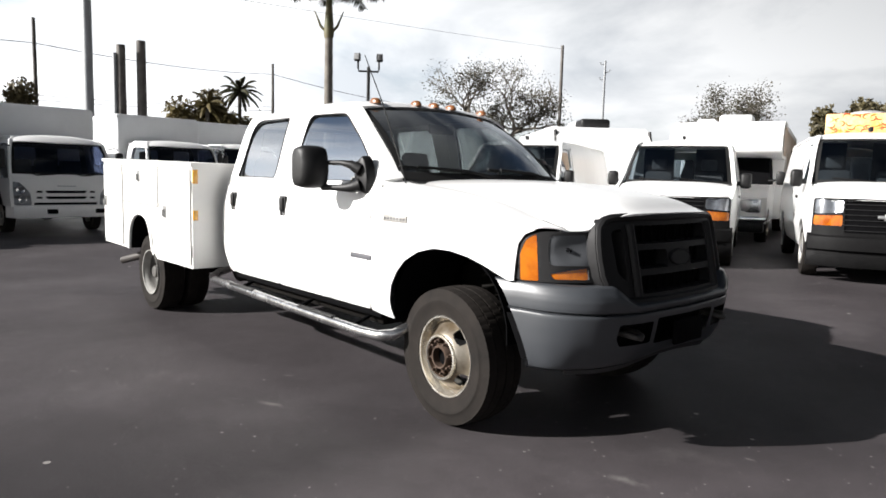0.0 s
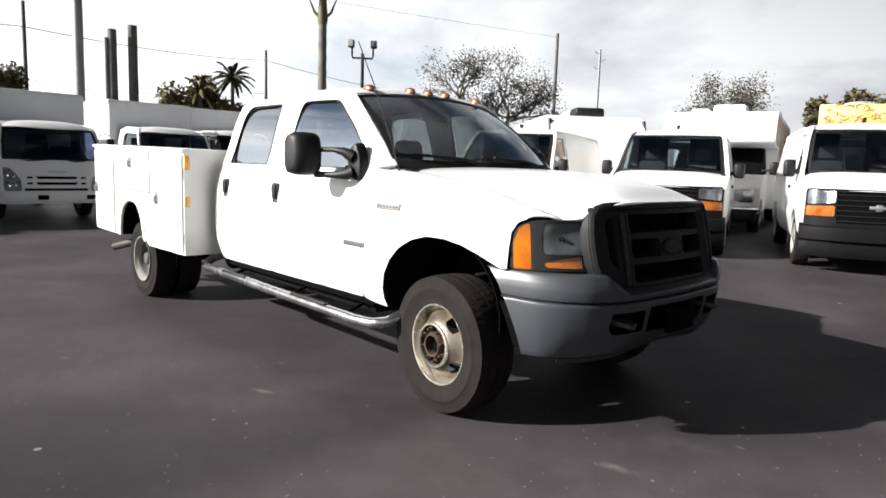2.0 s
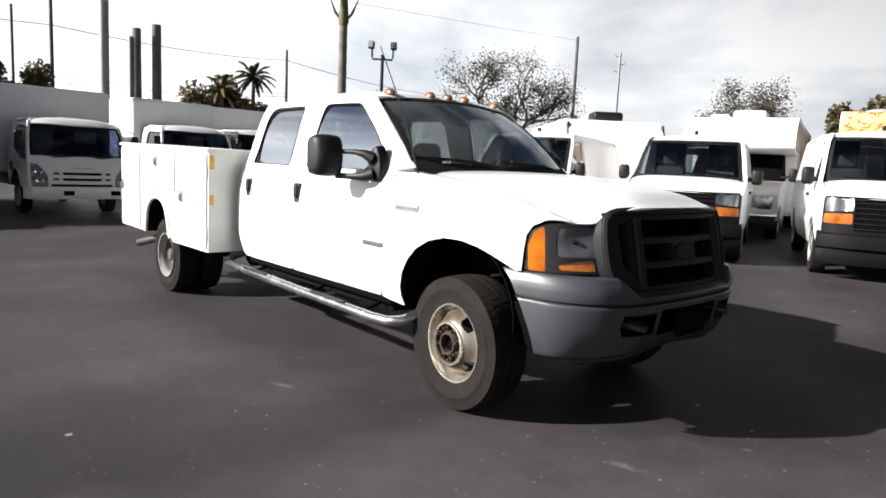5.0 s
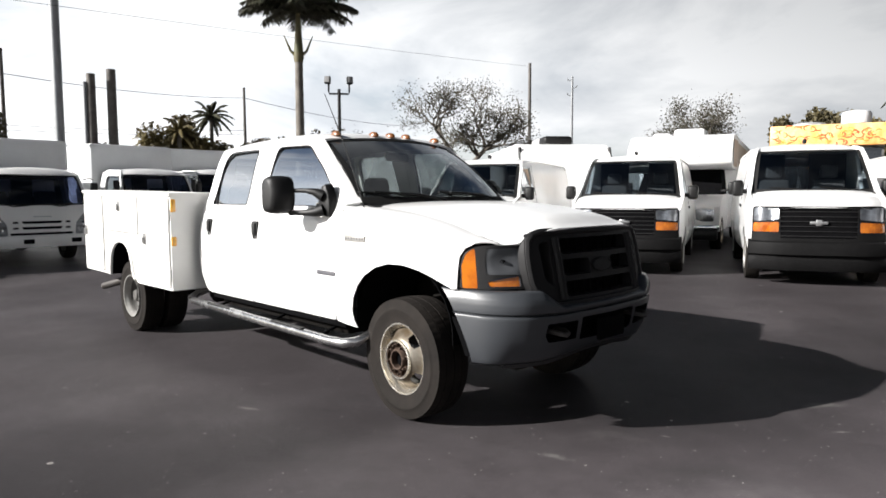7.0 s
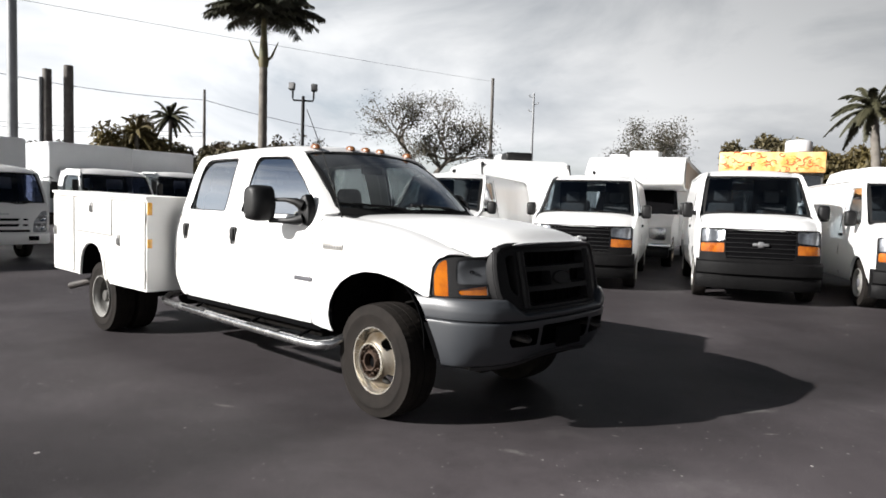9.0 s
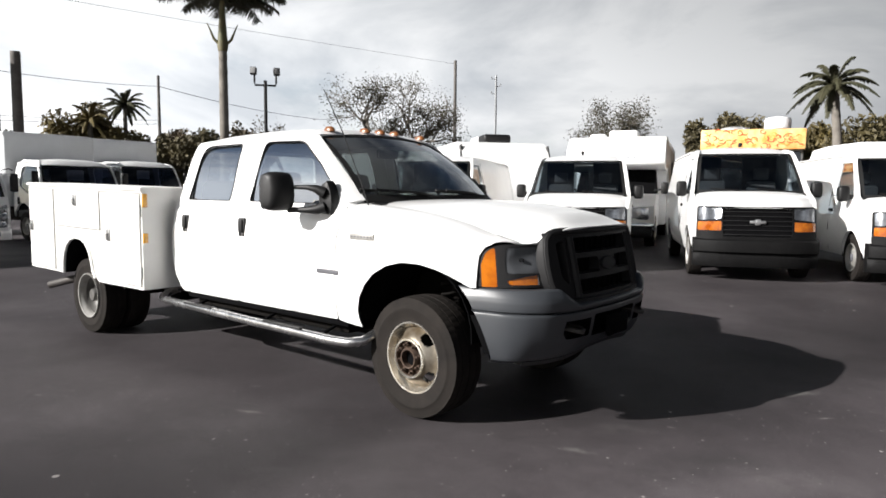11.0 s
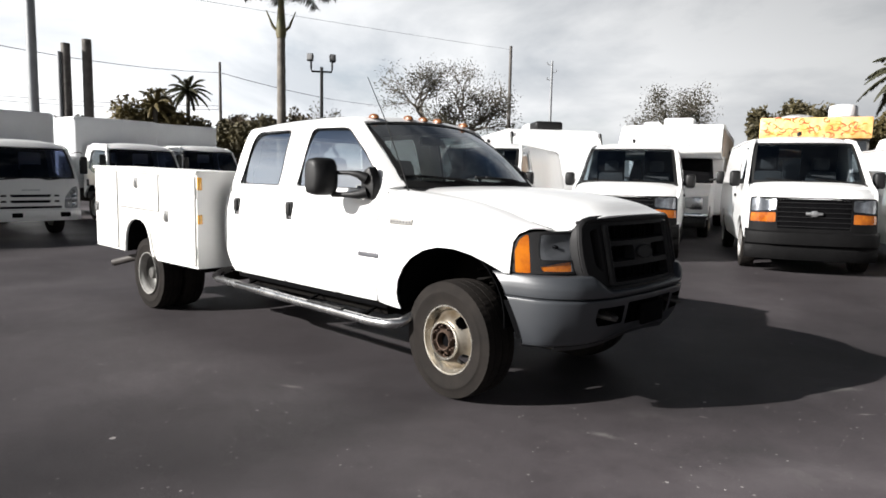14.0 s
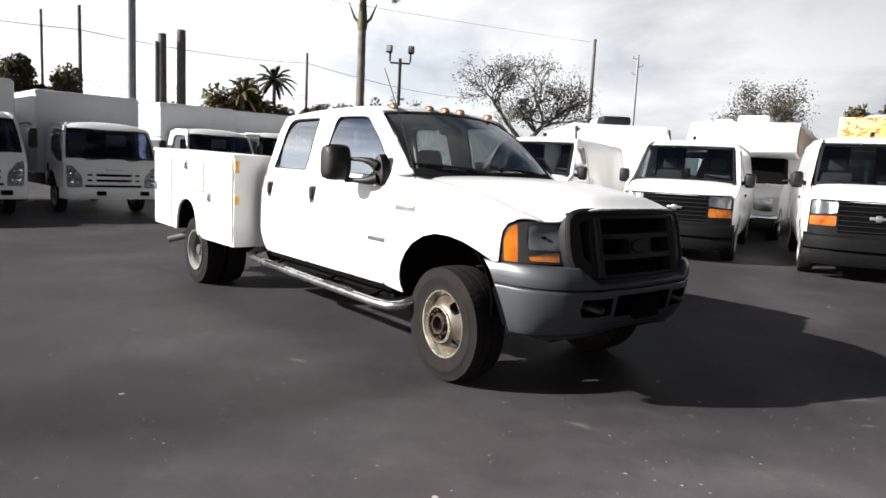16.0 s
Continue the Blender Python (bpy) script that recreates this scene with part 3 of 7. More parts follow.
def wheel(parent_name, label, m, front=True, turn=0.0, rim_mat=None, tyre_width=0.25, radius=TYRE_R, parent=None, simple=False):
    """A wheel whose outer face looks along -y; parts under a part or a thing."""
    w = new(parent_name)
    w.parent = parent
    w.matrix_local = m
    if label:
        w["label"] = label
    rm = rim_mat or RIM
    part("tyre", tyre_mesh(radius, tyre_width + (0.05 if front and not simple else 0.0), radius * 0.565, 56 if not simple else 22), RUBBER, w)
    rr = radius * 0.59
    o = -tyre_width / 2
    bm = B()
    lathe(bm, [(rr * 0.955, o - 0.004), (rr, o - 0.006), (rr + 0.003, o + 0.012), (rr - 0.012, o + 0.022), (rr * 0.90, o + 0.03), (rr * 0.87, o + 0.06), (rr * 0.86, o + 0.20), (rr * 0.84, o + 0.20), (rr * 0.84, o + 0.06), (rr * 0.88, o + 0.022), (rr * 0.945, o + 0.008)], 64, closed=True)
    part("rim", bm, RIM_BRIGHT if front and not simple else rm, w)
    if simple:
        bm = B()
        polar_disc(bm, lambda v: 0.02 + (rr * 0.87 - 0.02) * v, lambda v: o + 0.045 - 0.03 * math.sin(min(1, v * 1.2) * math.pi), [(math.pi / 4 * k, 0.16, 0.68, 0.88) for k in range(8)], 4, 64)
        part("wheel_disc", thicken(bm, 0.006), rm, w)
        bm = B()
        lathe(bm, [(0.0005, o - 0.002), (0.05, o - 0.002), (0.065, o + 0.004), (0.07, o + 0.03)], 24)
        part("hub_cap", bm, BADGE_DARK, w)
        return w
    if front:
        # convex face with a raised hub ring and four hand holes
        rh = 0.132
        bm = B()
        polar_disc(bm, lambda v: rh + (rr * 0.87 - rh) * v, lambda v: o - 0.028 + 0.088 * v ** 1.25, [(turn + math.pi / 2 * k, 0.25, 0.30, 0.86) for k in range(4)], 8, 128)
        part("wheel_disc", thicken(bm, 0.007), rm, w)
        bm = B()
        lathe(bm, [(rh + 0.004, o - 0.020), (rh + 0.002, o - 0.040), (rh - 0.010, o - 0.042), (rh - 0.016, o - 0.030)], 48)
        part("hub_ring", thicken(bm, 0.004), RIM_BRIGHT, w)
        bm = B()
        lathe(bm, [(rh - 0.012, o - 0.034), (rh - 0.020, o - 0.004), (0.05, o + 0.002)], 48)
        part("hub_plate", thicken(bm, 0.003), RUST_DARK, w, "dark rusted hub plate")
        bm = B()
        lathe(bm, [(0.080, o - 0.006), (0.073, o - 0.040), (0.066, o - 0.048), (0.058, o - 0.046), (0.056, o - 0.004), (0.052, o + 0.05), (0.0005, o + 0.05)], 36)
        part("hub", bm, RUST, w)
        # flat near-black disc paints in the dark of the hub bore
        bm = B()
        lathe(bm, [(0.0005, o - 0.004), (0.053, o - 0.004), (0.055, o + 0.02)], 24)
        part("hub_bore_shade", bm, VOID, w, "near-black disc for the shade in the hub bore")
        for k in range(8):
            a = turn + 2 * math.pi * k / 8 + 0.2
            bm = B()
            c = Vector((0.096 * math.cos(a), 0, 0.096 * math.sin(a)))
            lathe(bm, [(0.0005, o - 0.060), (0.008, o - 0.058), (0.009, o - 0.036), (0.015, o - 0.035), (0.015, o - 0.004)], 6, center=c)
            part("lug_nut", bm, RUST, w, smooth=20)
    else:
        # deep dish with holes and a hub sunk inside it
        bm = B()
        polar_disc(bm, lambda v: 0.07 + (rr * 0.85 - 0.07) * v, lambda v: o + 0.150 - 0.09 * v ** 3 + 0.005 * v, [(turn + math.pi / 2 * k, 0.25, 0.48, 0.80) for k in range(4)], 8, 96)
        part("wheel_disc", thicken(bm, 0.007), RIM_DARK, w)
        bm = B()
        lathe(bm, [(0.0005, o + 0.035), (0.055, o + 0.035), (0.064, o + 0.045), (0.07, o + 0.13)], 30)
        part("hub", bm, RIM_DARK, w)
        for k in range(8):
            a = 2 * math.pi * k / 8
            bm = B()
            lathe(bm, [(0.0005, o + 0.098), (0.012, o + 0.098), (0.013, o + 0.13)], 6, center=(0.088 * math.cos(a), 0, 0.088 * math.sin(a)))
            part("lug_nut", bm, RIM_DARK, w, smooth=20)
    return w


def at(x, y, z, s=-1):
    """A wheel's pose: its outer face to the right side of the truck (s=-1) or to the left (s=1)."""
    return pose(x, y, z, 0, 0, 0 if s < 0 else 180)


# ---- the service truck: x forward, the front axle near x=0, its right side at -y ----
WZ = [0.50, 0.58, 0.64, 0.86, 1.15, 1.34, 1.405, 1.44, 1.92, 1.985, 2.03]
WY = [0.955, 0.995, 1.020, 1.045, 1.040, 1.012, 0.990, 0.972, 0.815, 0.775, 0.70]


def half_width(x, z):
    w = smooth_table(z, WZ, WY)
    if x > -0.15:
        t = min(1.0, (x + 0.15) / 0.68)
        w -= 0.145 * t ** 2.2
    if x < -2.55:
        t = min(1.0, (-2.55 - x) / 0.34)
        w -= 0.035 * t ** 2.5
    return w


def skin(s):
    return lambda x, z: Vector((x, s * half_width(x, z), z))


def inner(s, d=0.035):
    return lambda x, z: Vector((x, s * (half_width(x, z) - d), z))


def bowed(s):
    """Side glass: set in from the skin and bowed outwards between its edges."""
    return lambda x, z: Vector((x, s * (half_width(x, z) - 0.022 + 0.017 * math.sin(math.pi * min(1, max(0, (z - 1.44) / 0.52))) + 0.004 * math.sin(x * 3.1)), z))


# the parts are drawn on a frame of their own; this brings them to the wheelbase of 4.4 m, the width and the height
PROPORTION = Matrix.Diagonal((1.052, 0.962, 0.991, 1))
truck = thing("service_truck", "white crew-cab service truck with steel tool boxes, standing on asphalt", "truck")

ARCH = [(-0.475, 0.575), (-0.487, 0.70), (-0.462, 0.80), (-0.41, 0.895), (-0.335, 0.975), (-0.22, 1.040), (-0.09, 1.075), (0.05, 1.075), (0.17, 1.050), (0.27, 1.012), (0.345, 0.975), (0.40, 0.948)]
FENDER_TOP = [(0.515, 1.225), (0.40, 1.268), (0.2, 1.305), (-0.05, 1.33), (-0.30, 1.345), (-0.50, 1.352), (-0.56, 1.36)]
fender = ARCH + [(0.432, 0.948), (0.437, 1.06), (0.445, 1.15), (0.475, 1.205)] + FENDER_TOP + [(-0.600, 1.385), (-0.636, 1.40), (-0.650, 1.36), (-0.685, 1.20), (-0.693, 0.90), (-0.688, 0.60), (-0.60, 0.585)]
front_door = rounded([(-0.697, 0.602, 0.03), (-0.702, 0.90), (-0.694, 1.22), (-0.64, 1.41, 0.02), (-0.655, 1.47, 0.02), (-1.225, 1.985, 0.10), (-1.84, 1.992, 0.04), (-1.858, 1.44, 0.1), (-1.87, 0.60, 0.03)], 0.01)
rear_door = rounded([(-1.877, 0.60, 0.03), (-1.865, 1.44, 0.1), (-1.847, 1.992, 0.03), (-2.66, 1.985, 0.12), (-2.715, 1.45, 0.1), (-2.70, 1.0), (-2.62, 0.60, 0.05)], 0.02)
corner_panel = rounded([(-2.628, 0.60), (-2.708, 1.0), (-2.722, 1.45), (-2.672, 1.985), (-2.745, 1.98, 0.05), (-2.80, 1.75, 0.1), (-2.835, 1.45, 0.1), (-2.885, 1.03, 0.1), (-2.86, 0.85, 0.1), (-2.74, 0.64, 0.08), (-2.70, 0.60)], 0.005)
front_window = rounded([(-0.735, 1.452, 0.03), (-0.852, 1.607, 0.05), (-0.995, 1.745, 0.05), (-1.265, 1.945, 0.07), (-1.735, 1.955, 0.06), (-1.765, 1.452, 0.03)], 0.04)
rear_window = rounded([(-2.03, 1.452, 0.025), (-2.045, 1.950, 0.05), (-2.60, 1.945, 0.12), (-2.655, 1.452, 0.03)], 0.04)


def hood_edge(x):
    """Height of the line where hood and fender meet."""
    return smooth_table(-x, [-0.65, -0.515, -0.4, -0.29, 0.035, 0.3, 0.585], [1.232, 1.266, 1.302, 1.338, 1.406, 1.436, 1.458])


def grow(poly, d):
    c = sum((Vector(p) for p in poly), Vector((0, 0))) / len(poly)
    return [tuple(Vector(p) + (Vector(p) - c).normalized() * d) for p in poly]


for s in (-1, 1):
    part("front_fender", panel(B(), fender, skin(s), step=0.06, thick=inner(s, 0.007)), WHITE, truck)
    # rounded shoulder from the fender side up to the hood's edge
    bm = B()

    def shoulder(u, v, s=s):
        a = v * math.pi / 2
        xf = 0.515 + 0.120 * v ** 1.3
        x = xf + (-0.655 - xf) * u
        zt = smooth_table(-x, [-q[0] for q in FENDER_TOP], [q[1] for q in FENDER_TOP])
        ye = 0.770 + 0.045 * u
        w = half_width(min(x, 0.515), zt)
        return Vector((x, s * (ye + (w - ye) * math.cos(a)), zt + (hood_edge(x) - zt) * math.sin(a)))
    grid(bm, 24, 9, shoulder)
    part("fender_shoulder", thicken(bm, 0.006), WHITE, truck)
    d1 = part("front_door", panel(B(), front_door, skin(s), [front_window], 0.07, inner(s)), WHITE, truck)
    d2 = part("rear_door", panel(B(), rear_door, skin(s), [rear_window], 0.07, inner(s)), WHITE, truck)
    part("cab_corner", panel(B(), corner_panel, skin(s), (), 0.05, inner(s, 0.04)), WHITE, truck)
    for win, d in ((front_window, d1), (rear_window, d2)):
        part("window_pane", panel(B(), grow(win, 0.012), bowed(s), (), 0.07), GLASS_SIDE, d, "tinted side window glass")
        part("window_seal", panel(B(), grow(win, 0.004), inner(s, -0.004), [grow(win, -0.007)], 0.06, inner(s, 0.014)), SEAM, d, "black rubber window seal")
    # door handles: a black recess with a pull bar
    for x, d in ((-1.785, d1), (-2.612, d2)):
        y = s * half_width(x, 1.23)
        bm = B()
        rbox(bm, (x - 0.042, min(y + s * 0.008, y - s * 0.012), 1.155), (x + 0.042, max(y + s * 0.008, y - s * 0.012), 1.315), 0.022, 3)
        h = part("door_handle", bm, BLACK, d, "black plastic door handle")
        bm = B()
        rbox(bm, (x - 0.028, min(y, y + s * 0.026), 1.195), (x + 0.026, max(y, y + s * 0.026), 1.302), 0.012, 3)
        part("handle_grip", bm, BLACK, h)
        bm = B()
        lathe(bm, [(0.0005, s * 0.012), (0.012, s * 0.012), (0.014, 0)], 16, center=(x + 0.014, y, 1.178))
        part("key_lock", bm, CHROME, h, "chrome key lock")
    # badges
    bm = B()
    yb = half_width(-0.44, 1.225)
    rbox(bm, (-0.553, min(s * yb, s * (yb + 0.009)), 1.205), (-0.328, max(s * yb, s * (yb + 0.009)), 1.252), 0.006)
    bd = part("fender_badge", bm, RIM_GREY, truck, "silver badge with unreadable lettering")
    for k in range(7):
        bm = B()
        rbox(bm, (-0.538 + k * 0.030, min(s * (yb + 0.008), s * (yb + 0.011)), 1.221), (-0.522 + k * 0.030, max(s * (yb + 0.008), s * (yb + 0.011)), 1.234), 0.002, 1)
        part("badge_bar", bm, BADGE_DARK, bd)
    bm = B()
    yb = half_width(-0.77, 0.955)
    rbox(bm, (-0.880, min(s * yb, s * (yb + 0.008)), 0.938), (-0.660, max(s * yb, s * (yb + 0.008)), 0.972), 0.005)
    part("door_badge", bm, BADGE_DARK, truck, "grey narrow door badge")
    # A pillar between door frame and windshield
    bm = B()

    def pillar(u, v, s=s):
        a = Vector((-0.648 - 0.572 * u, half_width(-0.9, 1.47 + 0.515 * u), 1.462 + 0.520 * u))
        b = Vector((-0.590 - 0.580 * u, 0.835 - 0.10 * u, 1.485 + 0.505 * u))
        p = a.lerp(b, v)
        p.y += 0.02 * math.sin(v * math.pi) * (1 - 0.5 * u)
        return Vector((p.x, s * p.y, p.z))
    grid(bm, 14, 6, pillar)
    part("windshield_pillar", thicken(bm, 0.03), WHITE, truck)
    # cowl corner between fender and pillar
    bm = B()
    grid(bm, 8, 6, lambda u, v, s=s: Vector((-0.50 - 0.17 * u, s * (0.85 + (half_width(-0.55, 1.36 + 0.09 * u) - 0.85) * math.cos(v * 1.35)), 1.355 + 0.105 * u + 0.045 * math.sin(v * 1.35) * (1 - 0.5 * u))))
    part("cowl_corner", thicken(bm, 0.01), WHITE, truck)
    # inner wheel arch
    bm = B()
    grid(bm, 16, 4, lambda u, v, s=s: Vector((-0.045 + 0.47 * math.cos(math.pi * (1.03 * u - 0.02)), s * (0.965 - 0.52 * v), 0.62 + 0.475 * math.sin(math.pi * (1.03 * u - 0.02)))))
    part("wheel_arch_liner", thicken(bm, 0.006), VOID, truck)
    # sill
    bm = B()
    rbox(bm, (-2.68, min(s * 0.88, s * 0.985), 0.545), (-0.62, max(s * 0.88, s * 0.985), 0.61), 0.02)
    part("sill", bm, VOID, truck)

# hood
HX = [-0.58, -0.35, -0.1, 0.15, 0.40, 0.58, 0.70, 0.755, 0.785]
HZ = [1.480, 1.488, 1.485, 1.472, 1.446, 1.414, 1.387, 1.364, 1.338]


def hood_point(u, v):
    k = v * 2 - 1
    e = abs(k)
    y = e * (0.812 - 0.045 * u)
    front = smooth_table(y, [0, 0.35, 0.56, 0.64, 0.71, 0.766], [0.822, 0.812, 0.766, 0.726, 0.678, 0.634])
    x = -0.585 + (1 - u) * (0.05 * e ** 2 + 0.10 * e ** 5) + (front + 0.585) * u
    zc = smooth_table(-0.585 + 1.37 * u, HX, HZ)
    z = zc - (zc - hood_edge(x) + 0.002) * e ** 3.2
    lip = smooth_table(y, [0, 0.45, 0.54, 0.60, 0.635, 0.662, 0.71, 0.766], [1.327, 1.324, 1.318, 1.306, 1.284, 1.243, 1.230, 1.227])
    w = max(0, (u - 0.86) / 0.14) ** 2
    z = z + (min(z, lip) - z) * w
    return Vector((x, math.copysign(y, k), z))


bm = B()
grid(bm, 44, 51, hood_point)
hood = part("hood", thicken(bm, 0.012), WHITE, truck)
for s in (-1, 1):
    bm = B()
    tube(bm, [(x, s * (0.770 + 0.045 * max(0, (0.635 - x) / 1.22)), hood_edge(x) + 0.001) for x in [0.628 - 0.05 * k for k in range(4)]], 0.0022, 5)
    part("hood_seam", bm, SEAM, hood)
# roof
RX = [-2.80, -2.74, -2.64, -2.45, -2.1, -1.7, -1.4, -1.22, -1.13]
RZ = [1.930, 1.978, 2.030, 2.062, 2.080, 2.088, 2.084, 2.060, 2.012]


def roof_point(u, v):
    k = v * 2 - 1
    x = -2.79 + 1.66 * u
    x += -0.06 * max(0, (u - 0.8) / 0.2) * abs(k) ** 2 + 0.06 * max(0, (0.1 - u) / 0.1) * abs(k) ** 2
    z = smooth_table(x, RX, RZ)
    w = 0.795 - 0.03 * max(0, (u - 0.85) / 0.15)
    e = abs(k)
    z = z - 0.05 * e ** 2.2 - max(0, z - 0.05 - 1.985) * max(0, (e - 0.82) / 0.18) ** 2
    return Vector((x, k * w, z))


bm = B()
grid(bm, 30, 33, roof_point)
part("roof", thicken(bm, 0.02), WHITE, truck)
bm = B()
grid(bm, 10, 10, lambda u, v: roof_point(0.04 + 0.9 * u, 0.06 + 0.88 * v) - Vector((0, 0, 0.05)))
part("headliner", bm, LINER, truck)
for i, y in enumerate((-0.58, -0.19, 0.0, 0.19, 0.58)):
    bm = B()
    x = -1.200 + (-0.02 if abs(y) > 0.3 else 0.0)
    z = roof_point((x + 2.79) / 1.66, y / 1.59 + 0.5).z
    loft(bm, [[Vector((x + a * math.cos(t), y + b * math.sin(t), z + h)) for t in (2 * math.pi * k / 16 for k in range(16))] for a, b, h in ((0.056, 0.035, -0.01), (0.054, 0.034, 0.008), (0.040, 0.027, 0.024), (0.020, 0.015, 0.031))])
    part("clearance_lamp", bm, AMBER_DEEP, truck, "amber roof marker lamp")


# windshield
def shield(u, v, lift=0.0):
    k = u * 2 - 1
    bot = Vector((-0.455 - 0.155 * k * k, 0.845 * k, 1.480 + 0.006 * k * k))
    top = Vector((-1.115 - 0.085 * k * k, 0.725 * k, 2.018 - 0.040 * k * k))
    p = bot.lerp(top, v)
    n = Vector((0.62, 0, 0.78))
    return p + n * (0.035 * math.sin(math.pi * v) + lift)


bm = B()
grid(bm, 25, 13, shield)
ws = part("windshield", bm, GLASS, truck, "raked windshield glass")
bm = B()
for a, b, c, d in ((0, 0.028, -0.02, 1.02), (0.972, 1, -0.02, 1.02)):
    grid(bm, 3, 16, lambda u, v: shield(a + (b - a) * u, c + (d - c) * v, 0.004))
grid(bm, 24, 3, lambda u, v: shield(u, 0.965 + 0.05 * v, 0.004))
grid(bm, 24, 3, lambda u, v: shield(u, -0.03 + 0.09 * v, 0.004))
part("windshield_seal", thicken(bm, 0.006), SEAM, ws)
# cowl panel and wipers
bm = B()
grid(bm, 20, 5, lambda u, v: Vector((-0.44 - 0.16 * (2 * u - 1) ** 2 - 0.10 * v + 0.11 + 0.06 * (2 * u - 1) ** 4, 0.845 * (2 * u - 1), 1.446 + 0.022 * v)))
part("cowl", thicken(bm, 0.01), BLACK, truck)
for y0, y1, v1 in ((-0.10, -0.70, 0.10), (0.62, 0.02, 0.10)):
    bm = B()
    p = [shield(0.5 + y0 / 1.66, 0.0, 0.025), shield(0.5 + (y0 * 0.6 + y1 * 0.4) / 1.66, 0.05, 0.035), shield(0.5 + y1 / 1.66, v1, 0.02)]
    tube(bm, p, 0.010, 6)
    wpr = part("wiper", bm, BLACK, truck, "black wiper arm resting low")
    bm = B()
    q0, q1 = shield(0.5 + (y0 * 0.75 + y1 * 0.25) / 1.66, 0.055, 0.012), shield(0.5 + (y1 - 0.12) / 1.66, v1 + 0.01, 0.012)
    tube(bm, [q0, q0.lerp(q1, 0.5) + Vector((0.006, 0, 0.008)), q1], 0.009, 6)
    part("wiper_blade", bm, BLACK, wpr)
# cab back wall with its window
back = rounded([(-0.93, 0.62), (0.93, 0.62), (0.955, 1.40), (0.78, 1.97, 0.08), (-0.78, 1.97, 0.08), (-0.955, 1.40)], 0.03)
back_win = rounded([(-0.72, 1.45), (0.72, 1.45), (0.66, 1.90), (-0.66, 1.90)], 0.06)


def back_x(y, z):
    return -2.80 + (0.05 if z > 1.5 else 0.0) * (z - 1.5) / 0.5


part("cab_back", panel(B(), back, lambda y, z: Vector((back_x(y, z), y, z)), [back_win], 0.12, lambda y, z: Vector((back_x(y, z) + 0.03, y, z))), WHITE, truck)
part("rear_pane", panel(B(), grow(back_win, 0.01), lambda y, z: Vector((back_x(y, z) + 0.012, y, z)), (), 0.2), GLASS, truck, "back window glass")
# interior
bm = B()
rbox(bm, (-2.76, -0.93, 0.60), (-0.60, 0.93, 0.70), 0.02)
part("cab_floor", bm, TRIM, truck)
bm = B()
loft(bm, [[Vector((x, y, z)) for x, z in ((-0.52, 1.02), (-0.50, 1.40), (-0.62, 1.455), (-0.80, 1.44), (-0.98, 1.36), (-1.0, 1.15), (-0.92, 1.0))] for y in (-0.86, -0.3, 0.3, 0.86)])
part("dashboard", bm, TRIM, truck, "dark grey dashboard")
bm = B()
rbox(bm, (-0.60, -0.90, 0.65), (-0.52, 0.90, 1.42), 0.02)
part("firewall", bm, VOID, truck)


def seat(x, y, w, name, head=True):
    bm = B()
    rbox(bm, (x - 0.26, y - w / 2, 0.86), (x + 0.28, y + w / 2, 1.06), 0.06, 3)
    st = part(name, bm, FABRIC, truck, "dark vinyl truck seat")
    bm = B()
    rbox(bm, (-0.08, -w / 2, 0), (0.08, w / 2, 0.50 if head else 0.66), 0.06, 3, m=Matrix.Translation((x - 0.26, y, 0.98)) @ Matrix.Rotation(radians(-14), 4, "Y"))
    part("backrest", bm, FABRIC, st)
    if head:
        for yy in ([0.0] if w < 0.8 else [-0.5, 0.5]):
            bm = B()
            rbox(bm, (-0.065, -0.145, 0.50), (0.065, 0.145, 0.745), 0.08, 5, m=Matrix.Translation((x - 0.26, y + yy, 0.98)) @ Matrix.Rotation(radians(-12), 4, "Y"))
            part("headrest", bm, FABRIC, st)


seat(-1.50, -0.45, 0.58, "front_seat")
seat(-1.50, 0.45, 0.58, "front_seat")
seat(-2.36, 0.0, 1.5, "rear_bench", False)
bm = B()
c = Vector((-1.06, 0.44, 1.40))
ax = Vector((-0.86, 0, 0.5)).normalized()
e1 = Vector((0, 1, 0))
e2 = ax.cross(e1)
tube(bm, [c + (e1 * math.cos(t) + e2 * math.sin(t)) * 0.195 for t in (2 * math.pi * k / 28 for k in range(29))], 0.015, 8, cap=False)
tube(bm, [c + e1 * 0.19, c + Vector((0.03, 0, -0.02)), c - e1 * 0.19], 0.016, 6)
tube(bm, [c, c - ax * 0.25], 0.03, 8)
part("steering_wheel", bm, BLACK, truck)
bm = B()
rbox(bm, (-1.12, -0.13, 1.83), (-1.09, 0.13, 1.905), 0.012)
part("inside_mirror", bm, BLACK, truck)

# grille: two full slots, a middle slot split by the emblem, and narrow side openings
G_TOP, G_BOT = 1.322, 0.862


def grille_point(y, z, d=0.0):
    t = (G_TOP - z) / (G_TOP - G_BOT)
    return Vector((0.805 + 0.100 * t ** 0.9 - 0.085 * abs(y / 0.64) ** 2.6 + d, y, z))


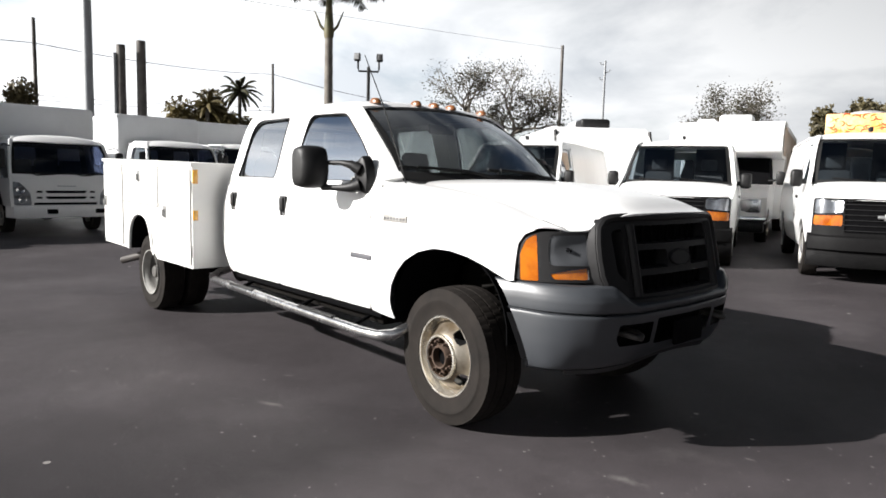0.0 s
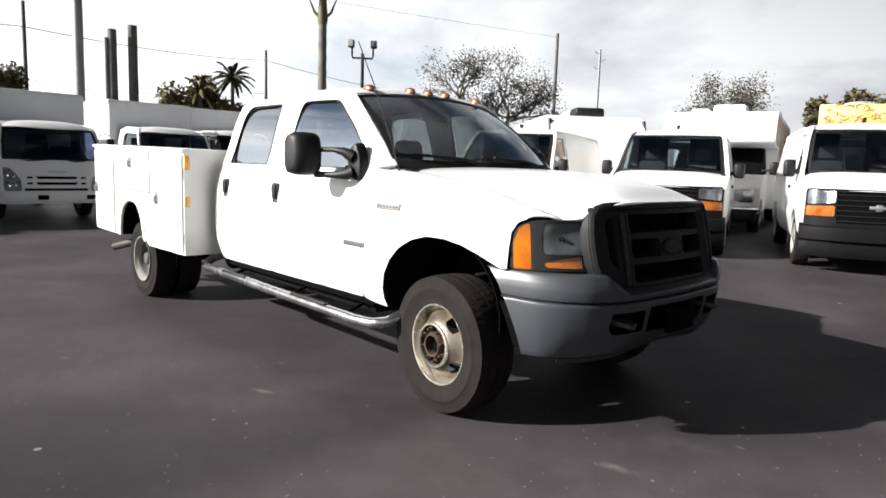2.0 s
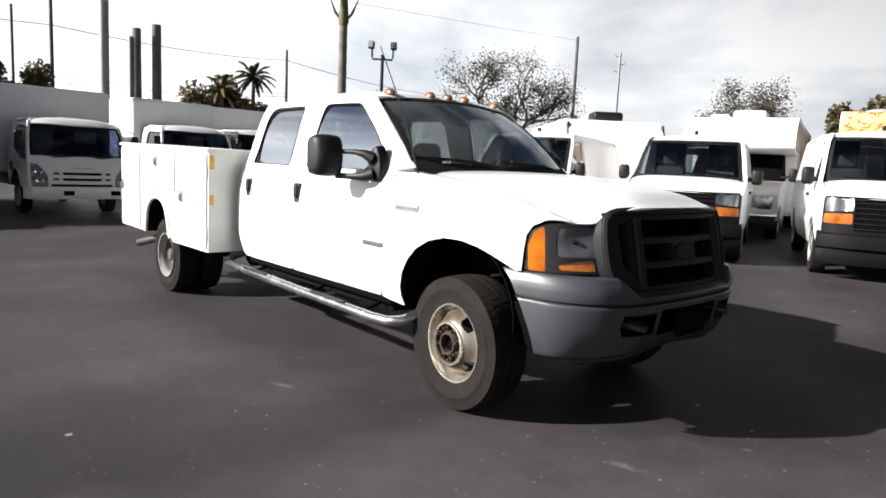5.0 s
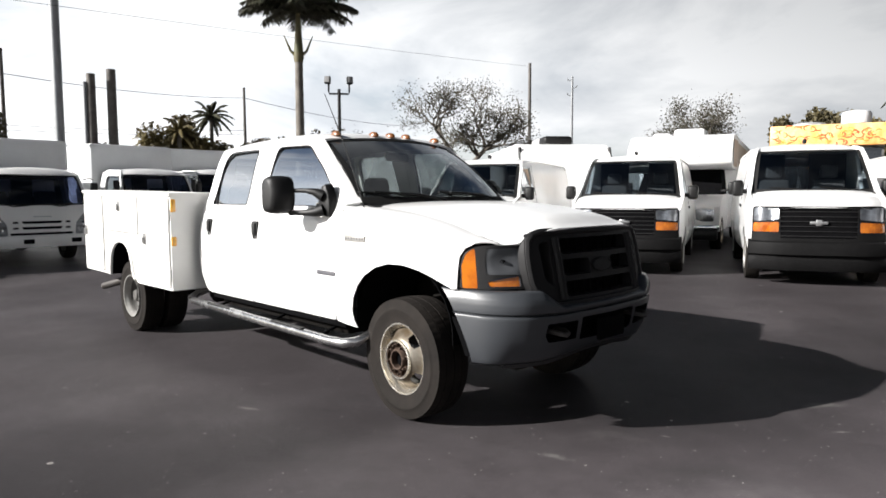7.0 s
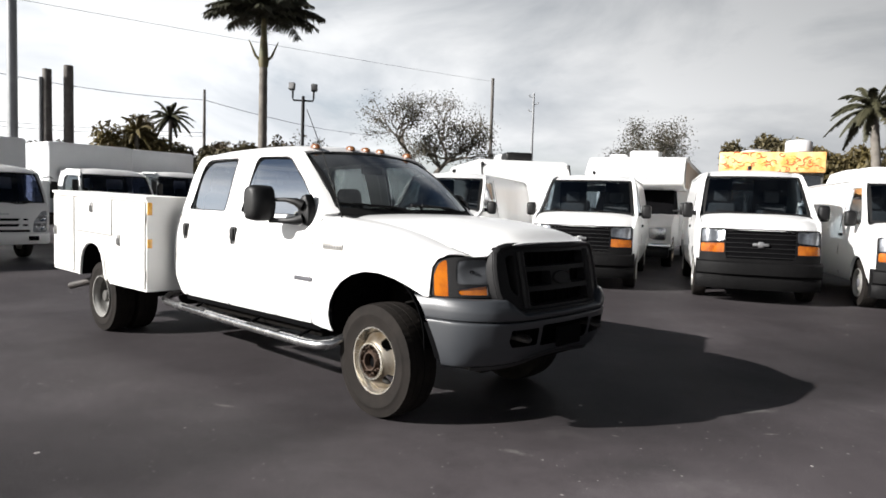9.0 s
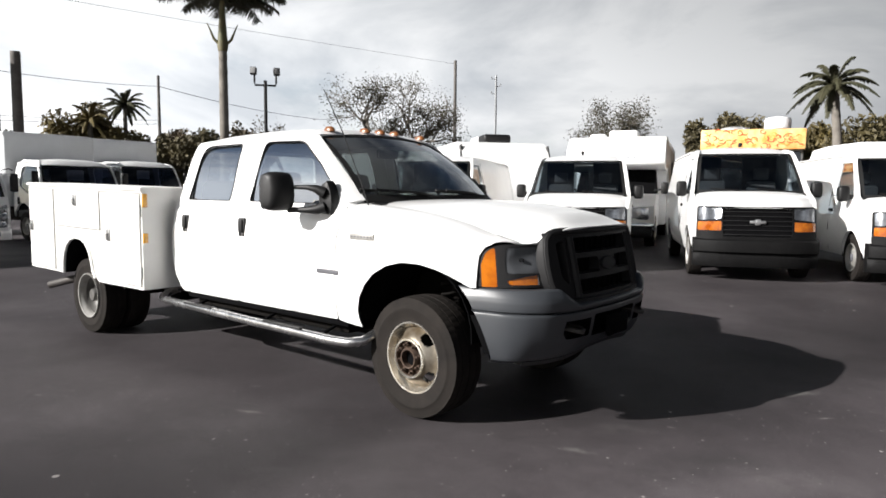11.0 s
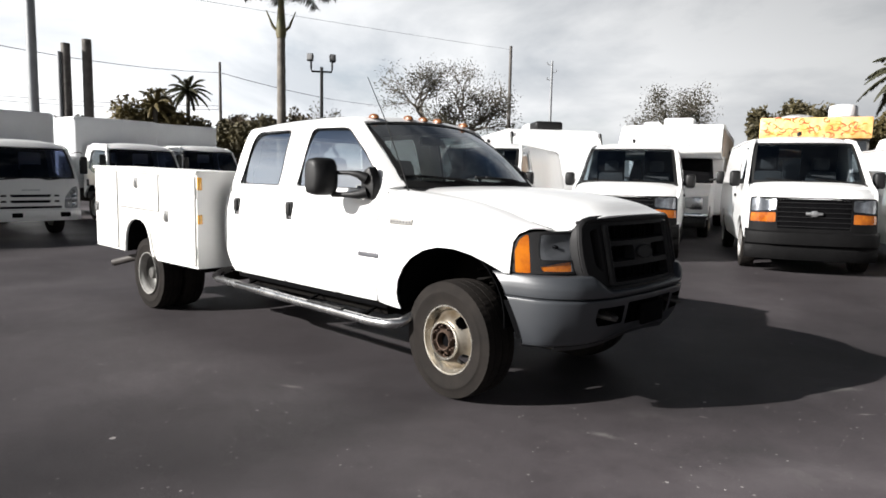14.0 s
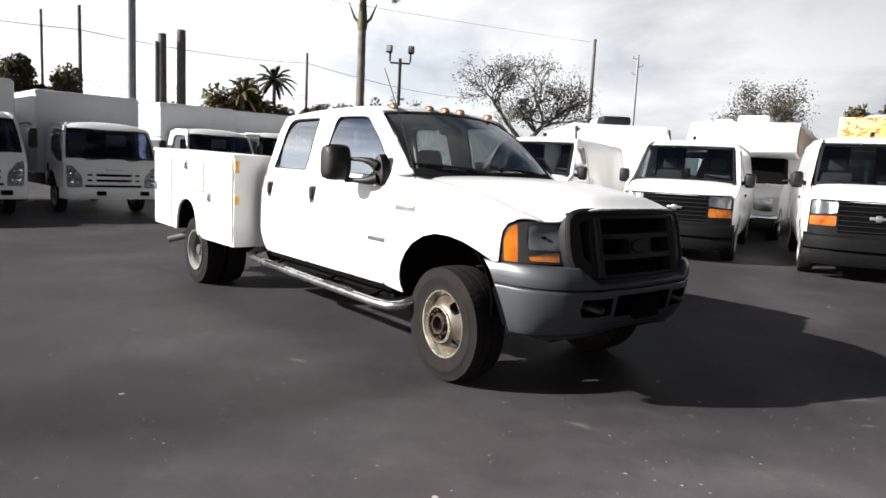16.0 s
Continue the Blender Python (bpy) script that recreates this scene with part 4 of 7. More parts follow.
g_half = [(0.30, 1.318), (0.47, 1.315), (0.565, 1.308), (0.625, 1.292), (0.662, 1.252), (0.677, 1.17), (0.681, 1.08), (0.675, 0.99), (0.656, 0.932), (0.618, 0.882), (0.570, 0.852), (0.48, 0.842)]
g_out = g_half + [(-y, z) for y, z in g_half[::-1]]
rows = ((1.158, 1.258), (1.024, 1.126), (0.893, 0.990))
g_holes = []
for z0, z1 in rows:
    for y0, y1 in (((-0.395, -0.13), (0.13, 0.395)) if z0 == 1.024 else ((-0.395, 0.395),)):
        g_holes.append(rounded([(y0, z0), (y1, z0), (y1, z1), (y0, z1)], 0.02))
for sy in (-1, 1):
    g_holes.append(rounded([(sy * 0.492, 0.955), (sy * 0.560, 1.01), (sy * 0.570, 1.230), (sy * 0.492, 1.248)], 0.03))
grille = part("grille", panel(B(), g_out, lambda y, z: grille_point(y, z), g_holes, 0.05, lambda y, z: grille_point(y, z, -0.11)), GRILLE, truck, "charcoal plastic grille, unpainted")
for sy in (-1, 1):
    bm = B()
    tube(bm, [grille_point(sy * 0.442, z, 0.004) for z in (0.885, 1.0, 1.12, 1.265)], 0.026, 8)
    part("grille_post", bm, GRILLE, grille)
bm = B()
ring_pts = [grille_point(y, z, -0.006) for y, z in resample(grow(g_out, -0.026), 0.05)]
tube(bm, ring_pts + ring_pts[:1], 0.024, 8, cap=False)
part("grille_surround", bm, GRILLE, grille)
bm = B()
panel(bm, grow(g_out, -0.02), lambda y, z: grille_point(y, z, -0.085), (), 0.1)
part("radiator_screen", bm, VOID, grille)
for z0, z1 in rows:
    for k in range(9):
        y = -0.35 + 0.7 * k / 8
        bm = B()
        p = grille_point(y, (z0 + z1) / 2, -0.055)
        rbox(bm, p - Vector((0.008, 0.006, (z1 - z0) / 2)), p + Vector((0.008, 0.006, (z1 - z0) / 2)), 0.002, 1)
        part("grille_fin", bm, VOID, grille)
bm = B()
loft(bm, [[grille_point(0.118 * a * math.cos(t), 1.075 + 0.047 * a * math.sin(t), d) for t in (2 * math.pi * k / 28 for k in range(28))] for a, d in ((1.0, -0.01), (1.0, 0.010), (0.92, 0.016), (0.88, 0.012), (0.4, 0.014))])
part("emblem", bm, GRILLE, grille, "dark oval emblem")


# headlamp units
def lamp_x(y):
    a = abs(y)
    return smooth_table(a, [0.60, 0.68, 0.76, 0.82, 0.865, 0.90, 0.932], [0.775, 0.738, 0.685, 0.632, 0.567, 0.502, 0.436])


for s in (-1, 1):
    def face(y, z, d=0.0, s=s):
        a = abs(y)
        return Vector((lamp_x(a) + d - 0.06 * max(0, (z - 0.95) / 0.28) * (1.0 - 0.75 * (a - 0.6) / 0.3), s * a, z))
    housing = rounded([(0.650, 0.958, 0.02), (0.922, 0.952, 0.01), (0.921, 1.10), (0.910, 1.180, 0.06), (0.868, 1.222, 0.03), (0.665, 1.226, 0.03)], 0.01)
    main = rounded([(0.664, 1.045, 0.02), (0.846, 1.045, 0.02), (0.848, 1.120), (0.842, 1.204, 0.02), (0.672, 1.208, 0.02)], 0.015)
    turn_h = rounded([(0.688, 0.972, 0.008), (0.836, 0.972, 0.012), (0.846, 1.000, 0.010), (0.77, 1.022), (0.688, 1.034, 0.010)], 0.01)
    side_h = rounded([(0.879, 0.962, 0.006), (0.9205, 0.960, 0.006), (0.9195, 1.10), (0.908, 1.172, 0.06), (0.882, 1.206, 0.02)], 0.01)
    unit = part("headlamp", panel(B(), housing, lambda a, z: face(a, z), [main, turn_h, side_h], 0.012, lambda a, z: face(a, z, -0.06)), GRILLE, truck, "headlamp unit in a charcoal housing")
    part("reflector", panel(B(), grow(main, 0.008), lambda a, z: face(a, z, -0.030 + 0.022 * min(1, (((a - 0.755) / 0.085) ** 2 + ((z - 1.125) / 0.075) ** 2))), (), 0.02), REFLECT_OLD, unit, "dull grey reflector bowl")
    bm = B()
    c = face(0.755, 1.125, -0.048)
    lathe(bm, [(0.0005, 0.04), (0.010, 0.036), (0.013, 0.02), (0.014, -0.02)], 16, axis="x", center=c)
    part("bulb", bm, VOID, unit)
    ob = part("lamp_lens", panel(B(), grow(main, 0.003), lambda a, z: face(a, z, -0.003), (), 0.012), LENS, unit)
    ob.visible_shadow = False
    part("turn_signal", panel(B(), grow(turn_h, 0.003), lambda a, z: face(a, z, -0.008), (), 0.006), AMBER, unit, "amber turn signal lens")
    part("side_marker", panel(B(), grow(side_h, 0.003), lambda a, z: face(a, z, 0.004), (), 0.010), AMBER, unit, "tall amber corner lens")


# bumper
def bump_plan(t, inset=0.0):
    """Outline of the bumper from the right end (t=-1) to the left end (t=1)."""
    a = abs(t)
    y = smooth_table(a, [0, 0.45, 0.68, 0.80, 0.90, 1.0], [0, 0.46, 0.725, 0.838, 0.915, 0.955])
    x = smooth_table(a, [0, 0.45, 0.68, 0.80, 0.90, 1.0], [0.948, 0.924, 0.845, 0.750, 0.605, 0.400])
    return Vector((x - inset, math.copysign(y * (1 - 0.47 * inset), t), 0))


# (height, inset) from the top edge to the lower edge
BUMP_PROF = [(0.948, 0.10), (0.950, 0.050), (0.943, 0.030), (0.900, 0.006), (0.868, 0.0), (0.828, 0.002), (0.812, 0.006), (0.803, 0.034), (0.797, 0.008), (0.788, 0.004), (0.73, 0.010), (0.64, 0.026), (0.575, 0.046), (0.505, 0.078), (0.482, 0.125)]


def bump_point(t, v):
    k = v * (len(BUMP_PROF) - 1)
    i = min(int(k), len(BUMP_PROF) - 2)
    f = k - i
    z = BUMP_PROF[i][0] * (1 - f) + BUMP_PROF[i + 1][0] * f
    d = BUMP_PROF[i][1] * (1 - f) + BUMP_PROF[i + 1][1] * f
    a = abs(t)
    # the foot is deepest at the corners
    if z < 0.575:
        z += (0.575 - z) * 0.55 * (0.5 + 0.5 * math.cos(math.pi * min(1, a / 0.75)))
    # the top edge dips under the grille
    if z > 0.84:
        dip = 0.092 * (1 - min(1, max(0, (a - 0.49) / 0.11)))
        z -= dip * (z - 0.82) / 0.126
    p = bump_plan(t, d)
    # the ends are cut on a slant, further forward at the foot
    p.x += max(0, (a - 0.72) / 0.28) ** 1.5 * (0.25 * (0.945 - z) / 0.4 - 0.06)
    return Vector((p.x, p.y, z))


# the face is a skin over (t, v) with real openings for the hooks and the middle slot
uv_out = [(-1, 0), (1, 0), (1, 1), (-1, 1)]
hook_holes = [rounded([(sy * 0.355, 0.692), (sy * 0.585, 0.692), (sy * 0.595, 0.76), (sy * 0.57, 0.80), (sy * 0.355, 0.80)], 0.012) for sy in (-1, 1)]
mid_hole = rounded([(-0.315, 0.675), (0.315, 0.675), (0.315, 0.815), (-0.315, 0.815)], 0.02)
bumper = part("front_bumper", panel(B(), uv_out, lambda t, v: bump_point(t, v), hook_holes + [mid_hole], 0.026), BUMPER, truck, "grey painted steel front bumper, scuffed", 20)
# dark sheet holds the shade behind the bumper openings
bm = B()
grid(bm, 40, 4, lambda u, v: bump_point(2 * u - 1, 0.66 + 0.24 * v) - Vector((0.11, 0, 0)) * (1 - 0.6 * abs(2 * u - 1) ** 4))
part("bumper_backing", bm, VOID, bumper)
# lower valance
bm = B()
grid(bm, 61, 5, lambda u, v: bump_point((2 * u - 1) * 0.80, 0.98) + Vector((0.010 - 0.02 * v, -(2 * u - 1) * 0.012 * v, -0.002 - 0.030 * v)))
part("air_dam", thicken(bm, 0.012), DAM, bumper, "grey lower air dam")
for s in (-1, 1):
    bm = B()
    y = s * 0.49
    tube(bm, [(0.77, y - 0.05, 0.69), (0.88, y - 0.05, 0.685), (0.915, y - 0.03, 0.677), (0.925, y, 0.670), (0.915, y + 0.03, 0.677), (0.88, y + 0.05, 0.685), (0.77, y + 0.05, 0.69)], 0.016, 8)
    part("tow_hook", bm, PIPE, bumper, "bare steel tow hook")
bm = B()
grid(bm, 6, 4, lambda u, v: bump_point(0.80 + 0.075 * u, 0.10 + 0.17 * v) + Vector((0.004, 0.002, 0.002)))
part("reflective_tape", thicken(bm, 0.002), WHITE_BOX, bumper, "peeling white tape patch")
bm = B()
rbox(bm, (0.925, -0.155, 0.590), (0.955, 0.155, 0.735), 0.012)
part("plate_bracket", bm, VOID, bumper, "empty black plate bracket")

# door mirrors
for s in (-1, 1):
    bm = B()

    def ring(y, f, g=1.0, s=s):
        pts = rounded([(-0.070, -0.132 * g, 0.05), (0.055 * f, -0.128 * g, 0.07), (0.085 * f, 0.0, 0.06), (0.045 * f, 0.130 * g, 0.07), (-0.070, 0.134 * g, 0.05)], 0.04, 4)
        return [Vector((-1.08 + a - 0.25 * (y - 1.41), s * (y - 0.175), 1.538 + b * 1.05)) for a, b in pts]
    loft(bm, [ring(1.320, 0.55, 0.86), ring(1.328, 0.82, 0.98), ring(1.345, 0.96, 1.03), ring(1.39, 1.0, 1.05), ring(1.44, 0.98, 1.05), ring(1.475, 0.88, 1.01), ring(1.498, 0.70, 0.90), ring(1.506, 0.45, 0.76)])
    dm = part("door_mirror", bm, BLACK, truck, "large black towing mirror on two arms")
    bm = B()
    rbox(bm, (-1.187, min(s * 1.172, s * 1.300), 1.43), (-1.170, max(s * 1.172, s * 1.300), 1.641), 0.02)
    part("mirror_glass", bm, MIRROR, dm)
    bm = B()
    loft(bm, [[Vector((x, s * y, z)) for y, z in rounded([(1.150 + d, 1.405 + d), (1.322 - d, 1.405 + d), (1.322 - d, 1.668 - d), (1.150 + d, 1.668 - d)], 0.04, 4)] for x, d in ((-1.135, 0.012), (-1.150, 0.0), (-1.176, 0.0), (-1.182, 0.014))])
    part("mirror_rim", bm, DAM, dm, "grey rim round the mirror glass")
    for pts, rr in (([(-1.05, 1.165, 1.571), (-0.99, 1.14, 1.571), (-0.91, 1.11, 1.571), (-0.855, 1.075, 1.561), (-0.815, 1.03, 1.571 - 0.04)], [0.020, 0.016, 0.018, 0.030, 0.045]),
                    ([(-1.05, 1.165, 1.404), (-0.99, 1.14, 1.404), (-0.91, 1.11, 1.404), (-0.855, 1.075, 1.404 + 0.004), (-0.815, 1.03, 1.404 + 0.02)], [0.024, 0.021, 0.024, 0.036, 0.048])):
        bm = B()
        tube(bm, [(x, s * y, z) for x, y, z in pts], rr, 12)
        part("mirror_arm", bm, BLACK, dm)
    bm = B()
    loft(bm, [[Vector((x, s * y, z)) for x, z in rounded([(-0.895 + d, 1.385 + d), (-0.748 - d, 1.360 + d), (-0.735 - d, 1.46), (-0.752 - d, 1.56 - d), (-0.80, 1.635 - d), (-0.888 + d, 1.58 - d)], 0.035, 4)] for y, d in ((0.955, 0.0), (1.000, 0.002), (1.022, 0.012), (1.032, 0.035))])
    part("mirror_base", bm, BLACK, dm)

# side step tubes
for s in (-1, 1):
    bm = B()
    tube(bm, [(-3.04, s * 0.80, 0.58), (-3.02, s * 0.98, 0.545), (-2.96, s * 1.07, 0.515), (-2.84, s * 1.10, 0.503), (-1.6, s * 1.105, 0.480), (-0.66, s * 1.105, 0.467), (-0.52, s * 1.085, 0.468), (-0.44, s * 1.03, 0.485), (-0.415, s * 0.93, 0.52), (-0.42, s * 0.78, 0.57)], 0.036, 14)
    st = part("side_step", bm, STEP_METAL, truck, "polished tubular side step")
    for x0, x1 in ((-2.52, -2.12), (-1.42, -0.98)):
        bm = B()
        rbox(bm, (x0, min(s * 1.135, s * 1.085), 0.512 if x0 < -2 else 0.500), (x1, max(s * 1.135, s * 1.085), 0.530 if x0 < -2 else 0.517), 0.008)
        part("step_pad", bm, BLACK, st)
    # brackets coloured near-black for the shade below the sill
    for x in (-2.45, -1.5, -0.8):
        bm = B()
        tube(bm, [(x, s * 1.09, 0.48), (x, s * 0.96, 0.52), (x, s * 0.80, 0.60)], 0.014, 6)
        part("step_bracket", bm, VOID, st)

# radio mast on the right front fender
bm = B()
yb = -0.875
tube(bm, [(-0.49, yb, 1.37), (-0.60, yb, 1.62), (-0.775, yb, 1.975), (-0.975, yb, 2.315)], [0.006, 0.0045, 0.004, 0.003], 6)
part("antenna", bm, BLACK, truck, "thin whip antenna leaning back")

# chassis, axles, tank
bm = B()
for s in (-1, 1):
    rbox(bm, (-5.15, min(s * 0.36, s * 0.46), 0.50), (0.80, max(s * 0.36, s * 0.46), 0.66), 0.02)
for x in (-4.9, -3.4, -2.2, -0.9, 0.35):
    rbox(bm, (x, -0.40, 0.52), (x + 0.1, 0.40, 0.62), 0.01)
part("frame", bm, CHASSIS, truck)
for name, x, hw, r, py0, py1, pr in (("front_axle", -0.055, 0.84, 0.05, 0.05, 0.33, 0.14), ("rear_axle", -4.25, 1.0, 0.06, -0.18, 0.18, 0.19)):
    bm = B()
    tube(bm, [(x, -hw, 0.40), (x, hw, 0.40)], r, 12)
    tube(bm, [(x, py0, 0.40), (x, py0 + 0.03, 0.40), (x, py1 - 0.03, 0.40), (x, py1, 0.40)], [pr * 0.6, pr, pr, pr * 0.6], 14)
    part(name, bm, CHASSIS, truck)
bm = B()
tube(bm, [(-3.95, 0, 0.43), (-1.6, 0, 0.56)], 0.045, 10)
part("drive_shaft", bm, CHASSIS, truck)
bm = B()
rbox(bm, (-0.75, -0.34, 0.42), (0.55, 0.34, 1.15), 0.08)
rbox(bm, (-1.9, -0.3, 0.42), (-0.75, 0.3, 0.62), 0.08)
part("engine_block", bm, CHASSIS, truck)
# three added, unseen masses keep sky light off the ground below the truck
bm = B()
rbox(bm, (0.30, -0.62, 0.40), (0.66, 0.62, 0.60), 0.05)
part("front_light_block", bm, CHASSIS, truck)
bm = B()
rbox(bm, (-1.95, -0.42, 0.34), (-0.30, 0.42, 0.50), 0.07)
part("middle_light_block", bm, CHASSIS, truck)
bm = B()
rbox(bm, (-2.95, -0.62, 0.40), (-2.0, 0.40, 0.56), 0.06)
part("rear_light_block", bm, CHASSIS, truck)
bm = B()
rbox(bm, (-2.75, 0.45, 0.42), (-1.3, 0.88, 0.62), 0.05)
rbox(bm, (-2.65, -0.90, 0.47), (-0.70, -0.45, 0.56), 0.03)
part("fuel_tank", bm, CHASSIS, truck)
for s in (-1, 1):
    bm = B()
    tube(bm, [(0.02, s * 0.56, 0.44), (0.03, s * 0.565, 0.70), (0.03, s * 0.565, 0.71), (0.05, s * 0.58, 0.95)], [0.022, 0.022, 0.034, 0.034], 10)
    part("shock_absorber", bm, CHASSIS, truck)
    bm = B()
    tube(bm, [(0.02 + 0.06 * math.cos(k * 0.7), s * 0.63 + 0.06 * math.sin(k * 0.7), 0.56 + 0.0082 * k) for k in range(54)], 0.010, 6)
    part("coil_spring", bm, CHASSIS, truck)
# exhaust tail pipe
bm = B()
tube(bm, [(-4.55, -0.62, 0.55), (-4.80, -0.80, 0.52), (-5.05, -0.98, 0.48), (-5.42, -1.08, 0.385)], 0.045, 12)
part("tail_pipe", bm, PIPE, truck, "slanting steel exhaust tail pipe")

# ---- service body on the truck ----
def skirt(poly, d):
    """The outline moved out by d in each direction from its middle."""
    mx, mz = sum(p[0] for p in poly) / len(poly), sum(p[1] for p in poly) / len(poly)
    return [(p[0] + math.copysign(d, p[0] - mx), p[1] + math.copysign(d, p[1] - mz)) for p in poly]


SB_X0, SB_X1, SB_Z0, SB_Z1, SB_Y = -2.93, -5.42, 0.605, 1.535, 1.275
rake = lambda x, z: z + 0.012 * (SB_X0 - x) * (z - 0.6) / 0.93 + 0.006 * (SB_X0 - x)
sb_side = [(SB_X0, SB_Z0), (-3.79, SB_Z0 - 0.01)] + [(-3.85, 0.625), (-3.90, 0.69), (-3.925, 0.79), (-3.975, 0.90), (-4.05, 0.975), (-4.15, 1.01), (-4.28, 1.015), (-4.39, 0.985), (-4.485, 0.92), (-4.545, 0.82), (-4.57, 0.70), (-4.578, SB_Z0 + 0.012)] + [(SB_X1, SB_Z0 + 0.012), (SB_X1, SB_Z1), (SB_X0, SB_Z1)]
for s in (-1, 1):
    box_ob = part("tool_box", panel(B(), sb_side, lambda x, z, s=s: Vector((x, s * SB_Y, rake(x, z))), (), 0.12, lambda x, z, s=s: Vector((x, s * 0.74, rake(x, z)))), WHITE_BOX, truck, "white steel side tool box")
    doors = [
        ([(-2.962, 0.640), (-3.70, 0.640), (-3.70, 1.08), (-3.70, 1.495), (-2.962, 1.495)], (-3.545, 1.083)),
        ([(-3.735, 1.125), (-4.715, 1.125), (-4.735, 1.495), (-3.735, 1.495)], (-4.245, 1.40)),
        ([(-4.775, 0.650), (-5.395, 0.650), (-5.395, 1.495), (-4.775, 1.495)], (-5.335, 1.087)),
    ]
    # the front door's lower rear corner follows the wheel opening
    doors[0] = ([(-2.962, 0.640), (-3.60, 0.640, 0.02), (-3.69, 0.70, 0.05), (-3.70, 1.495), (-2.962, 1.495)], (-3.545, 1.083))
    for poly, (lx, lz) in doors:
        dr = part("box_door", panel(B(), rounded(poly, 0.012), lambda x, z, s=s: Vector((x, s * (SB_Y + 0.012), rake(x, z))), (), 0.2, lambda x, z, s=s: Vector((x, s * (SB_Y - 0.002), rake(x, z)))), WHITE_BOX, box_ob)
        part("door_gasket", panel(B(), rounded(skirt(poly, 0.014), 0.012), lambda x, z, s=s: Vector((x, s * (SB_Y + 0.0035), rake(x, z))), (), 0.2, lambda x, z, s=s: Vector((x, s * (SB_Y - 0.001), rake(x, z)))), RIM_GREY, dr)
        bm = B()
        zc = rake(lx, lz)
        y0, y1 = SB_Y + 0.011, SB_Y + 0.022
        rbox(bm, (lx - 0.035, min(s * y0, s * y1), zc - 0.06), (lx + 0.035, max(s * y0, s * y1), zc + 0.06), 0.006)
        lt = part("latch", bm, STEEL, dr, "stainless T-handle latch")
        bm = B()
        rbox(bm, (lx - 0.012, min(s * y1, s * (y1 + 0.022)), zc - 0.045), (lx + 0.012, max(s * y1, s * (y1 + 0.022)), zc + 0.02), 0.006)
        part("latch_handle", bm, BADGE, lt)
    # lid flange
    bm = B()
    loft(bm, [[Vector((x, s * y, rake(x, z))) for y, z in ((0.73, 1.53), (SB_Y + 0.018, 1.53), (SB_Y + 0.022, 1.552), (SB_Y + 0.005, 1.562), (0.73, 1.562))] for x in (SB_X0 + 0.015, -3.7, -4.5, SB_X1 - 0.015)])
    part("box_lid", bm, WHITE_BOX, box_ob)
    # fender lip round the wheel opening
    bm = B()
    lip = [p for p in sb_side[2:14]]
    tube(bm, [(x, s * (SB_Y + 0.006), rake(x, z)) for x, z in lip], 0.018, 8)
    part("wheel_opening_lip", bm, WHITE_BOX, box_ob)
    # amber reflectors on the front edge
    for z0, z1 in ((1.375, 1.50), (1.045, 1.135)):
        bm = B()
        rbox(bm, (SB_X0 - 0.012, min(s * 1.225, s * 1.273), z0), (SB_X0 + 0.014, max(s * 1.225, s * 1.273), z1), 0.006)
        part("reflector", bm, AMBER_TAG, box_ob, "amber reflector")
    # hinges along the front door edge
    for z in (0.72, 1.30):
        bm = B()
        tube(bm, [(SB_X0 - 0.02, s * (SB_Y + 0.014), z), (SB_X0 - 0.02, s * (SB_Y + 0.014), z + 0.1)], 0.008, 8)
        part("hinge", bm, WHITE_BOX, box_ob)
bm = B()
rbox(bm, (SB_X1 + 0.02, -0.75, 0.78), (SB_X0 - 0.01, 0.75, 0.84), 0.01)
rbox(bm, (SB_X0 - 0.05, -0.75, 0.80), (SB_X0 - 0.01, 0.75, 1.50), 0.01)
part("load_bed", bm, WHITE_BOX, truck, "load bed with a bulkhead")
bm = B()
rbox(bm, (SB_X1 - 0.01, -0.75, 0.82), (SB_X1 + 0.04, 0.75, 1.45), 0.02)
part("tailgate", bm, WHITE_BOX, truck)
bm = B()
rbox(bm, (SB_X1 - 0.16, -1.21, 0.60), (SB_X1 + 0.02, 1.21, 0.76), 0.02)
part("rear_bumper", bm, STEEL, truck, "steel step bumper")
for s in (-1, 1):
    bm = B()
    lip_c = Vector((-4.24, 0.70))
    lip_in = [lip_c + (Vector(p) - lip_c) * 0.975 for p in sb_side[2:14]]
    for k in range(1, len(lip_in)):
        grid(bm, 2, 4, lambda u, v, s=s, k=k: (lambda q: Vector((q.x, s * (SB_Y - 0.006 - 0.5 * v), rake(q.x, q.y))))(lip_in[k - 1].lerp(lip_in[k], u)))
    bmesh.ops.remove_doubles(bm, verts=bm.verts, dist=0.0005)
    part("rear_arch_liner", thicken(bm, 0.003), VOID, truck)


TURN = 0.86
for part_ob in truck.children_recursive:
    part_ob.data.transform(PROPORTION)
for s in (-1, 1):
    wheel("front_wheel", "front wheel with a weathered steel rim and rusty hub" if s < 0 else "", at(-0.050, s * 0.805, TYRE_R, s) @ Matrix.Rotation(radians(-3.5), 4, "Z"), True, TURN, None, 0.225, parent=truck)
    wheel("rear_wheel", "outer rear wheel with a deep grey rim" if s < 0 else "", at(-4.45, s * 1.03, 0.398, s), False, 0.4, RIM_GREY, 0.225, 0.398, truck)
    wheel("inner_rear_wheel", "", at(-4.45, s * 0.765, 0.398, s), False, 0.4, RIM_GREY, 0.225, 0.398, truck)


# ---- parked vans ----
VZ = [0.30, 0.42, 0.70, 1.00, 1.25, 1.33, 1.88, 1.96, 2.03]
VY = [0.90, 0.965, 1.000, 1.000, 0.975, 0.955, 0.845, 0.800, 0.70]


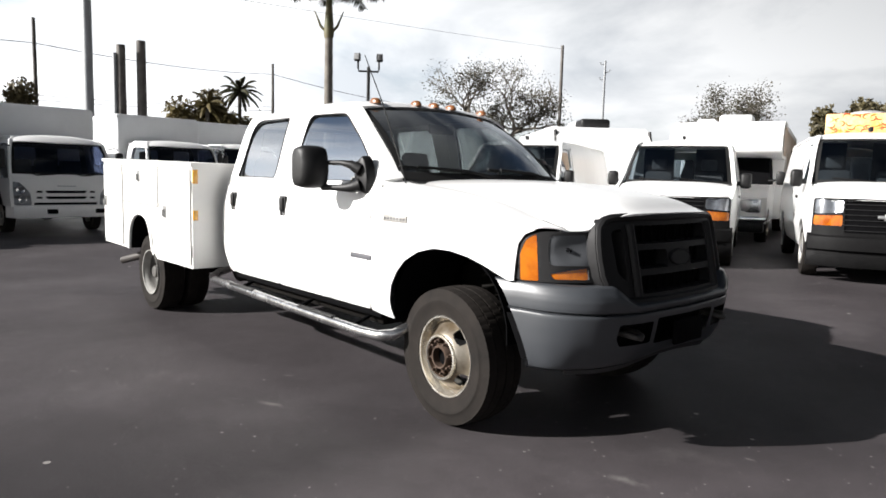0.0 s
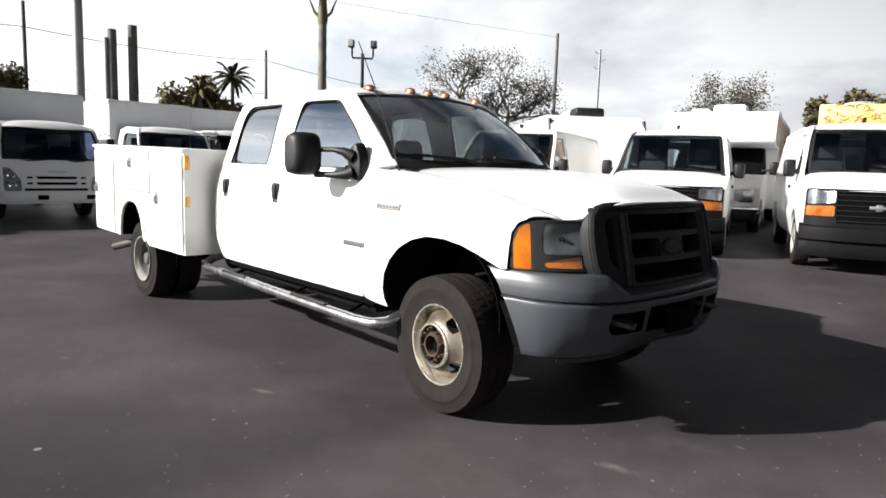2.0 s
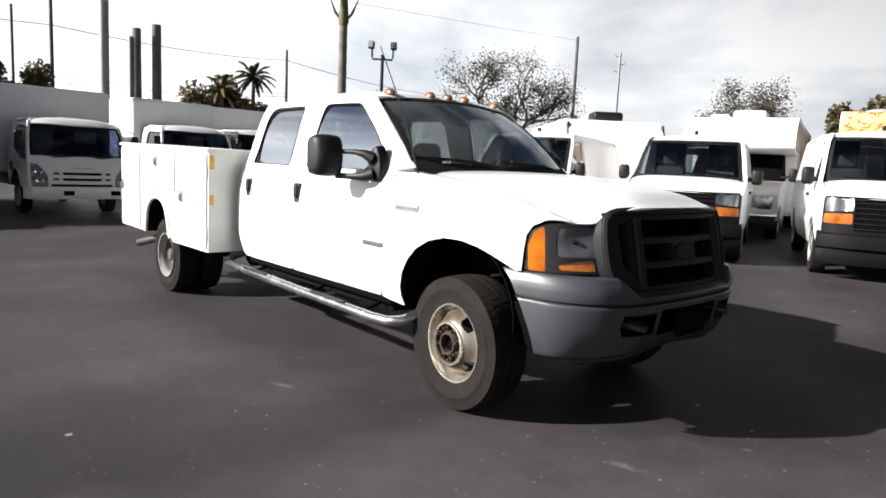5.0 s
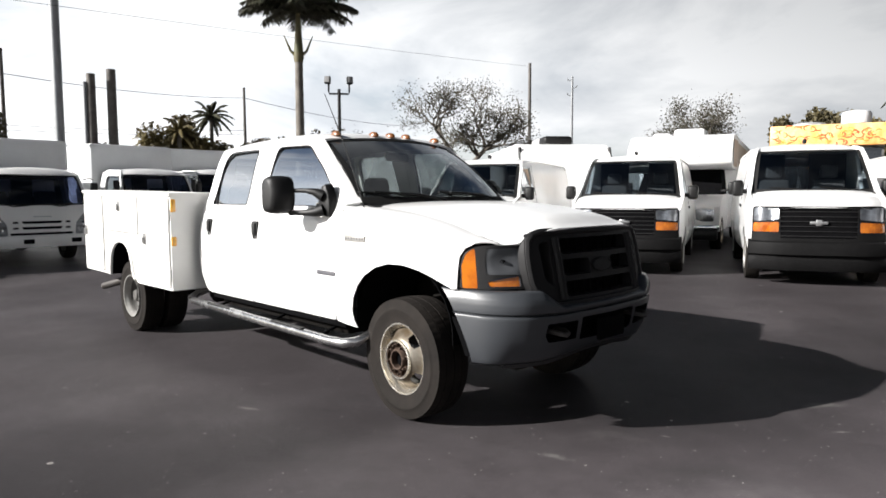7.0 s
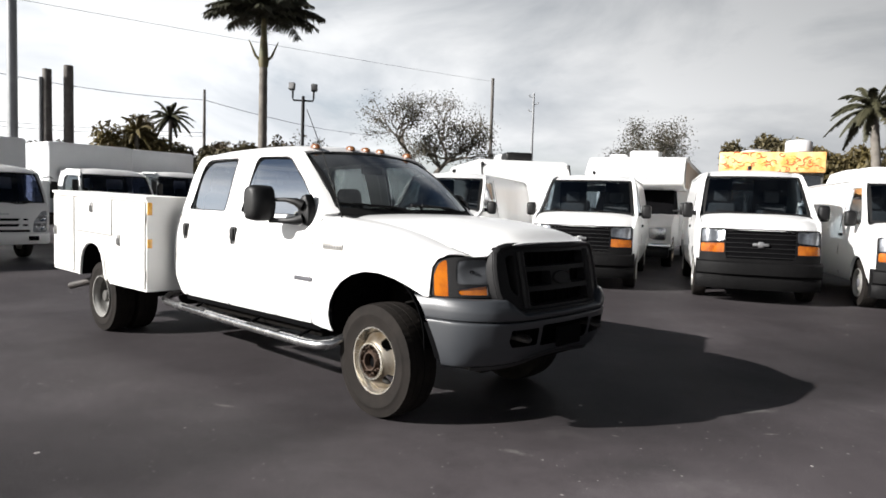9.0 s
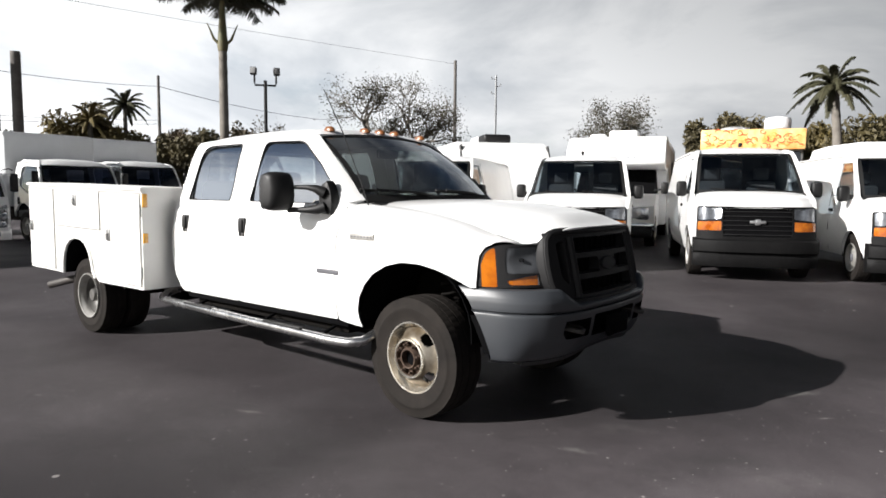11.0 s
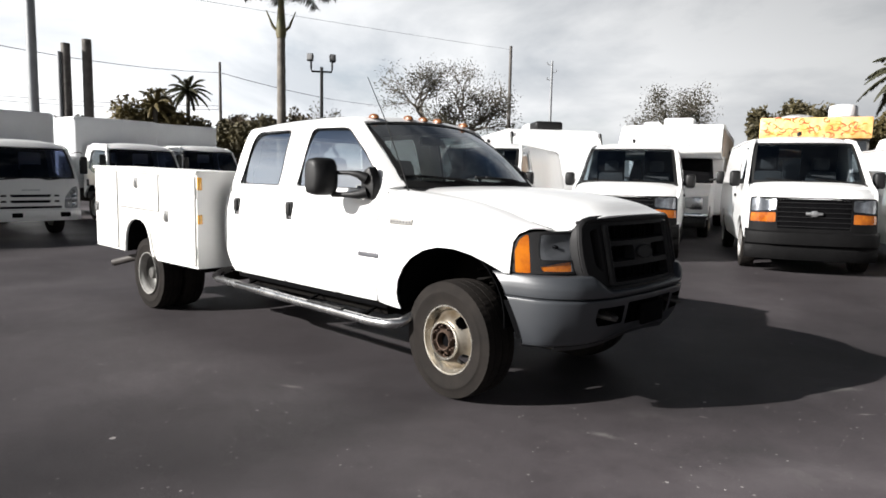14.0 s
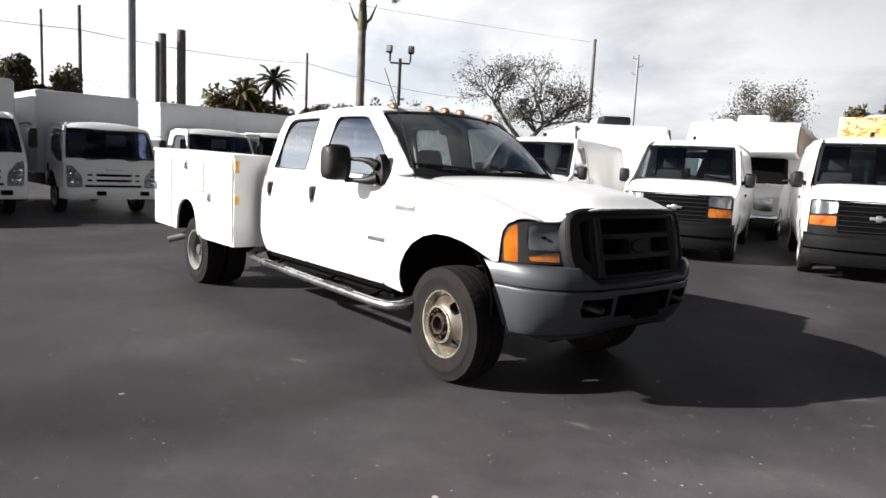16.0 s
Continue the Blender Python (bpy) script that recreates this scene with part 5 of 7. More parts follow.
def van_half(x, z):
    w = smooth_table(z, VZ, VY)
    if x > 0.15:
        w -= 0.13 * min(1, (x - 0.15) / 0.62) ** 2.2
    if x < -4.2:
        w -= 0.03 * min(1, (-4.2 - x) / 0.35) ** 2
    return w


def van_nose(y, z):
    """The front face of a van: x over (y, z)."""
    x = smooth_table(z, [0.20, 0.45, 0.66, 0.95, 1.09], [0.86, 0.89, 0.87, 0.835, 0.80])
    return x - 0.20 * abs(y / 0.95) ** 4.0


def van_shield(u, v, d=0.0):
    k = 2 * u - 1
    bot = Vector((0.22 - 0.20 * k * k, 0.885 * k, 1.285))
    top = Vector((-0.42 - 0.12 * k * k, 0.775 * k, 1.895))
    return bot.lerp(top, v) + Vector((0.7, 0, 0.7)) * (0.03 * math.sin(math.pi * v) + d)


def van(m, label, windows=True, high_roof=False, group="white vans along the row"):
    v = thing("van", label, "van", m, group)
    arch = lambda cx: [(cx - 0.40 * math.cos(math.pi * k / 10), 0.36 + 0.42 * math.sin(math.pi * k / 10)) for k in range(11)]
    low = 0.34
    outline = [(-4.60, low + 0.06)] + [p for p in arch(-3.43)] + [p for p in arch(0.0)] + [(0.50, low), (0.62, 0.42), (0.635, 0.72), (0.61, 1.04), (0.42, 1.19), (0.20, 1.26), (0.09, 1.30), (-0.52, 1.93), (-0.75, 1.975), (-4.50, 1.985), (-4.62, 1.80), (-4.68, 1.0)]
    win_f = rounded([(-0.05, 1.31), (-0.44, 1.83), (-0.98, 1.84), (-1.00, 1.30)], 0.05)
    wins = [win_f]
    if windows:
        wins += [rounded([(x0, 1.30), (x0, 1.83), (x1, 1.83), (x1, 1.30)], 0.07) for x0, x1 in ((-1.22, -2.25), (-2.36, -3.38), (-3.50, -4.40))]
    for s in (-1, 1):
        sk = lambda x, z, s=s: Vector((x, s * van_half(x, z), z))
        sd = part("side_panel", panel(B(), outline, sk, wins, 0.15, lambda x, z, s=s: Vector((x, s * (van_half(x, z) - 0.05), z))), WHITE, v)
        for w in wins:
            part("window_pane", panel(B(), grow(w, 0.01), lambda x, z, s=s: Vector((x, s * (van_half(x, z) - 0.02), z)), (), 0.3), GLASS_DARK, sd)
        # door seam and handle
        bm = B()
        tube(bm, [(-1.08, s * (van_half(-1.08, z) + 0.001), z) for z in (0.42, 0.8, 1.2, 1.6, 1.88)], 0.006, 4)
        part("door_seam", bm, SEAM, v)
        bm = B()
        y = s * van_half(-0.93, 1.08)
        rbox(bm, (-1.03, min(y, y + s * 0.03), 1.05), (-0.86, max(y, y + s * 0.03), 1.10), 0.012)
        part("door_handle", bm, BLACK, v)
        # mirror
        bm = B()
        rbox(bm, (-0.16, min(s * 1.02, s * 1.20), 1.22), (-0.02, max(s * 1.02, s * 1.20), 1.46), 0.05, 3)
        tube(bm, [(-0.08, s * 0.93, 1.29), (-0.08, s * 1.06, 1.30)], 0.035, 8)
        part("door_mirror", bm, BLACK, v)
        wheel("wheel", "", at(0.0, s * 0.86, 0.365, s), False, 0.3, RIM_GREY, 0.23, 0.365, v, True)
        wheel("wheel", "", at(-3.43, s * 0.86, 0.365, s), False, 0.9, RIM_GREY, 0.23, 0.365, v, True)
        for cx in (0.0, -3.43):
            bm = B()
            grid(bm, 12, 3, lambda u, t, s=s, cx=cx: Vector((cx + 0.42 * math.cos(math.pi * u), s * (0.96 - 0.4 * t), 0.36 + 0.44 * math.sin(math.pi * u))))
            part("arch_liner", bm, VOID, v)
        # A pillar
        bm = B()
        grid(bm, 10, 4, lambda u, t, s=s: Vector((0.105 - 0.63 * u, s * van_half(0.0, 1.30 + 0.63 * u), 1.30 + 0.635 * u)).lerp(Vector((0.03 - 0.57 * u, s * (0.90 - 0.115 * u), 1.29 + 0.625 * u)), t))
        part("windshield_pillar", thicken(bm, 0.02), WHITE, v)
    # roof
    bm = B()

    def roof_v(u, t):
        k = 2 * t - 1
        x = -0.48 - 4.06 * u - 0.06 * (1 - u) * k * k
        return Vector((x, 0.825 * k, smooth_table(-x, [0.45, 0.6, 0.9, 1.6, 4.2, 4.56], [1.905, 1.965, 2.02, 2.05, 2.045, 1.99]) - 0.07 * abs(k) ** 3))
    grid(bm, 24, 15, roof_v)
    part("roof", thicken(bm, 0.02), WHITE, v)
    bm = B()
    rbox(bm, (-0.98, -0.03, 2.03), (-0.86, 0.03, 2.10), 0.015)
    part("roof_antenna", bm, BLACK, v)
    if high_roof:
        bm = B()
        loft(bm, [[Vector((x, y, z)) for y, z in rounded([(-0.70 * f, 1.98), (0.70 * f, 1.98), (0.62 * f, 2.02 + h), (-0.62 * f, 2.02 + h)], 0.06)] for x, f, h in ((-0.85, 0.9, 0.03), (-1.0, 1.0, 0.17), (-2.5, 1.02, 0.20), (-3.4, 1.0, 0.18), (-3.6, 0.92, 0.05))])
        part("roof_cap", bm, WHITE_DULL, v, "raised white roof cap")
    # hood
    bm = B()

    def hood_v(u, t):
        k = 2 * t - 1
        x = 0.27 + 0.54 * u - (0.20 * k * k * (1 - u) + 0.20 * abs(k) ** 4 * u)
        return Vector((x, k * (0.93 - 0.04 * u), smooth_table(u, [0, 0.4, 0.8, 1.0], [1.305, 1.26, 1.175, 1.065]) - 0.05 * abs(k) ** 4))
    grid(bm, 12, 17, hood_v)
    part("hood", thicken(bm, 0.02), WHITE, v)
    bm = B()
    grid(bm, 3, 17, lambda u, t: Vector((0.33 - 0.2 * (2 * t - 1) ** 2 - 0.16 * u, 0.90 * (2 * t - 1), 1.262 + 0.03 * u)))
    part("cowl", thicken(bm, 0.01), BLACK, v)
    # nose with lamp and grille openings
    nose = rounded([(-0.93, 0.60), (0.93, 0.60), (0.915, 1.085), (-0.915, 1.085)], 0.05)
    g_hole = rounded([(-0.525, 0.65), (0.525, 0.65), (0.530, 1.05), (-0.530, 1.05)], 0.03)
    l_holes = [rounded([(s * 0.555, 0.905), (s * 0.905, 0.880), (s * 0.903, 1.065), (s * 0.555, 1.060)], 0.02) for s in (-1, 1)]
    a_holes = [rounded([(s * 0.555, 0.735), (s * 0.912, 0.735), (s * 0.908, 0.858), (s * 0.555, 0.872)], 0.02) for s in (-1, 1)]
    part("nose", panel(B(), nose, lambda y, z: Vector((van_nose(y, z), y, z)), [g_hole] + l_holes + a_holes, 0.08, lambda y, z: Vector((van_nose(y, z) - 0.04, y, z))), VAN_BLACK, v)
    gr = part("grille", panel(B(), g_hole, lambda y, z: Vector((van_nose(y, z) - 0.02, y, z)), (), 0.2), VOID, v, "black grille")
    for k in range(6):
        bm = B()
        z = 0.68 + 0.066 * k
        tube(bm, [(van_nose(y, z) - 0.01, y, z) for y in (-0.55, -0.3, 0, 0.3, 0.55)], 0.007, 6)
        part("grille_bar", bm, GRILLE, gr)
    bm = B()
    rbox(bm, (0.835, -0.125, 0.84), (0.868, 0.125, 0.885), 0.015)
    rbox(bm, (0.836, -0.045, 0.82), (0.871, 0.045, 0.905), 0.015)
    part("emblem", bm, BADGE, gr, "silver cross-shaped emblem")
    for i, s in enumerate((-1, 1)):
        part("headlamp", panel(B(), grow(l_holes[i], 0.004), lambda y, z: Vector((van_nose(y, z) - 0.012 - 0.02 * math.sin((abs(y) - 0.585) * 20), y, z)), (), 0.04), LAMP_CLEAR, v, "clear headlamp")
        ob = part("lamp_lens", panel(B(), grow(l_holes[i], 0.002), lambda y, z: Vector((van_nose(y, z) - 0.002, y, z)), (), 0.1), LENS, v)
        ob.visible_shadow = False
        part("turn_signal", panel(B(), grow(a_holes[i], 0.002), lambda y, z: Vector((van_nose(y, z) - 0.004, y, z)), (), 0.04), AMBER, v, "amber turn signal")
    bm = B()
    loft(bm, [[Vector((van_nose(y, 0.4) + d - 0.03, y, z)) for d, z in ((-0.1, 0.20), (0.0, 0.21), (0.035, 0.27), (0.035, 0.36), (0.02, 0.375), (0.02, 0.40), (0.075, 0.43), (0.08, 0.52), (0.065, 0.59), (0.0, 0.625), (-0.1, 0.625))] for y in (-0.97, -0.93, -0.85, -0.6, -0.3, 0, 0.3, 0.6, 0.85, 0.93, 0.97)])
    part("front_bumper", bm, VAN_BLACK, v, "black plastic bumper")
    bm = B()
    grid(bm, 9, 5, van_shield)
    part("windshield", bm, GLASS_DARK, v)
    bm = B()
    for a, b, c, d in ((0, 0.03, 0, 1), (0.97, 1, 0, 1)):
        grid(bm, 2, 8, lambda u, t: van_shield(a + (b - a) * u, c + (d - c) * t, 0.003))
    grid(bm, 12, 2, lambda u, t: van_shield(u, 0.96 + 0.05 * t, 0.003))
    grid(bm, 12, 2, lambda u, t: van_shield(u, -0.02 + 0.07 * t, 0.003))
    part("windshield_seal", bm, SEAM, v)
    for y0, y1 in ((0.05, -0.65), (0.70, 0.1)):
        bm = B()
        tube(bm, [van_shield(0.5 + y0 / 1.8, 0.0, 0.02), van_shield(0.5 + y1 / 1.8, 0.07, 0.02)], 0.012, 5)
        part("wiper", bm, BLACK, v)
    # interior and back
    bm = B()
    for y0, y1 in ((-0.79, -0.22), (0.18, 0.79)):
        rbox(bm, (-1.60, y0, 0.5), (-1.55, y1, 1.90), 0.01)
    rbox(bm, (-1.60, -0.22, 0.5), (-1.55, 0.18, 1.28), 0.01)
    part("bulkhead", bm, TRIM, v, "dark bulkhead with a middle gap")
    bm = B()
    rbox(bm, (-4.55, -0.92, 0.42), (0.2, 0.92, 0.50), 0.01)
    rbox(bm, (-0.05, -0.88, 0.5), (0.25, 0.88, 1.20), 0.05)
    part("floor", bm, TRIM, v)
    for y in (-0.45, 0.45):
        bm = B()
        rbox(bm, (-1.15, y - 0.26, 0.75), (-0.65, y + 0.26, 0.92), 0.05)
        rbox(bm, (-1.28, y - 0.26, 0.85), (-1.12, y + 0.26, 1.48), 0.05)
        rbox(bm, (-1.26, y - 0.14, 1.50), (-1.14, y + 0.14, 1.70), 0.05)
        part("seat", bm, VAN_SEAT, v, "grey cloth seat")
    bk = rounded([(-0.95, 0.40), (0.95, 0.40), (0.96, 1.2), (0.80, 1.96), (-0.80, 1.96), (-0.96, 1.2)], 0.06)
    bw = [rounded([(s * 0.10, 1.28), (s * 0.80, 1.28), (s * 0.72, 1.80), (s * 0.10, 1.80)], 0.06) for s in (-1, 1)]
    bkp = part("back_doors", panel(B(), bk, lambda y, z: Vector((-4.64 + 0.05 * max(0, z - 1.2), y, z)), bw, 0.2, lambda y, z: Vector((-4.60 + 0.05 * max(0, z - 1.2), y, z))), WHITE, v)
    for w in bw:
        part("window_pane", panel(B(), grow(w, 0.01), lambda y, z: Vector((-4.62 + 0.05 * max(0, z - 1.2), y, z)), (), 0.4), GLASS_DARK, bkp)
    bm = B()
    rbox(bm, (-4.5, -0.5, 0.26), (0.6, 0.5, 0.42), 0.04)
    part("chassis", bm, CHASSIS, v)
    return v


VAN_SIZE = Matrix.Diagonal((1.0, 0.975, 1.045, 1.0))
van_a = van(pose(-2.99, 7.06, RISE, 0, 0, -67) @ VAN_SIZE, "white cargo van with plain sides and a black grille", False)
copy_thing(van_a, pose(-0.17, 7.70, RISE, 0, 0, -65) @ VAN_SIZE)["label"] = "white van facing the lot, silver emblem on its black grille"
van(pose(-5.60, 5.75, RISE - 0.01, 0, 0, -67) @ VAN_SIZE, "white panel van with plain windowless sides", False)
van(pose(2.15, 8.60, RISE, 0, 0, -64) @ VAN_SIZE, "white cargo van with plain sides and a raised roof cap", False, True)


# ---- cab-over box trucks ----
def box_truck(m, label):
    t = thing("box_truck", label, "truck", m, "box trucks parked side by side")
    cw = lambda z: smooth_table(z, [0.5, 0.9, 1.2, 1.9, 2.05], [0.985, 1.0, 0.99, 0.90, 0.80])
    fx = lambda z: smooth_table(z, [0.5, 1.0, 1.15, 1.85, 2.03], [-0.02, -0.01, -0.04, -0.34, -0.62])
    side = [(-1.62, 0.62), (-1.56, 0.80)] + [(-1.14 - 0.42 * math.cos(math.pi * k / 8), 0.62 + 0.34 * math.sin(math.pi * k / 8)) for k in range(1, 8)] + [(-0.70, 0.60), (-0.10, 0.56), (-0.10, 1.10), (-0.42, 1.90), (-0.62, 2.02), (-1.45, 2.05), (-1.62, 1.95)]
    win = rounded([(-0.22, 1.16), (-0.46, 1.80), (-0.60, 1.86), (-1.20, 1.88), (-1.32, 1.80), (-1.32, 1.36), (-0.75, 1.16)], 0.06)
    for s in (-1, 1):
        sp = part("cab_side", panel(B(), side, lambda x, z, s=s: Vector((x, s * cw(z), z)), [win], 0.12, lambda x, z, s=s: Vector((x, s * (cw(z) - 0.05), z))), WHITE, t)
        part("window_pane", panel(B(), grow(win, 0.01), lambda x, z, s=s: Vector((x, s * (cw(z) - 0.02), z)), (), 0.3), GLASS_TRUCK, sp)
        bm = B()
        y = s * cw(1.02)
        rbox(bm, (-1.40, min(y, y + s * 0.02), 0.92), (-1.30, max(y, y + s * 0.02), 1.10), 0.02)
        part("door_handle", bm, BLACK, sp)
        wheel("wheel", "", at(-1.14, s * 0.84, 0.37, s), False, 0.3, RIM_GREY, 0.2, 0.37, t, True)
        wheel("wheel", "", at(-4.7, s * 0.90, 0.37, s), False, 0.3, RIM_GREY, 0.2, 0.37, t, True)
        bm = B()
        tube(bm, [(-0.30, s * 0.92, 1.80), (-0.20, s * 1.04, 1.84), (-0.16, s * 1.10, 1.80)], 0.012, 5)
        rbox(bm, (-0.20, min(s * 1.04, s * 1.20), 1.36), (-0.13, max(s * 1.04, s * 1.20), 1.74), 0.03)
        part("door_mirror", bm, BLACK, t)
    front = rounded([(-0.97, 0.58), (0.97, 0.58), (0.985, 1.25), (-0.985, 1.25)], 0.03)
    fr_x = lambda y, z: fx(z) - 0.10 * abs(y) ** 5
    slots = [rounded([(-0.36, z), (0.36, z), (0.40, z + 0.055), (-0.40, z + 0.055)], 0.02) for z in (0.745, 0.865)] + [rounded([(-0.60, 0.625), (0.60, 0.625), (0.60, 0.675), (-0.60, 0.675)], 0.012)]
    lamps = [rounded([(s * 0.64, 0.62), (s * 0.935, 0.62), (s * 0.955, 1.10), (s * 0.82, 1.07), (s * 0.66, 0.86)], 0.04) for s in (-1, 1)]
    side_slots = [rounded([(s * 0.44, z), (s * 0.56, z), (s * 0.55, z + 0.04), (s * 0.45, z + 0.04)], 0.012) for s in (-1, 1) for z in (0.755, 0.875)]
    part("cab_front", panel(B(), front, lambda y, z: Vector((fr_x(y, z), y, z)), slots + lamps + side_slots, 0.1, lambda y, z: Vector((fr_x(y, z) - 0.04, y, z))), WHITE, t)
    # dark sheet holds the shade behind the grille slots
    bm = B()
    grid(bm, 12, 4, lambda u, v: Vector((fr_x(1.9 * u - 0.95, 0.6 + 0.52 * v) - 0.038, 1.9 * u - 0.95, 0.6 + 0.52 * v)))
    part("grille_backing", bm, VOID, t)
    for i in (0, 1):
        part("headlamp", panel(B(), grow(lamps[i], 0.004), lambda y, z: Vector((fr_x(y, z) - 0.015 + 0.01 * math.sin(z * 40), y, z)), (), 0.03), LAMP_CLEAR, t, "stacked clear headlamps")
        for yy, zz, rr in ((0.83, 0.93, 0.085), (0.80, 0.74, 0.085)):
            bm = B()
            sy = -1 if i == 0 else 1
            lathe(bm, [(rr, 0.006), (rr * 0.93, 0.014), (rr * 0.80, -0.004), (rr * 0.3, -0.02), (0.001, -0.022)], 20, axis="x", center=(fr_x(yy, zz) - 0.004, sy * yy, zz))
            part("lamp_bowl", bm, CHROME, t)
    for k in range(6):
        bm = B()
        rbox(bm, (0.0 - 0.034, -0.17 + 0.06 * k, 1.0), (-0.006, -0.125 + 0.06 * k, 1.025), 0.003, 1)
        part("name_bar", bm, PRINT, t)

    def sh(u, v, d=0.0):
        k = 2 * u - 1
        z = 1.255 + 0.665 * v
        return Vector((fx(z) - 0.12 * k * k + d, k * (cw(z) - 0.03), z))
    bm = B()
    grid(bm, 11, 8, sh)
    part("windshield", bm, GLASS_TRUCK, t)
    bm = B()
    for a, b in ((0, 0.04), (0.96, 1)):
        grid(bm, 2, 8, lambda u, v: sh(a + (b - a) * u, v, 0.004))
    grid(bm, 12, 2, lambda u, v: sh(u, 0.93 + 0.07 * v, 0.004))
    grid(bm, 12, 2, lambda u, v: sh(u, 0.05 * v, 0.004))
    part("windshield_seal", bm, SEAM, t)
    for y0 in (0.35, -0.55):
        bm = B()
        tube(bm, [sh(0.5 + (y0 + 0.35) / 2, 0.0, 0.03), sh(0.5 + y0 / 2, -0.04, 0.03), sh(0.5 + (y0 - 0.25) / 2, 0.05, 0.03)], 0.014, 5)
        part("wiper", bm, BLACK, t)
    bm = B()

    def rf(u, v):
        k = 2 * v - 1
        x = -0.34 - 1.28 * u - 0.10 * (1 - u) * k * k
        return Vector((x, 0.90 * k, smooth_table(-x, [0.34, 0.5, 0.8, 1.62], [1.90, 2.02, 2.075, 2.07]) - 0.09 * abs(k) ** 3))
    grid(bm, 12, 13, rf)
    part("cab_roof", thicken(bm, 0.02), WHITE, t)
    bm = B()
    back_t = rounded([(-0.96, 0.62), (0.96, 0.62), (0.93, 1.70), (0.84, 2.0), (-0.84, 2.0), (-0.93, 1.70)], 0.03)
    back_h = [rounded([(y0, 1.42), (y1, 1.42), (y1, 1.82), (y0, 1.82)], 0.05) for y0, y1 in ((-0.78, -0.12), (0.30, 0.78))]
    panel(bm, back_t, lambda y, z: Vector((-1.62, y, z)), back_h, 0.2, lambda y, z: Vector((-1.56, y, z)))
    part("cab_back", bm, TRIM, t)
    bm = B()
    rbox(bm, (-1.6, -0.93, 0.60), (-0.10, 0.93, 0.78), 0.02)
    rbox(bm, (-0.45, -0.88, 0.78), (-0.08, 0.88, 1.14), 0.04)
    part("cab_floor", bm, TRIM, t)
    for y in (-0.5, 0.0, 0.5):
        bm = B()
        rbox(bm, (-1.35, y - 0.22, 0.85), (-0.90, y + 0.22, 1.0), 0.04)
        rbox(bm, (-1.45, y - 0.22, 0.95), (-1.32, y + 0.22, 1.55), 0.04)
        part("seat", bm, FABRIC, t)
    bm = B()
    loft(bm, [[Vector((x + d, y, z)) for d, z in ((-0.12, 0.36), (0.03, 0.37), (0.06, 0.44), (0.055, 0.575), (0.045, 0.60), (-0.12, 0.60))] for x, y in ((-0.35, -1.0), (-0.06, -0.97), (0.02, -0.85), (0.04, 0), (0.02, 0.85), (-0.06, 0.97), (-0.35, 1.0))])
    bp = part("front_bumper", bm, WHITE, t)
    for y0, y1 in ((-0.40, -0.20), (0.52, 0.72)):
        bm = B()
        rbox(bm, (0.05, y0, 0.45), (0.105, y1, 0.545), 0.01)
        part("bumper_slot", bm, VOID, bp)
    # cargo body with rounded front edges
    bm = B()
    sec = rounded([(-1.16, 0.86, 0.02), (1.16, 0.86, 0.02), (1.16, 2.76, 0.10), (-1.16, 2.76, 0.10)], 0.05, 5)
    loft(bm, [[Vector((x, y * f, 0.86 + (z - 0.86) * g)) for y, z in sec] for x, f, g in ((-1.74, 0.955, 0.97), (-1.78, 0.99, 0.995), (-1.86, 1.0, 1.0), (-6.4, 1.0, 1.0))])
    bx = part("cargo_box", bm, WHITE_DULL, t, "smooth white cargo box")
    bm = B()
    for s in (-1, 1):
        rbox(bm, (-6.41, min(s * 1.155, s * 1.17), 0.84), (-1.84, max(s * 1.155, s * 1.17), 0.92), 0.004)
    part("box_rail", bm, ALU, bx)
    bm = B()
    rbox(bm, (-6.2, -0.42, 0.45), (-0.3, 0.42, 0.80), 0.03)
    part("chassis", bm, CHASSIS, t)
    return t


bt = box_truck(pose(-13.5, 0.15, 0, 0, 0, 4) @ Matrix.Scale(1.05, 4), "white cab-over box truck with a tall cargo box")
for x, y in ((-12.9, -2.75), (-16.5, 4.0), (-18.7, 7.2), (-12.5, -5.65)):
    copy_thing(bt, pose(x, y, ground_z(y), 0, 0, 4) @ Matrix.Scale(1.05, 4))


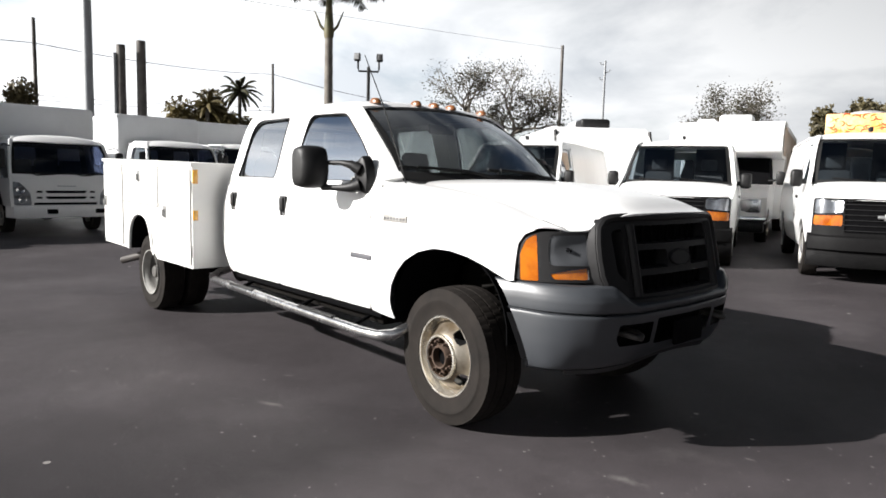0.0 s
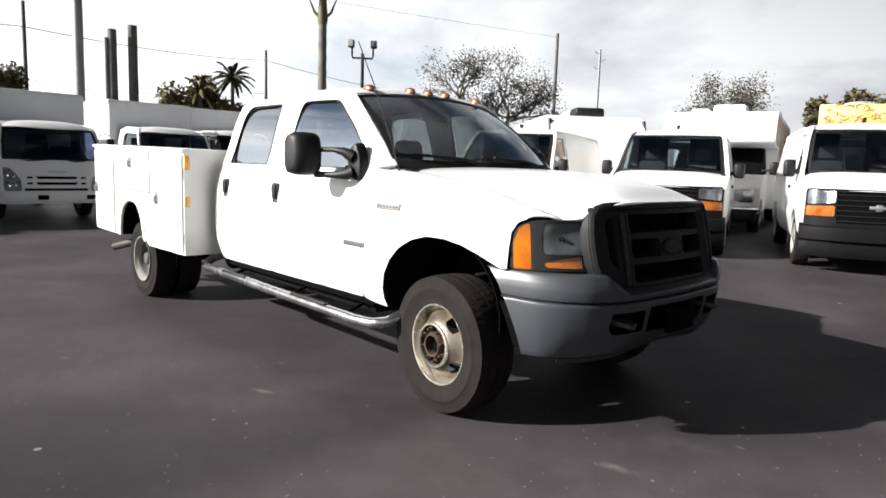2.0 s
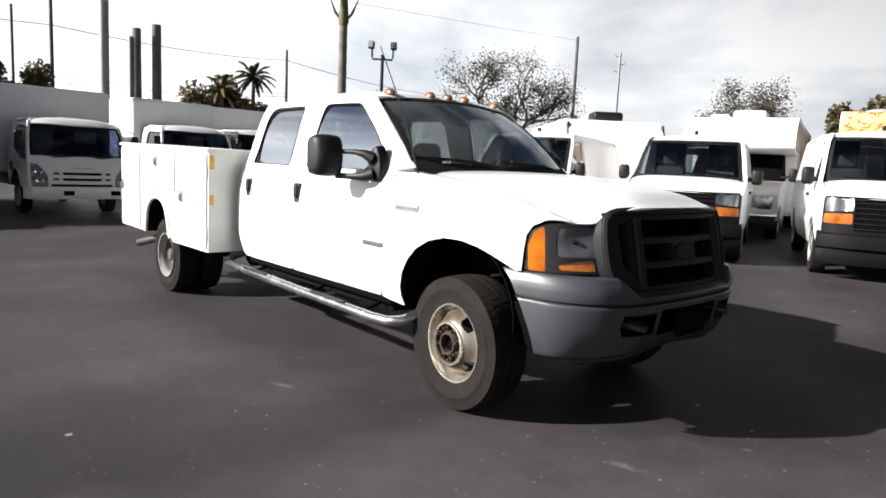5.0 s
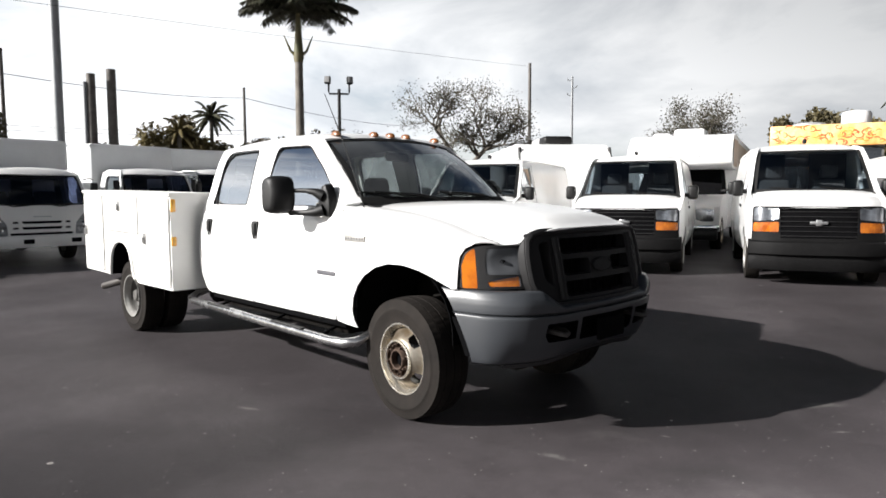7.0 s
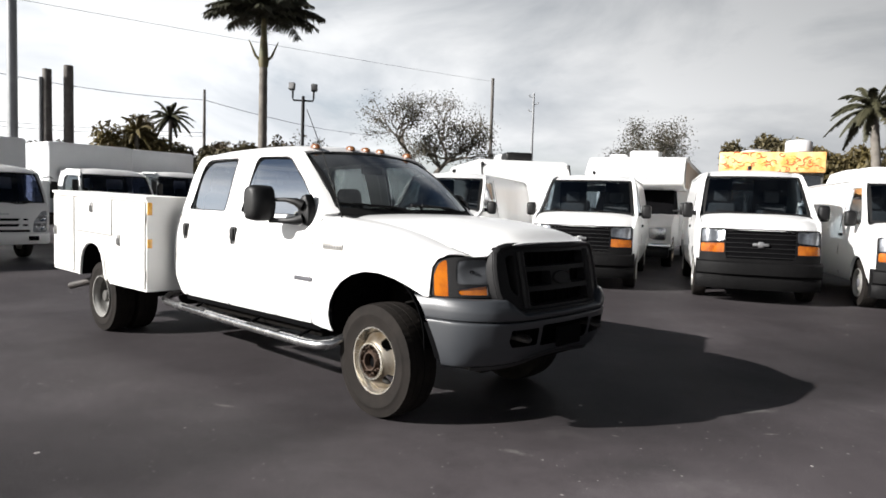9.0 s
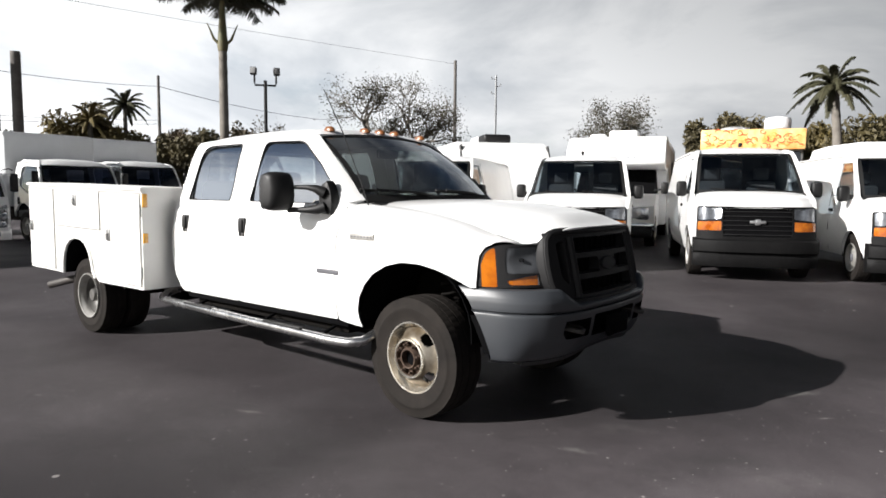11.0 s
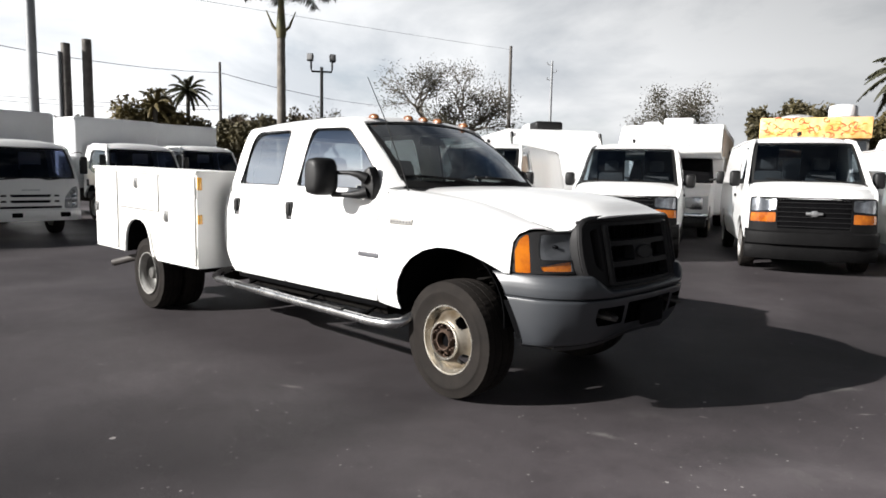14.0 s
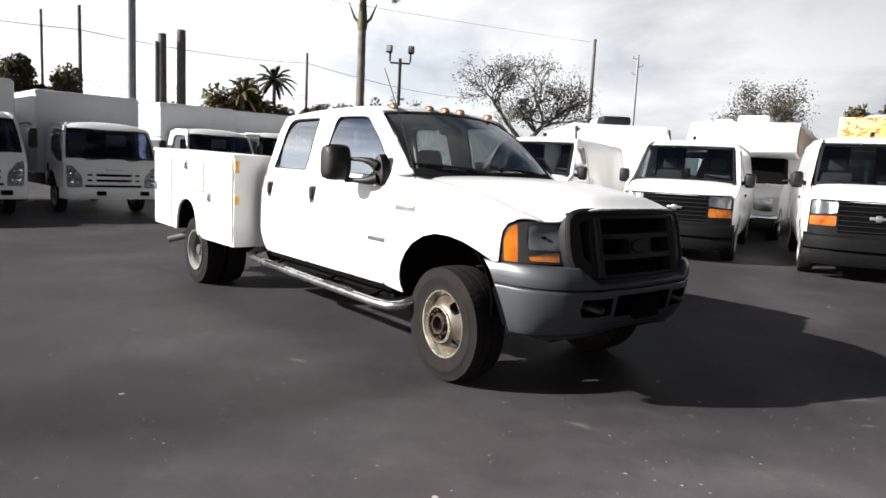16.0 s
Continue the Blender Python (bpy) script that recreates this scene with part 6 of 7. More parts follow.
# ---- motorhome ----
def motorhome(m):
    t = thing("motorhome", "white motorhome with an overhead bunk and brown striped flank", "motorhome", m)
    bm = B()
    sec = lambda f, z0, z1: [Vector((0, y * f, z)) for y, z in rounded([(-1.12, z0), (1.12, z0), (1.12, z1), (-1.12, z1)], 0.06)]
    loft(bm, [[p + Vector((x, 0, 0)) for p in sec(1.0, 0.45, 2.55)] for x in (-1.55, -7.0)])
    part("house_body", bm, RV_WHITE, t)
    bm = B()
    prof = rounded([(-1.60, 1.80, 0.02), (-0.15, 1.80, 0.12), (0.10, 1.90, 0.15), (0.0, 2.25, 0.25), (-0.40, 2.58, 0.2), (-1.60, 2.60, 0.02)], 0.05, 5)
    loft(bm, [[Vector((x - 0.12 * abs(k) ** 4, 1.13 * k, z)) for x, z in prof] for k in (-1, -0.97, -0.85, -0.4, 0, 0.4, 0.85, 0.97, 1)])
    part("bunk", bm, RV_WHITE, t, "white overhead bunk")
    bm = B()
    rbox(bm, (-1.75, -1.125, 0.5), (-1.50, 1.125, 2.56), 0.03)
    part("house_front", bm, RV_WHITE, t)
    bm = B()
    rbox(bm, (-7.0, -1.13, 2.50), (-1.2, 1.13, 2.60), 0.04)
    part("roof", bm, RV_WHITE, t)
    for x0, x1, y0, y1, h in ((-2.1, -1.5, -0.32, 0.40, 0.22), (-1.5, -1.15, -0.75, -0.35, 0.10)):
        bm = B()
        rbox(bm, (x0, y0, 2.59), (x1, y1, 2.60 + h), 0.07, 3)
        part("roof_unit", bm, RV_WHITE, t, "white roof air conditioner")
    for k in range(8):
        bm = B()
        rbox(bm, (0.052, -0.52 + 0.13 * k, 2.02), (0.07, -0.43 + 0.13 * k, 2.09), 0.004, 1, m=Matrix.Rotation(radians(0), 4, "Y"))
        part("name_bar", bm, PRINT, t)
    # the driving cab
    bm = B()
    loft(bm, [[Vector((x - 0.2 * abs(k) ** 4, 0.96 * k, z)) for x, z in ((-1.55, 0.45), (0.50, 0.42), (0.60, 0.60), (0.58, 0.95), (0.45, 1.06), (-0.20, 1.22), (-1.55, 1.24))] for k in (-1, -0.95, -0.6, 0, 0.6, 0.95, 1)])
    cb = part("cab", bm, RV_WHITE, t)
    bm = B()
    loft(bm, [[Vector((x - 0.1 * abs(k) ** 3, (0.93 - 0.06 * h) * k, z)) for x, z, h in ((-1.55, 1.22, 0), (-0.22, 1.22, 0), (-0.72, 1.80, 1), (-1.55, 1.80, 1))] for k in (-1, -0.9, -0.4, 0, 0.4, 0.9, 1)])
    part("cab_glass", bm, VOID, t, "dark cab windows")
    bm = B()
    rbox(bm, (0.54, -0.42, 0.60), (0.66, 0.42, 0.94), 0.03)
    gr = part("grille", bm, CHROME, t, "chrome grille frame")
    for k in range(4):
        bm = B()
        rbox(bm, (0.63, -0.38, 0.628 + 0.074 * k), (0.675, 0.38, 0.690 + 0.074 * k), 0.006)
        part("grille_slot", bm, VOID, gr)
    for s in (-1, 1):
        bm = B()
        rbox(bm, (0.40, min(s * 0.47, s * 0.86), 0.64), (0.575, max(s * 0.47, s * 0.86), 0.92), 0.04)
        part("headlamp", bm, REFLECT, t, "clear headlamp")
        bm = B()
        rbox(bm, (-0.42, min(s * 1.05, s * 1.22), 1.22), (-0.30, max(s * 1.05, s * 1.22), 1.50), 0.04)
        tube(bm, [(-0.38, s * 0.9, 1.3), (-0.38, s * 1.10, 1.33)], 0.025, 6)
        part("door_mirror", bm, BLACK, t)
        wheel("wheel", "", at(-0.15, s * 0.85, 0.38, s), False, 0.2, RIM, 0.23, 0.38, t, True)
        wheel("wheel", "", at(-4.6, s * 0.90, 0.38, s), False, 0.2, RIM, 0.23, 0.38, t, True)
    bm = B()
    rbox(bm, (0.42, -0.98, 0.46), (0.66, 0.98, 0.57), 0.04)
    part("front_bumper", bm, CHROME, t)
    # black block paints the shade at the foot of the front bumper
    bm = B()
    rbox(bm, (0.40, -0.94, 0.24), (0.62, 0.94, 0.47), 0.04)
    part("bumper_shade", bm, BLACK, t, "black block for the shade below the bumper")
    bm = B()
    rbox(bm, (-6.8, -0.5, 0.28), (0.3, 0.5, 0.46), 0.04)
    part("chassis", bm, CHASSIS, t)
    for s in (-1, 1):
        for z0, z1, x0, x1 in ((1.35, 1.42, -6.8, -1.9), (1.0, 1.04, -6.8, -1.9), (1.75, 2.15, -5.2, -4.2)):
            bm = B()
            rbox(bm, (x0, min(s * 1.115, s * 1.128), z0), (x1, max(s * 1.115, s * 1.128), z1), 0.005)
            part("flank_window" if z0 > 1.5 else "stripe", bm, VOID if z0 > 1.5 else FOOD_RED, t)
        bm = B()
        loft(bm, [[Vector((x, s * y, z)) for x, z in ((-6.7, 1.50), (-3.0, 1.55), (-1.85, 2.05), (-1.80, 2.46), (-6.7, 2.46))] for y in (1.112, 1.124)])
        part("flank_graphic", bm, BEIGE, t, "brown and beige swept graphic")
        bm = B()
        loft(bm, [[Vector((x, s * y, z)) for x, z in ((-1.60, 1.86), (-0.62, 1.86), (-0.42, 2.12), (-0.60, 2.46), (-1.60, 2.50))] for y in (1.125, 1.140)])
        part("bunk_graphic", bm, BEIGE, t, "brown and beige swept graphic")
        bm = B()
        loft(bm, [[Vector((x, s * y, z)) for x, z in ((-0.50, 1.90), (-0.30, 1.98), (-0.22, 2.25), (-0.42, 2.48), (-0.54, 2.46), (-0.38, 2.2))] for y in (1.120, 1.144)])
        part("bunk_edge", bm, BADGE_DARK, t, "dark edge band of the bunk")
    return t


motorhome(pose(-4.6, 12.1, RISE, 0, 0, -72) @ Matrix.Scale(1.11, 4))


# ---- travel trailers ----
def trailer(m, label, length, scale=1.0):
    t = thing("travel_trailer", label, "trailer", m, "travel trailers behind the vans")
    bm = B()
    prof = rounded([(-length, 0.55, 0.1), (0.35, 0.55, 0.25), (0.42, 1.15, 0.3), (-0.25, 2.52, 0.45), (-length, 2.55, 0.25)], 0.1, 5)
    loft(bm, [[Vector((x, y, z)) for x, z in prof] for y in (-1.15, -1.12, 1.12, 1.15)])
    part("shell", bm, RV_WHITE, t)
    for x0, x1, mt in ((-2.5, -1.75, RV_WHITE), (-1.6, -0.9, BLACK)):
        bm = B()
        rbox(bm, (x0, -0.38, 2.52), (x1, 0.38, 2.76), 0.08, 3)
        part("roof_unit", bm, mt, t, "white roof air conditioner" if mt is RV_WHITE else "black roof vent cover")
    for s in (-1, 1):
        bm = B()
        tube(bm, [(-0.25, s * 1.16, 2.40), (-0.05, s * 1.16, 1.95), (0.20, s * 1.16, 1.40)], 0.05, 6)
        part("edge_trim", bm, BLACK, t, "black rubber edge trim")
        bm = B()
        rbox(bm, (-1.4, min(s * 1.14, s * 1.16), 1.55), (-0.85, max(s * 1.14, s * 1.16), 2.05), 0.02)
        part("window_pane", bm, VOID, t)
        wheel("wheel", "", at(-length * 0.55, s * 0.95, 0.34, s), False, 0.2, RIM_GREY, 0.2, 0.34, t, True)
        wheel("wheel", "", at(-length * 0.55 - 0.85, s * 0.95, 0.34, s), False, 0.2, RIM_GREY, 0.2, 0.34, t, True)
    bm = B()
    tube(bm, [(0.2, -0.5, 0.5), (1.5, 0, 0.5), (0.2, 0.5, 0.5)], 0.05, 6)
    tube(bm, [(1.3, 0, 0.0), (1.3, 0, 0.55)], 0.04, 6)
    part("hitch", bm, CHASSIS, t)
    return t


trailer(pose(-7.75, 11.85, RISE, 0, 0, -40) @ Matrix.Scale(1.12, 4), "white travel trailer with roof units", 6.0)
trailer(pose(-14.1, 18.4, RISE, 0, 0, -30) @ Matrix.Scale(1.15, 4), "white travel trailer far along the row", 5.5)


# ---- food truck ----
def food_truck(m):
    t = thing("food_truck", "white food truck with an orange and yellow patterned wrap", "food truck", m)
    bm = B()
    loft(bm, [[Vector((x, y, z)) for y, z in rounded([(-1.12, 0.5), (1.12, 0.5), (1.12, 2.50), (-1.12, 2.50)], 0.05)] for x in (-0.25, -6.0)])
    part("body", bm, WHITE_DULL, t)
    bm = B()
    rbox(bm, (-0.35, -1.13, 2.42), (0.06, 1.13, 2.90), 0.03)
    hd = part("header_sign", bm, FOOD_YELLOW, t, "orange and yellow patterned header panel")
    for k in range(64):
        rng = random.Random(k)
        bm = B()
        y, z = -1.05 + 2.1 * ((k * 0.618) % 1.0), 2.66 + rng.uniform(-0.19, 0.19)
        a0, big = rng.uniform(0, 6.28), rng.uniform(0.5, 1.0)
        tube(bm, [(0.062, y + 0.11 * big * math.cos(a0 + a) * (1 - a / 7), z + 0.08 * big * math.sin(a0 + a) * (1 - a / 7)) for a in (0, 0.7, 1.4, 2.1, 2.8, 3.5)], [0.004, 0.012, 0.016, 0.013, 0.008, 0.003], 5)
        part("scroll_print", bm, FOOD_RED if k % 3 else FOOD_ORANGE, hd)
    front = rounded([(-1.10, 1.33), (1.10, 1.33), (1.10, 2.40), (-1.10, 2.40)], 0.02)
    wsh = [rounded([(y0, 1.38), (y1, 1.38), (y1, 2.37), (y0, 2.37)], 0.05) for y0, y1 in ((-1.06, -0.02), (0.02, 1.06))]
    part("front_panel", panel(B(), front, lambda y, z: Vector((0.0 - 0.10 * max(0, z - 1.4), y, z)), wsh, 0.15, lambda y, z: Vector((-0.05 - 0.10 * max(0, z - 1.4), y, z))), RIM_DARK, t, "dark grey windshield frame")
    low_front = rounded([(-1.10, 0.50), (1.10, 0.50), (1.10, 1.325), (-1.10, 1.325)], 0.02)
    part("lower_front", panel(B(), low_front, lambda y, z: Vector((0.01, y, z)), (), 0.3, lambda y, z: Vector((-0.05, y, z))), FOOD_YELLOW, t)
    for w in wsh:
        part("windshield", panel(B(), grow(w, 0.01), lambda y, z: Vector((-0.02 - 0.10 * max(0, z - 1.4), y, z)), (), 0.4), GLASS_DARK, t)
    # dark sheet behind the glass stands for the shaded cab interior
    bm = B()
    rbox(bm, (-0.245, -1.08, 1.2), (-0.205, 1.08, 2.40), 0.01)
    for y in (-0.55, 0.50):
        rbox(bm, (-0.215, y - 0.20, 1.34), (-0.18, y + 0.20, 1.85), 0.05)
    part("cab_shade_sheet", bm, TRIM, t, "dark sheet for the shaded cab interior, with two seats")
    bm = B()
    rbox(bm, (0.0, -0.5, 0.75), (0.06, 0.5, 1.15), 0.03)
    part("grille", bm, VOID, t)
    for s in (-1, 1):
        bm = B()
        lathe(bm, [(0.0005, 0.05), (0.08, 0.045), (0.10, 0.02), (0.11, -0.02)], 20, axis="x", center=(0.02, s * 0.80, 0.98))
        part("headlamp", bm, REFLECT, t)
        bm = B()
        rbox(bm, (0.0, min(s * 0.68, s * 0.94), 0.74), (0.04, max(s * 0.68, s * 0.94), 0.84), 0.02)
        part("turn_signal", bm, AMBER, t)
        bm = B()
        rbox(bm, (0.0, min(s * 1.16, s * 1.34), 1.5), (0.08, max(s * 1.16, s * 1.34), 1.95), 0.03)
        tube(bm, [(0.0, s * 1.1, 1.9), (0.04, s * 1.2, 1.9)], 0.02, 6)
        part("door_mirror", bm, BLACK, t)
        wheel("wheel", "", at(-0.8, s * 0.92, 0.40, s), False, 0.2, RIM, 0.22, 0.40, t, True)
        wheel("wheel", "", at(-4.4, s * 0.92, 0.40, s), False, 0.2, RIM, 0.22, 0.40, t, True)
    bm = B()
    rbox(bm, (-0.1, -1.08, 0.36), (0.16, 1.08, 0.52), 0.04)
    part("front_bumper", bm, BLACK, t)
    for x, y, r, h in ((-0.8, 0.62, 0.30, 0.36), (-1.3, -0.30, 0.36, 0.16)):
        bm = B()
        lathe(bm, [(r * 0.75, 2.45), (r * 0.75, 2.50 + h * 0.25), (r, 2.50 + h * 0.30), (r, 2.50 + h * 0.85), (r * 0.92, 2.50 + h), (r * 0.5, 2.53 + h), (0.001, 2.55 + h)], 28, axis="z", center=(x, y, 0.36 if h > 0.3 else 0.38))
        rbox(bm, (x - 0.3, y - 0.3, 2.45), (x + 0.3, y + 0.3, 2.80 if h > 0.3 else 2.86), 0.02)
        part("roof_vent", bm, WHITE_DULL if h > 0.3 else ALU, t, "round aluminium roof ventilator")
    bm = B()
    rbox(bm, (-5.8, -0.5, 0.3), (0.0, 0.5, 0.52), 0.04)
    part("chassis", bm, CHASSIS, t)
    return t


food_truck(pose(-1.42, 12.72, RISE, 0, 0, -71))


# ---- poles and lines ----
def pole(name, label, x, y, z, r0, r1, mat, category="pole"):
    bm = B()
    tube(bm, [(x, y, -0.05), (x, y, z * 0.5), (x, y, z)], [r0, (r0 + r1) / 2, r1], 12)
    return solid(name, bm, mat, label, category)


pole("sign_pole", "thick grey steel pole rising out of sight", -35.54, 6.32, 21.81, 0.245, 0.231, GALV)
pole("timber_pole", "thick dark timber pole cut off at the top", -39.14, 9.01, 8.58, 0.273, 0.238, WOOD_POLE)
pole("timber_pole", "thick dark timber pole cut off at the top", -38.82, 10.03, 8.91, 0.287, 0.252, WOOD_POLE)
pole("timber_post", "short grey post beside the timber poles", -39.18, 8.68, 8.09, 0.112, 0.112, GALV)
pole("utility_pole", "slim timber utility pole carrying lines", -58.04, 8.35, 12.89, 0.182, 0.126, WOOD_POLE)
pole("utility_pole", "slim timber utility pole carrying lines", -78.66, 8.89, 15.65, 0.168, 0.126, WOOD_POLE)
pole("utility_pole", "slim timber utility pole carrying lines", -74.22, 37.24, 14.84, 0.238, 0.154, WOOD_POLE)
pole("utility_pole", "tall dark utility pole behind the motorhomes", -42.36, 53.85, 15.58, 0.21, 0.154, WOOD_POLE)
concrete_pole = thing("utility_pole", "pale concrete utility pole with insulators", "pole")
bm = B()
tube(bm, [(-45.14, 65.7, -0.05), (-45.14, 65.7, 8.0), (-45.14, 65.7, 15.91)], [0.196, 0.16, 0.126], 12)
part("shaft", bm, GALV, concrete_pole)
for z, side in ((15.5, -1), (14.6, 1), (13.7, -1)):
    bm = B()
    tube(bm, [(-45.14, 65.7, z - 0.1), (-45.14 + 0.42 * side, 65.7 + 0.30 * side, z), (-45.14 + 0.46 * side, 65.7 + 0.33 * side, z + 0.22)], [0.05, 0.06, 0.10], 8)
    part("insulator", bm, GALV, concrete_pole, "grey post insulator")
pole("street_lamp", "slim grey street lamp post", -14.74, 46.81, 6.83, 0.098, 0.07, GALV, "lamp")

lamp = thing("flood_lamp", "twin floodlights on a steel pole", "lamp")
bm = B()
tube(bm, [(-31.58, 21.14, -0.05), (-31.58, 21.14, 8.12)], [0.12, 0.10], 10)
part("mast", bm, BLACK, lamp)
d = Vector((0.6, 0.8, 0))
c = Vector((-31.58, 21.14, 7.84))
bm = B()
tube(bm, [c - d * 0.64 + Vector((0, 0, 0.62)), c - d * 0.64 + Vector((0, 0, 0.17)), c - d * 0.6, c + d * 0.6, c + d * 0.64 + Vector((0, 0, 0.17)), c + d * 0.64 + Vector((0, 0, 0.62))], 0.06, 8)
part("crossarm", bm, BLACK, lamp)
for s in (-1, 1):
    bm = B()
    rbox(bm, (-0.13, -0.18, -0.22), (0.15, 0.18, 0.22), 0.03, m=Matrix.Translation(c + d * 0.68 * s + Vector((0.05, -0.05, 0.82))) @ Matrix.Rotation(radians(-38 + 14 * s), 4, "Z") @ Matrix.Rotation(radians(-12), 4, "Y"))
    hd = part("lamp_head", bm, BLACK, lamp)
    bm = B()
    rbox(bm, (0.145, -0.15, -0.19), (0.158, 0.15, 0.19), 0.01, m=Matrix.Translation(c + d * 0.68 * s + Vector((0.05, -0.05, 0.82))) @ Matrix.Rotation(radians(-38 + 14 * s), 4, "Z") @ Matrix.Rotation(radians(-12), 4, "Y"))
    part("lamp_glass", bm, LINER, hd)


def wire(a, b, sag, r=0.02, label="thin black power line"):
    bm = B()
    a, b = Vector(a), Vector(b)
    tube(bm, [a.lerp(b, k / 16) - Vector((0, 0, sag * 4 * (k / 16) * (1 - k / 16))) for k in range(17)], r, 4)
    return solid("power_line", bm, CABLE, label, "power line", "overhead power lines")


wire((-51.92, -26.58, 10.47), (-58.04, 8.35, 10.99), 0.56, 0.031)
wire((-58.04, 8.35, 10.99), (-74.22, 37.24, 13.6), 0.49, 0.036)
wire((-74.22, 37.24, 13.6), (-93.92, 82.62, 14.67), 0.7, 0.042)
wire((-78.66, 8.89, 8.9), (-74.22, 37.24, 9.6), 0.35, 0.031)
wire((-78.66, 8.89, 8.9), (-67.32, -18.18, 7.9), 0.3, 0.031)
wire((-78.66, 8.89, 8.4), (-74.22, 37.24, 9.15), 0.35, 0.031)
wire((-78.66, 8.89, 8.4), (-67.32, -18.18, 7.4), 0.3, 0.031)
wire((-29.52, -12.58, 9.07), (-42.36, 53.85, 15.23), 0.21, 0.013)


# ---- trees ----
GROWN = Matrix.Scale(1.4, 4)


def leaf_cloud(bm, pts, size, rng, stretch=1.0):
    """Small folded leaves at the given points."""
    for p in pts:
        n = Vector((rng.gauss(0, 1), rng.gauss(0, 1), rng.gauss(0, 1))).normalized()
        t = n.orthogonal().normalized()
        t = Matrix.Rotation(rng.uniform(0, 6.28), 3, n) @ t
        b = n.cross(t)
        k = size * rng.uniform(0.6, 1.4)
        q = [p - t * k * stretch, p + b * k * 0.55 + n * k * 0.15, p + t * k * stretch, p - b * k * 0.55 + n * k * 0.15]
        bm.faces.new([bm.verts.new(v) for v in q])


def branch_tree(name, label, base, height, spread, leaf_mat, leaves, size, seed, trunk=0.22, levels=4, sparse=0.35):
    """A tapered trunk, forking limbs and a ragged crown of small leaves."""
    rng = random.Random(seed)
    base = Vector(base)
    t = thing(name, label, "tree", Matrix.Translation(base) @ GROWN)
    bm = B()
    ends = []

    def grow_limb(p, d, length, r, level):
        mid = p + d * length * 0.5 + Vector((rng.gauss(0, 0.06), rng.gauss(0, 0.06), rng.gauss(0, 0.04))) * length
        q = p + d * length
        tube(bm, [p, mid, q], [r, r * 0.8, r * 0.62], 6 if level else 10)
        if level >= levels:
            ends.append((q, length))
            return
        if level >= 2:
            ends.append((mid, length))
        for _ in range(3 if level < 2 else rng.choice((2, 3))):
            side = Vector((rng.gauss(0, 1), rng.gauss(0, 1), rng.gauss(0.15, 0.5))).normalized()
            nd = (d * 0.75 + side * (0.75 if level else 0.85)).normalized()
            grow_limb(q, nd, length * rng.uniform(0.62, 0.82), r * 0.6, level + 1)
    grow_limb(Vector((0, 0, -0.1)), Vector((0, 0, 1)), height * 0.30, trunk, 0)
    hx = max(max(abs(e.x), abs(e.y)) for e, _ in ends)
    hz = max(e.z for e, _ in ends)
    for v in bm.verts:
        k = spread / hx
        v.co = Vector((v.co.x * k, v.co.y * k, v.co.z * height / hz * 0.96))
    part("trunk", bm, BARK, t)
    bm = B()
    pts = []
    for k in range(leaves):
        e, ln = rng.choice(ends)
        c = Vector((e.x * spread / hx, e.y * spread / hx, e.z * height / hz * 0.96))
        pts.append(c + Vector((rng.gauss(0, 1), rng.gauss(0, 1), rng.gauss(0, 0.8))) * height * sparse * 0.13)
    leaf_cloud(bm, pts, size, rng)
    part("crown", bm, leaf_mat, t, smooth=0)
    return t


branch_tree("sparse_tree", "thinly leaved small tree with grey branches", (-31.9, 33.27, 0), 7.38, 3.7, LEAF_SPARSE, 10000, 0.050, 3, 0.27, 6, 0.30)
branch_tree("sparse_tree", "thin rounded tree beyond the motorhome", (-23.92, 52.1, 0), 7.18, 3.1, LEAF_SPARSE, 8500, 0.060, 8, 0.22, 6, 0.30)
branch_tree("small_tree", "small bare-looking tree in the distance", (-62.14, 46.08, 0), 6.88, 2.4, LEAF_SPARSE, 900, 0.12, 5, 0.15, 4, 0.4)


def bush(name, label, c, rx, ry, h, mat, leaves, size, seed, category="tree"):
    """A dense tree or hedge: several leafy clumps over hidden limbs."""
    rng = random.Random(seed)
    t = thing(name, label, category, Matrix.Translation(c) @ GROWN)
    bm = B()
    pts = []
    clumps = [(rng.uniform(-1, 1) * rx * 0.85, rng.uniform(-1, 1) * ry * 0.85, h * rng.uniform(0.25, 0.88) ** 0.9, rng.uniform(0.16, 0.34)) for _ in range(30)]
    for _ in range(leaves):
        cx, cy, cz, cr = rng.choice(clumps)
        d = Vector((rng.gauss(0, 1), rng.gauss(0, 1), rng.gauss(0, 1))).normalized() * rng.uniform(0.2, 1.2)
        p = Vector((cx + d.x * rx * cr, cy + d.y * ry * cr, cz + d.z * h * cr * 0.55))
        if 0.05 < p.z < h * 1.08:
            pts.append(p)
    leaf_cloud(bm, pts, size, rng)
    part("crown", bm, mat, t, smooth=0)
    bm = B()
    for cx, cy, cz, cr in clumps[:9]:
        tube(bm, [(cx * 0.2, cy * 0.2, -0.05), (cx * 0.6, cy * 0.6, cz * 0.5), (cx, cy, cz)], [0.14, 0.09, 0.04], 6)
    part("trunk", bm, BARK, t)
    return t


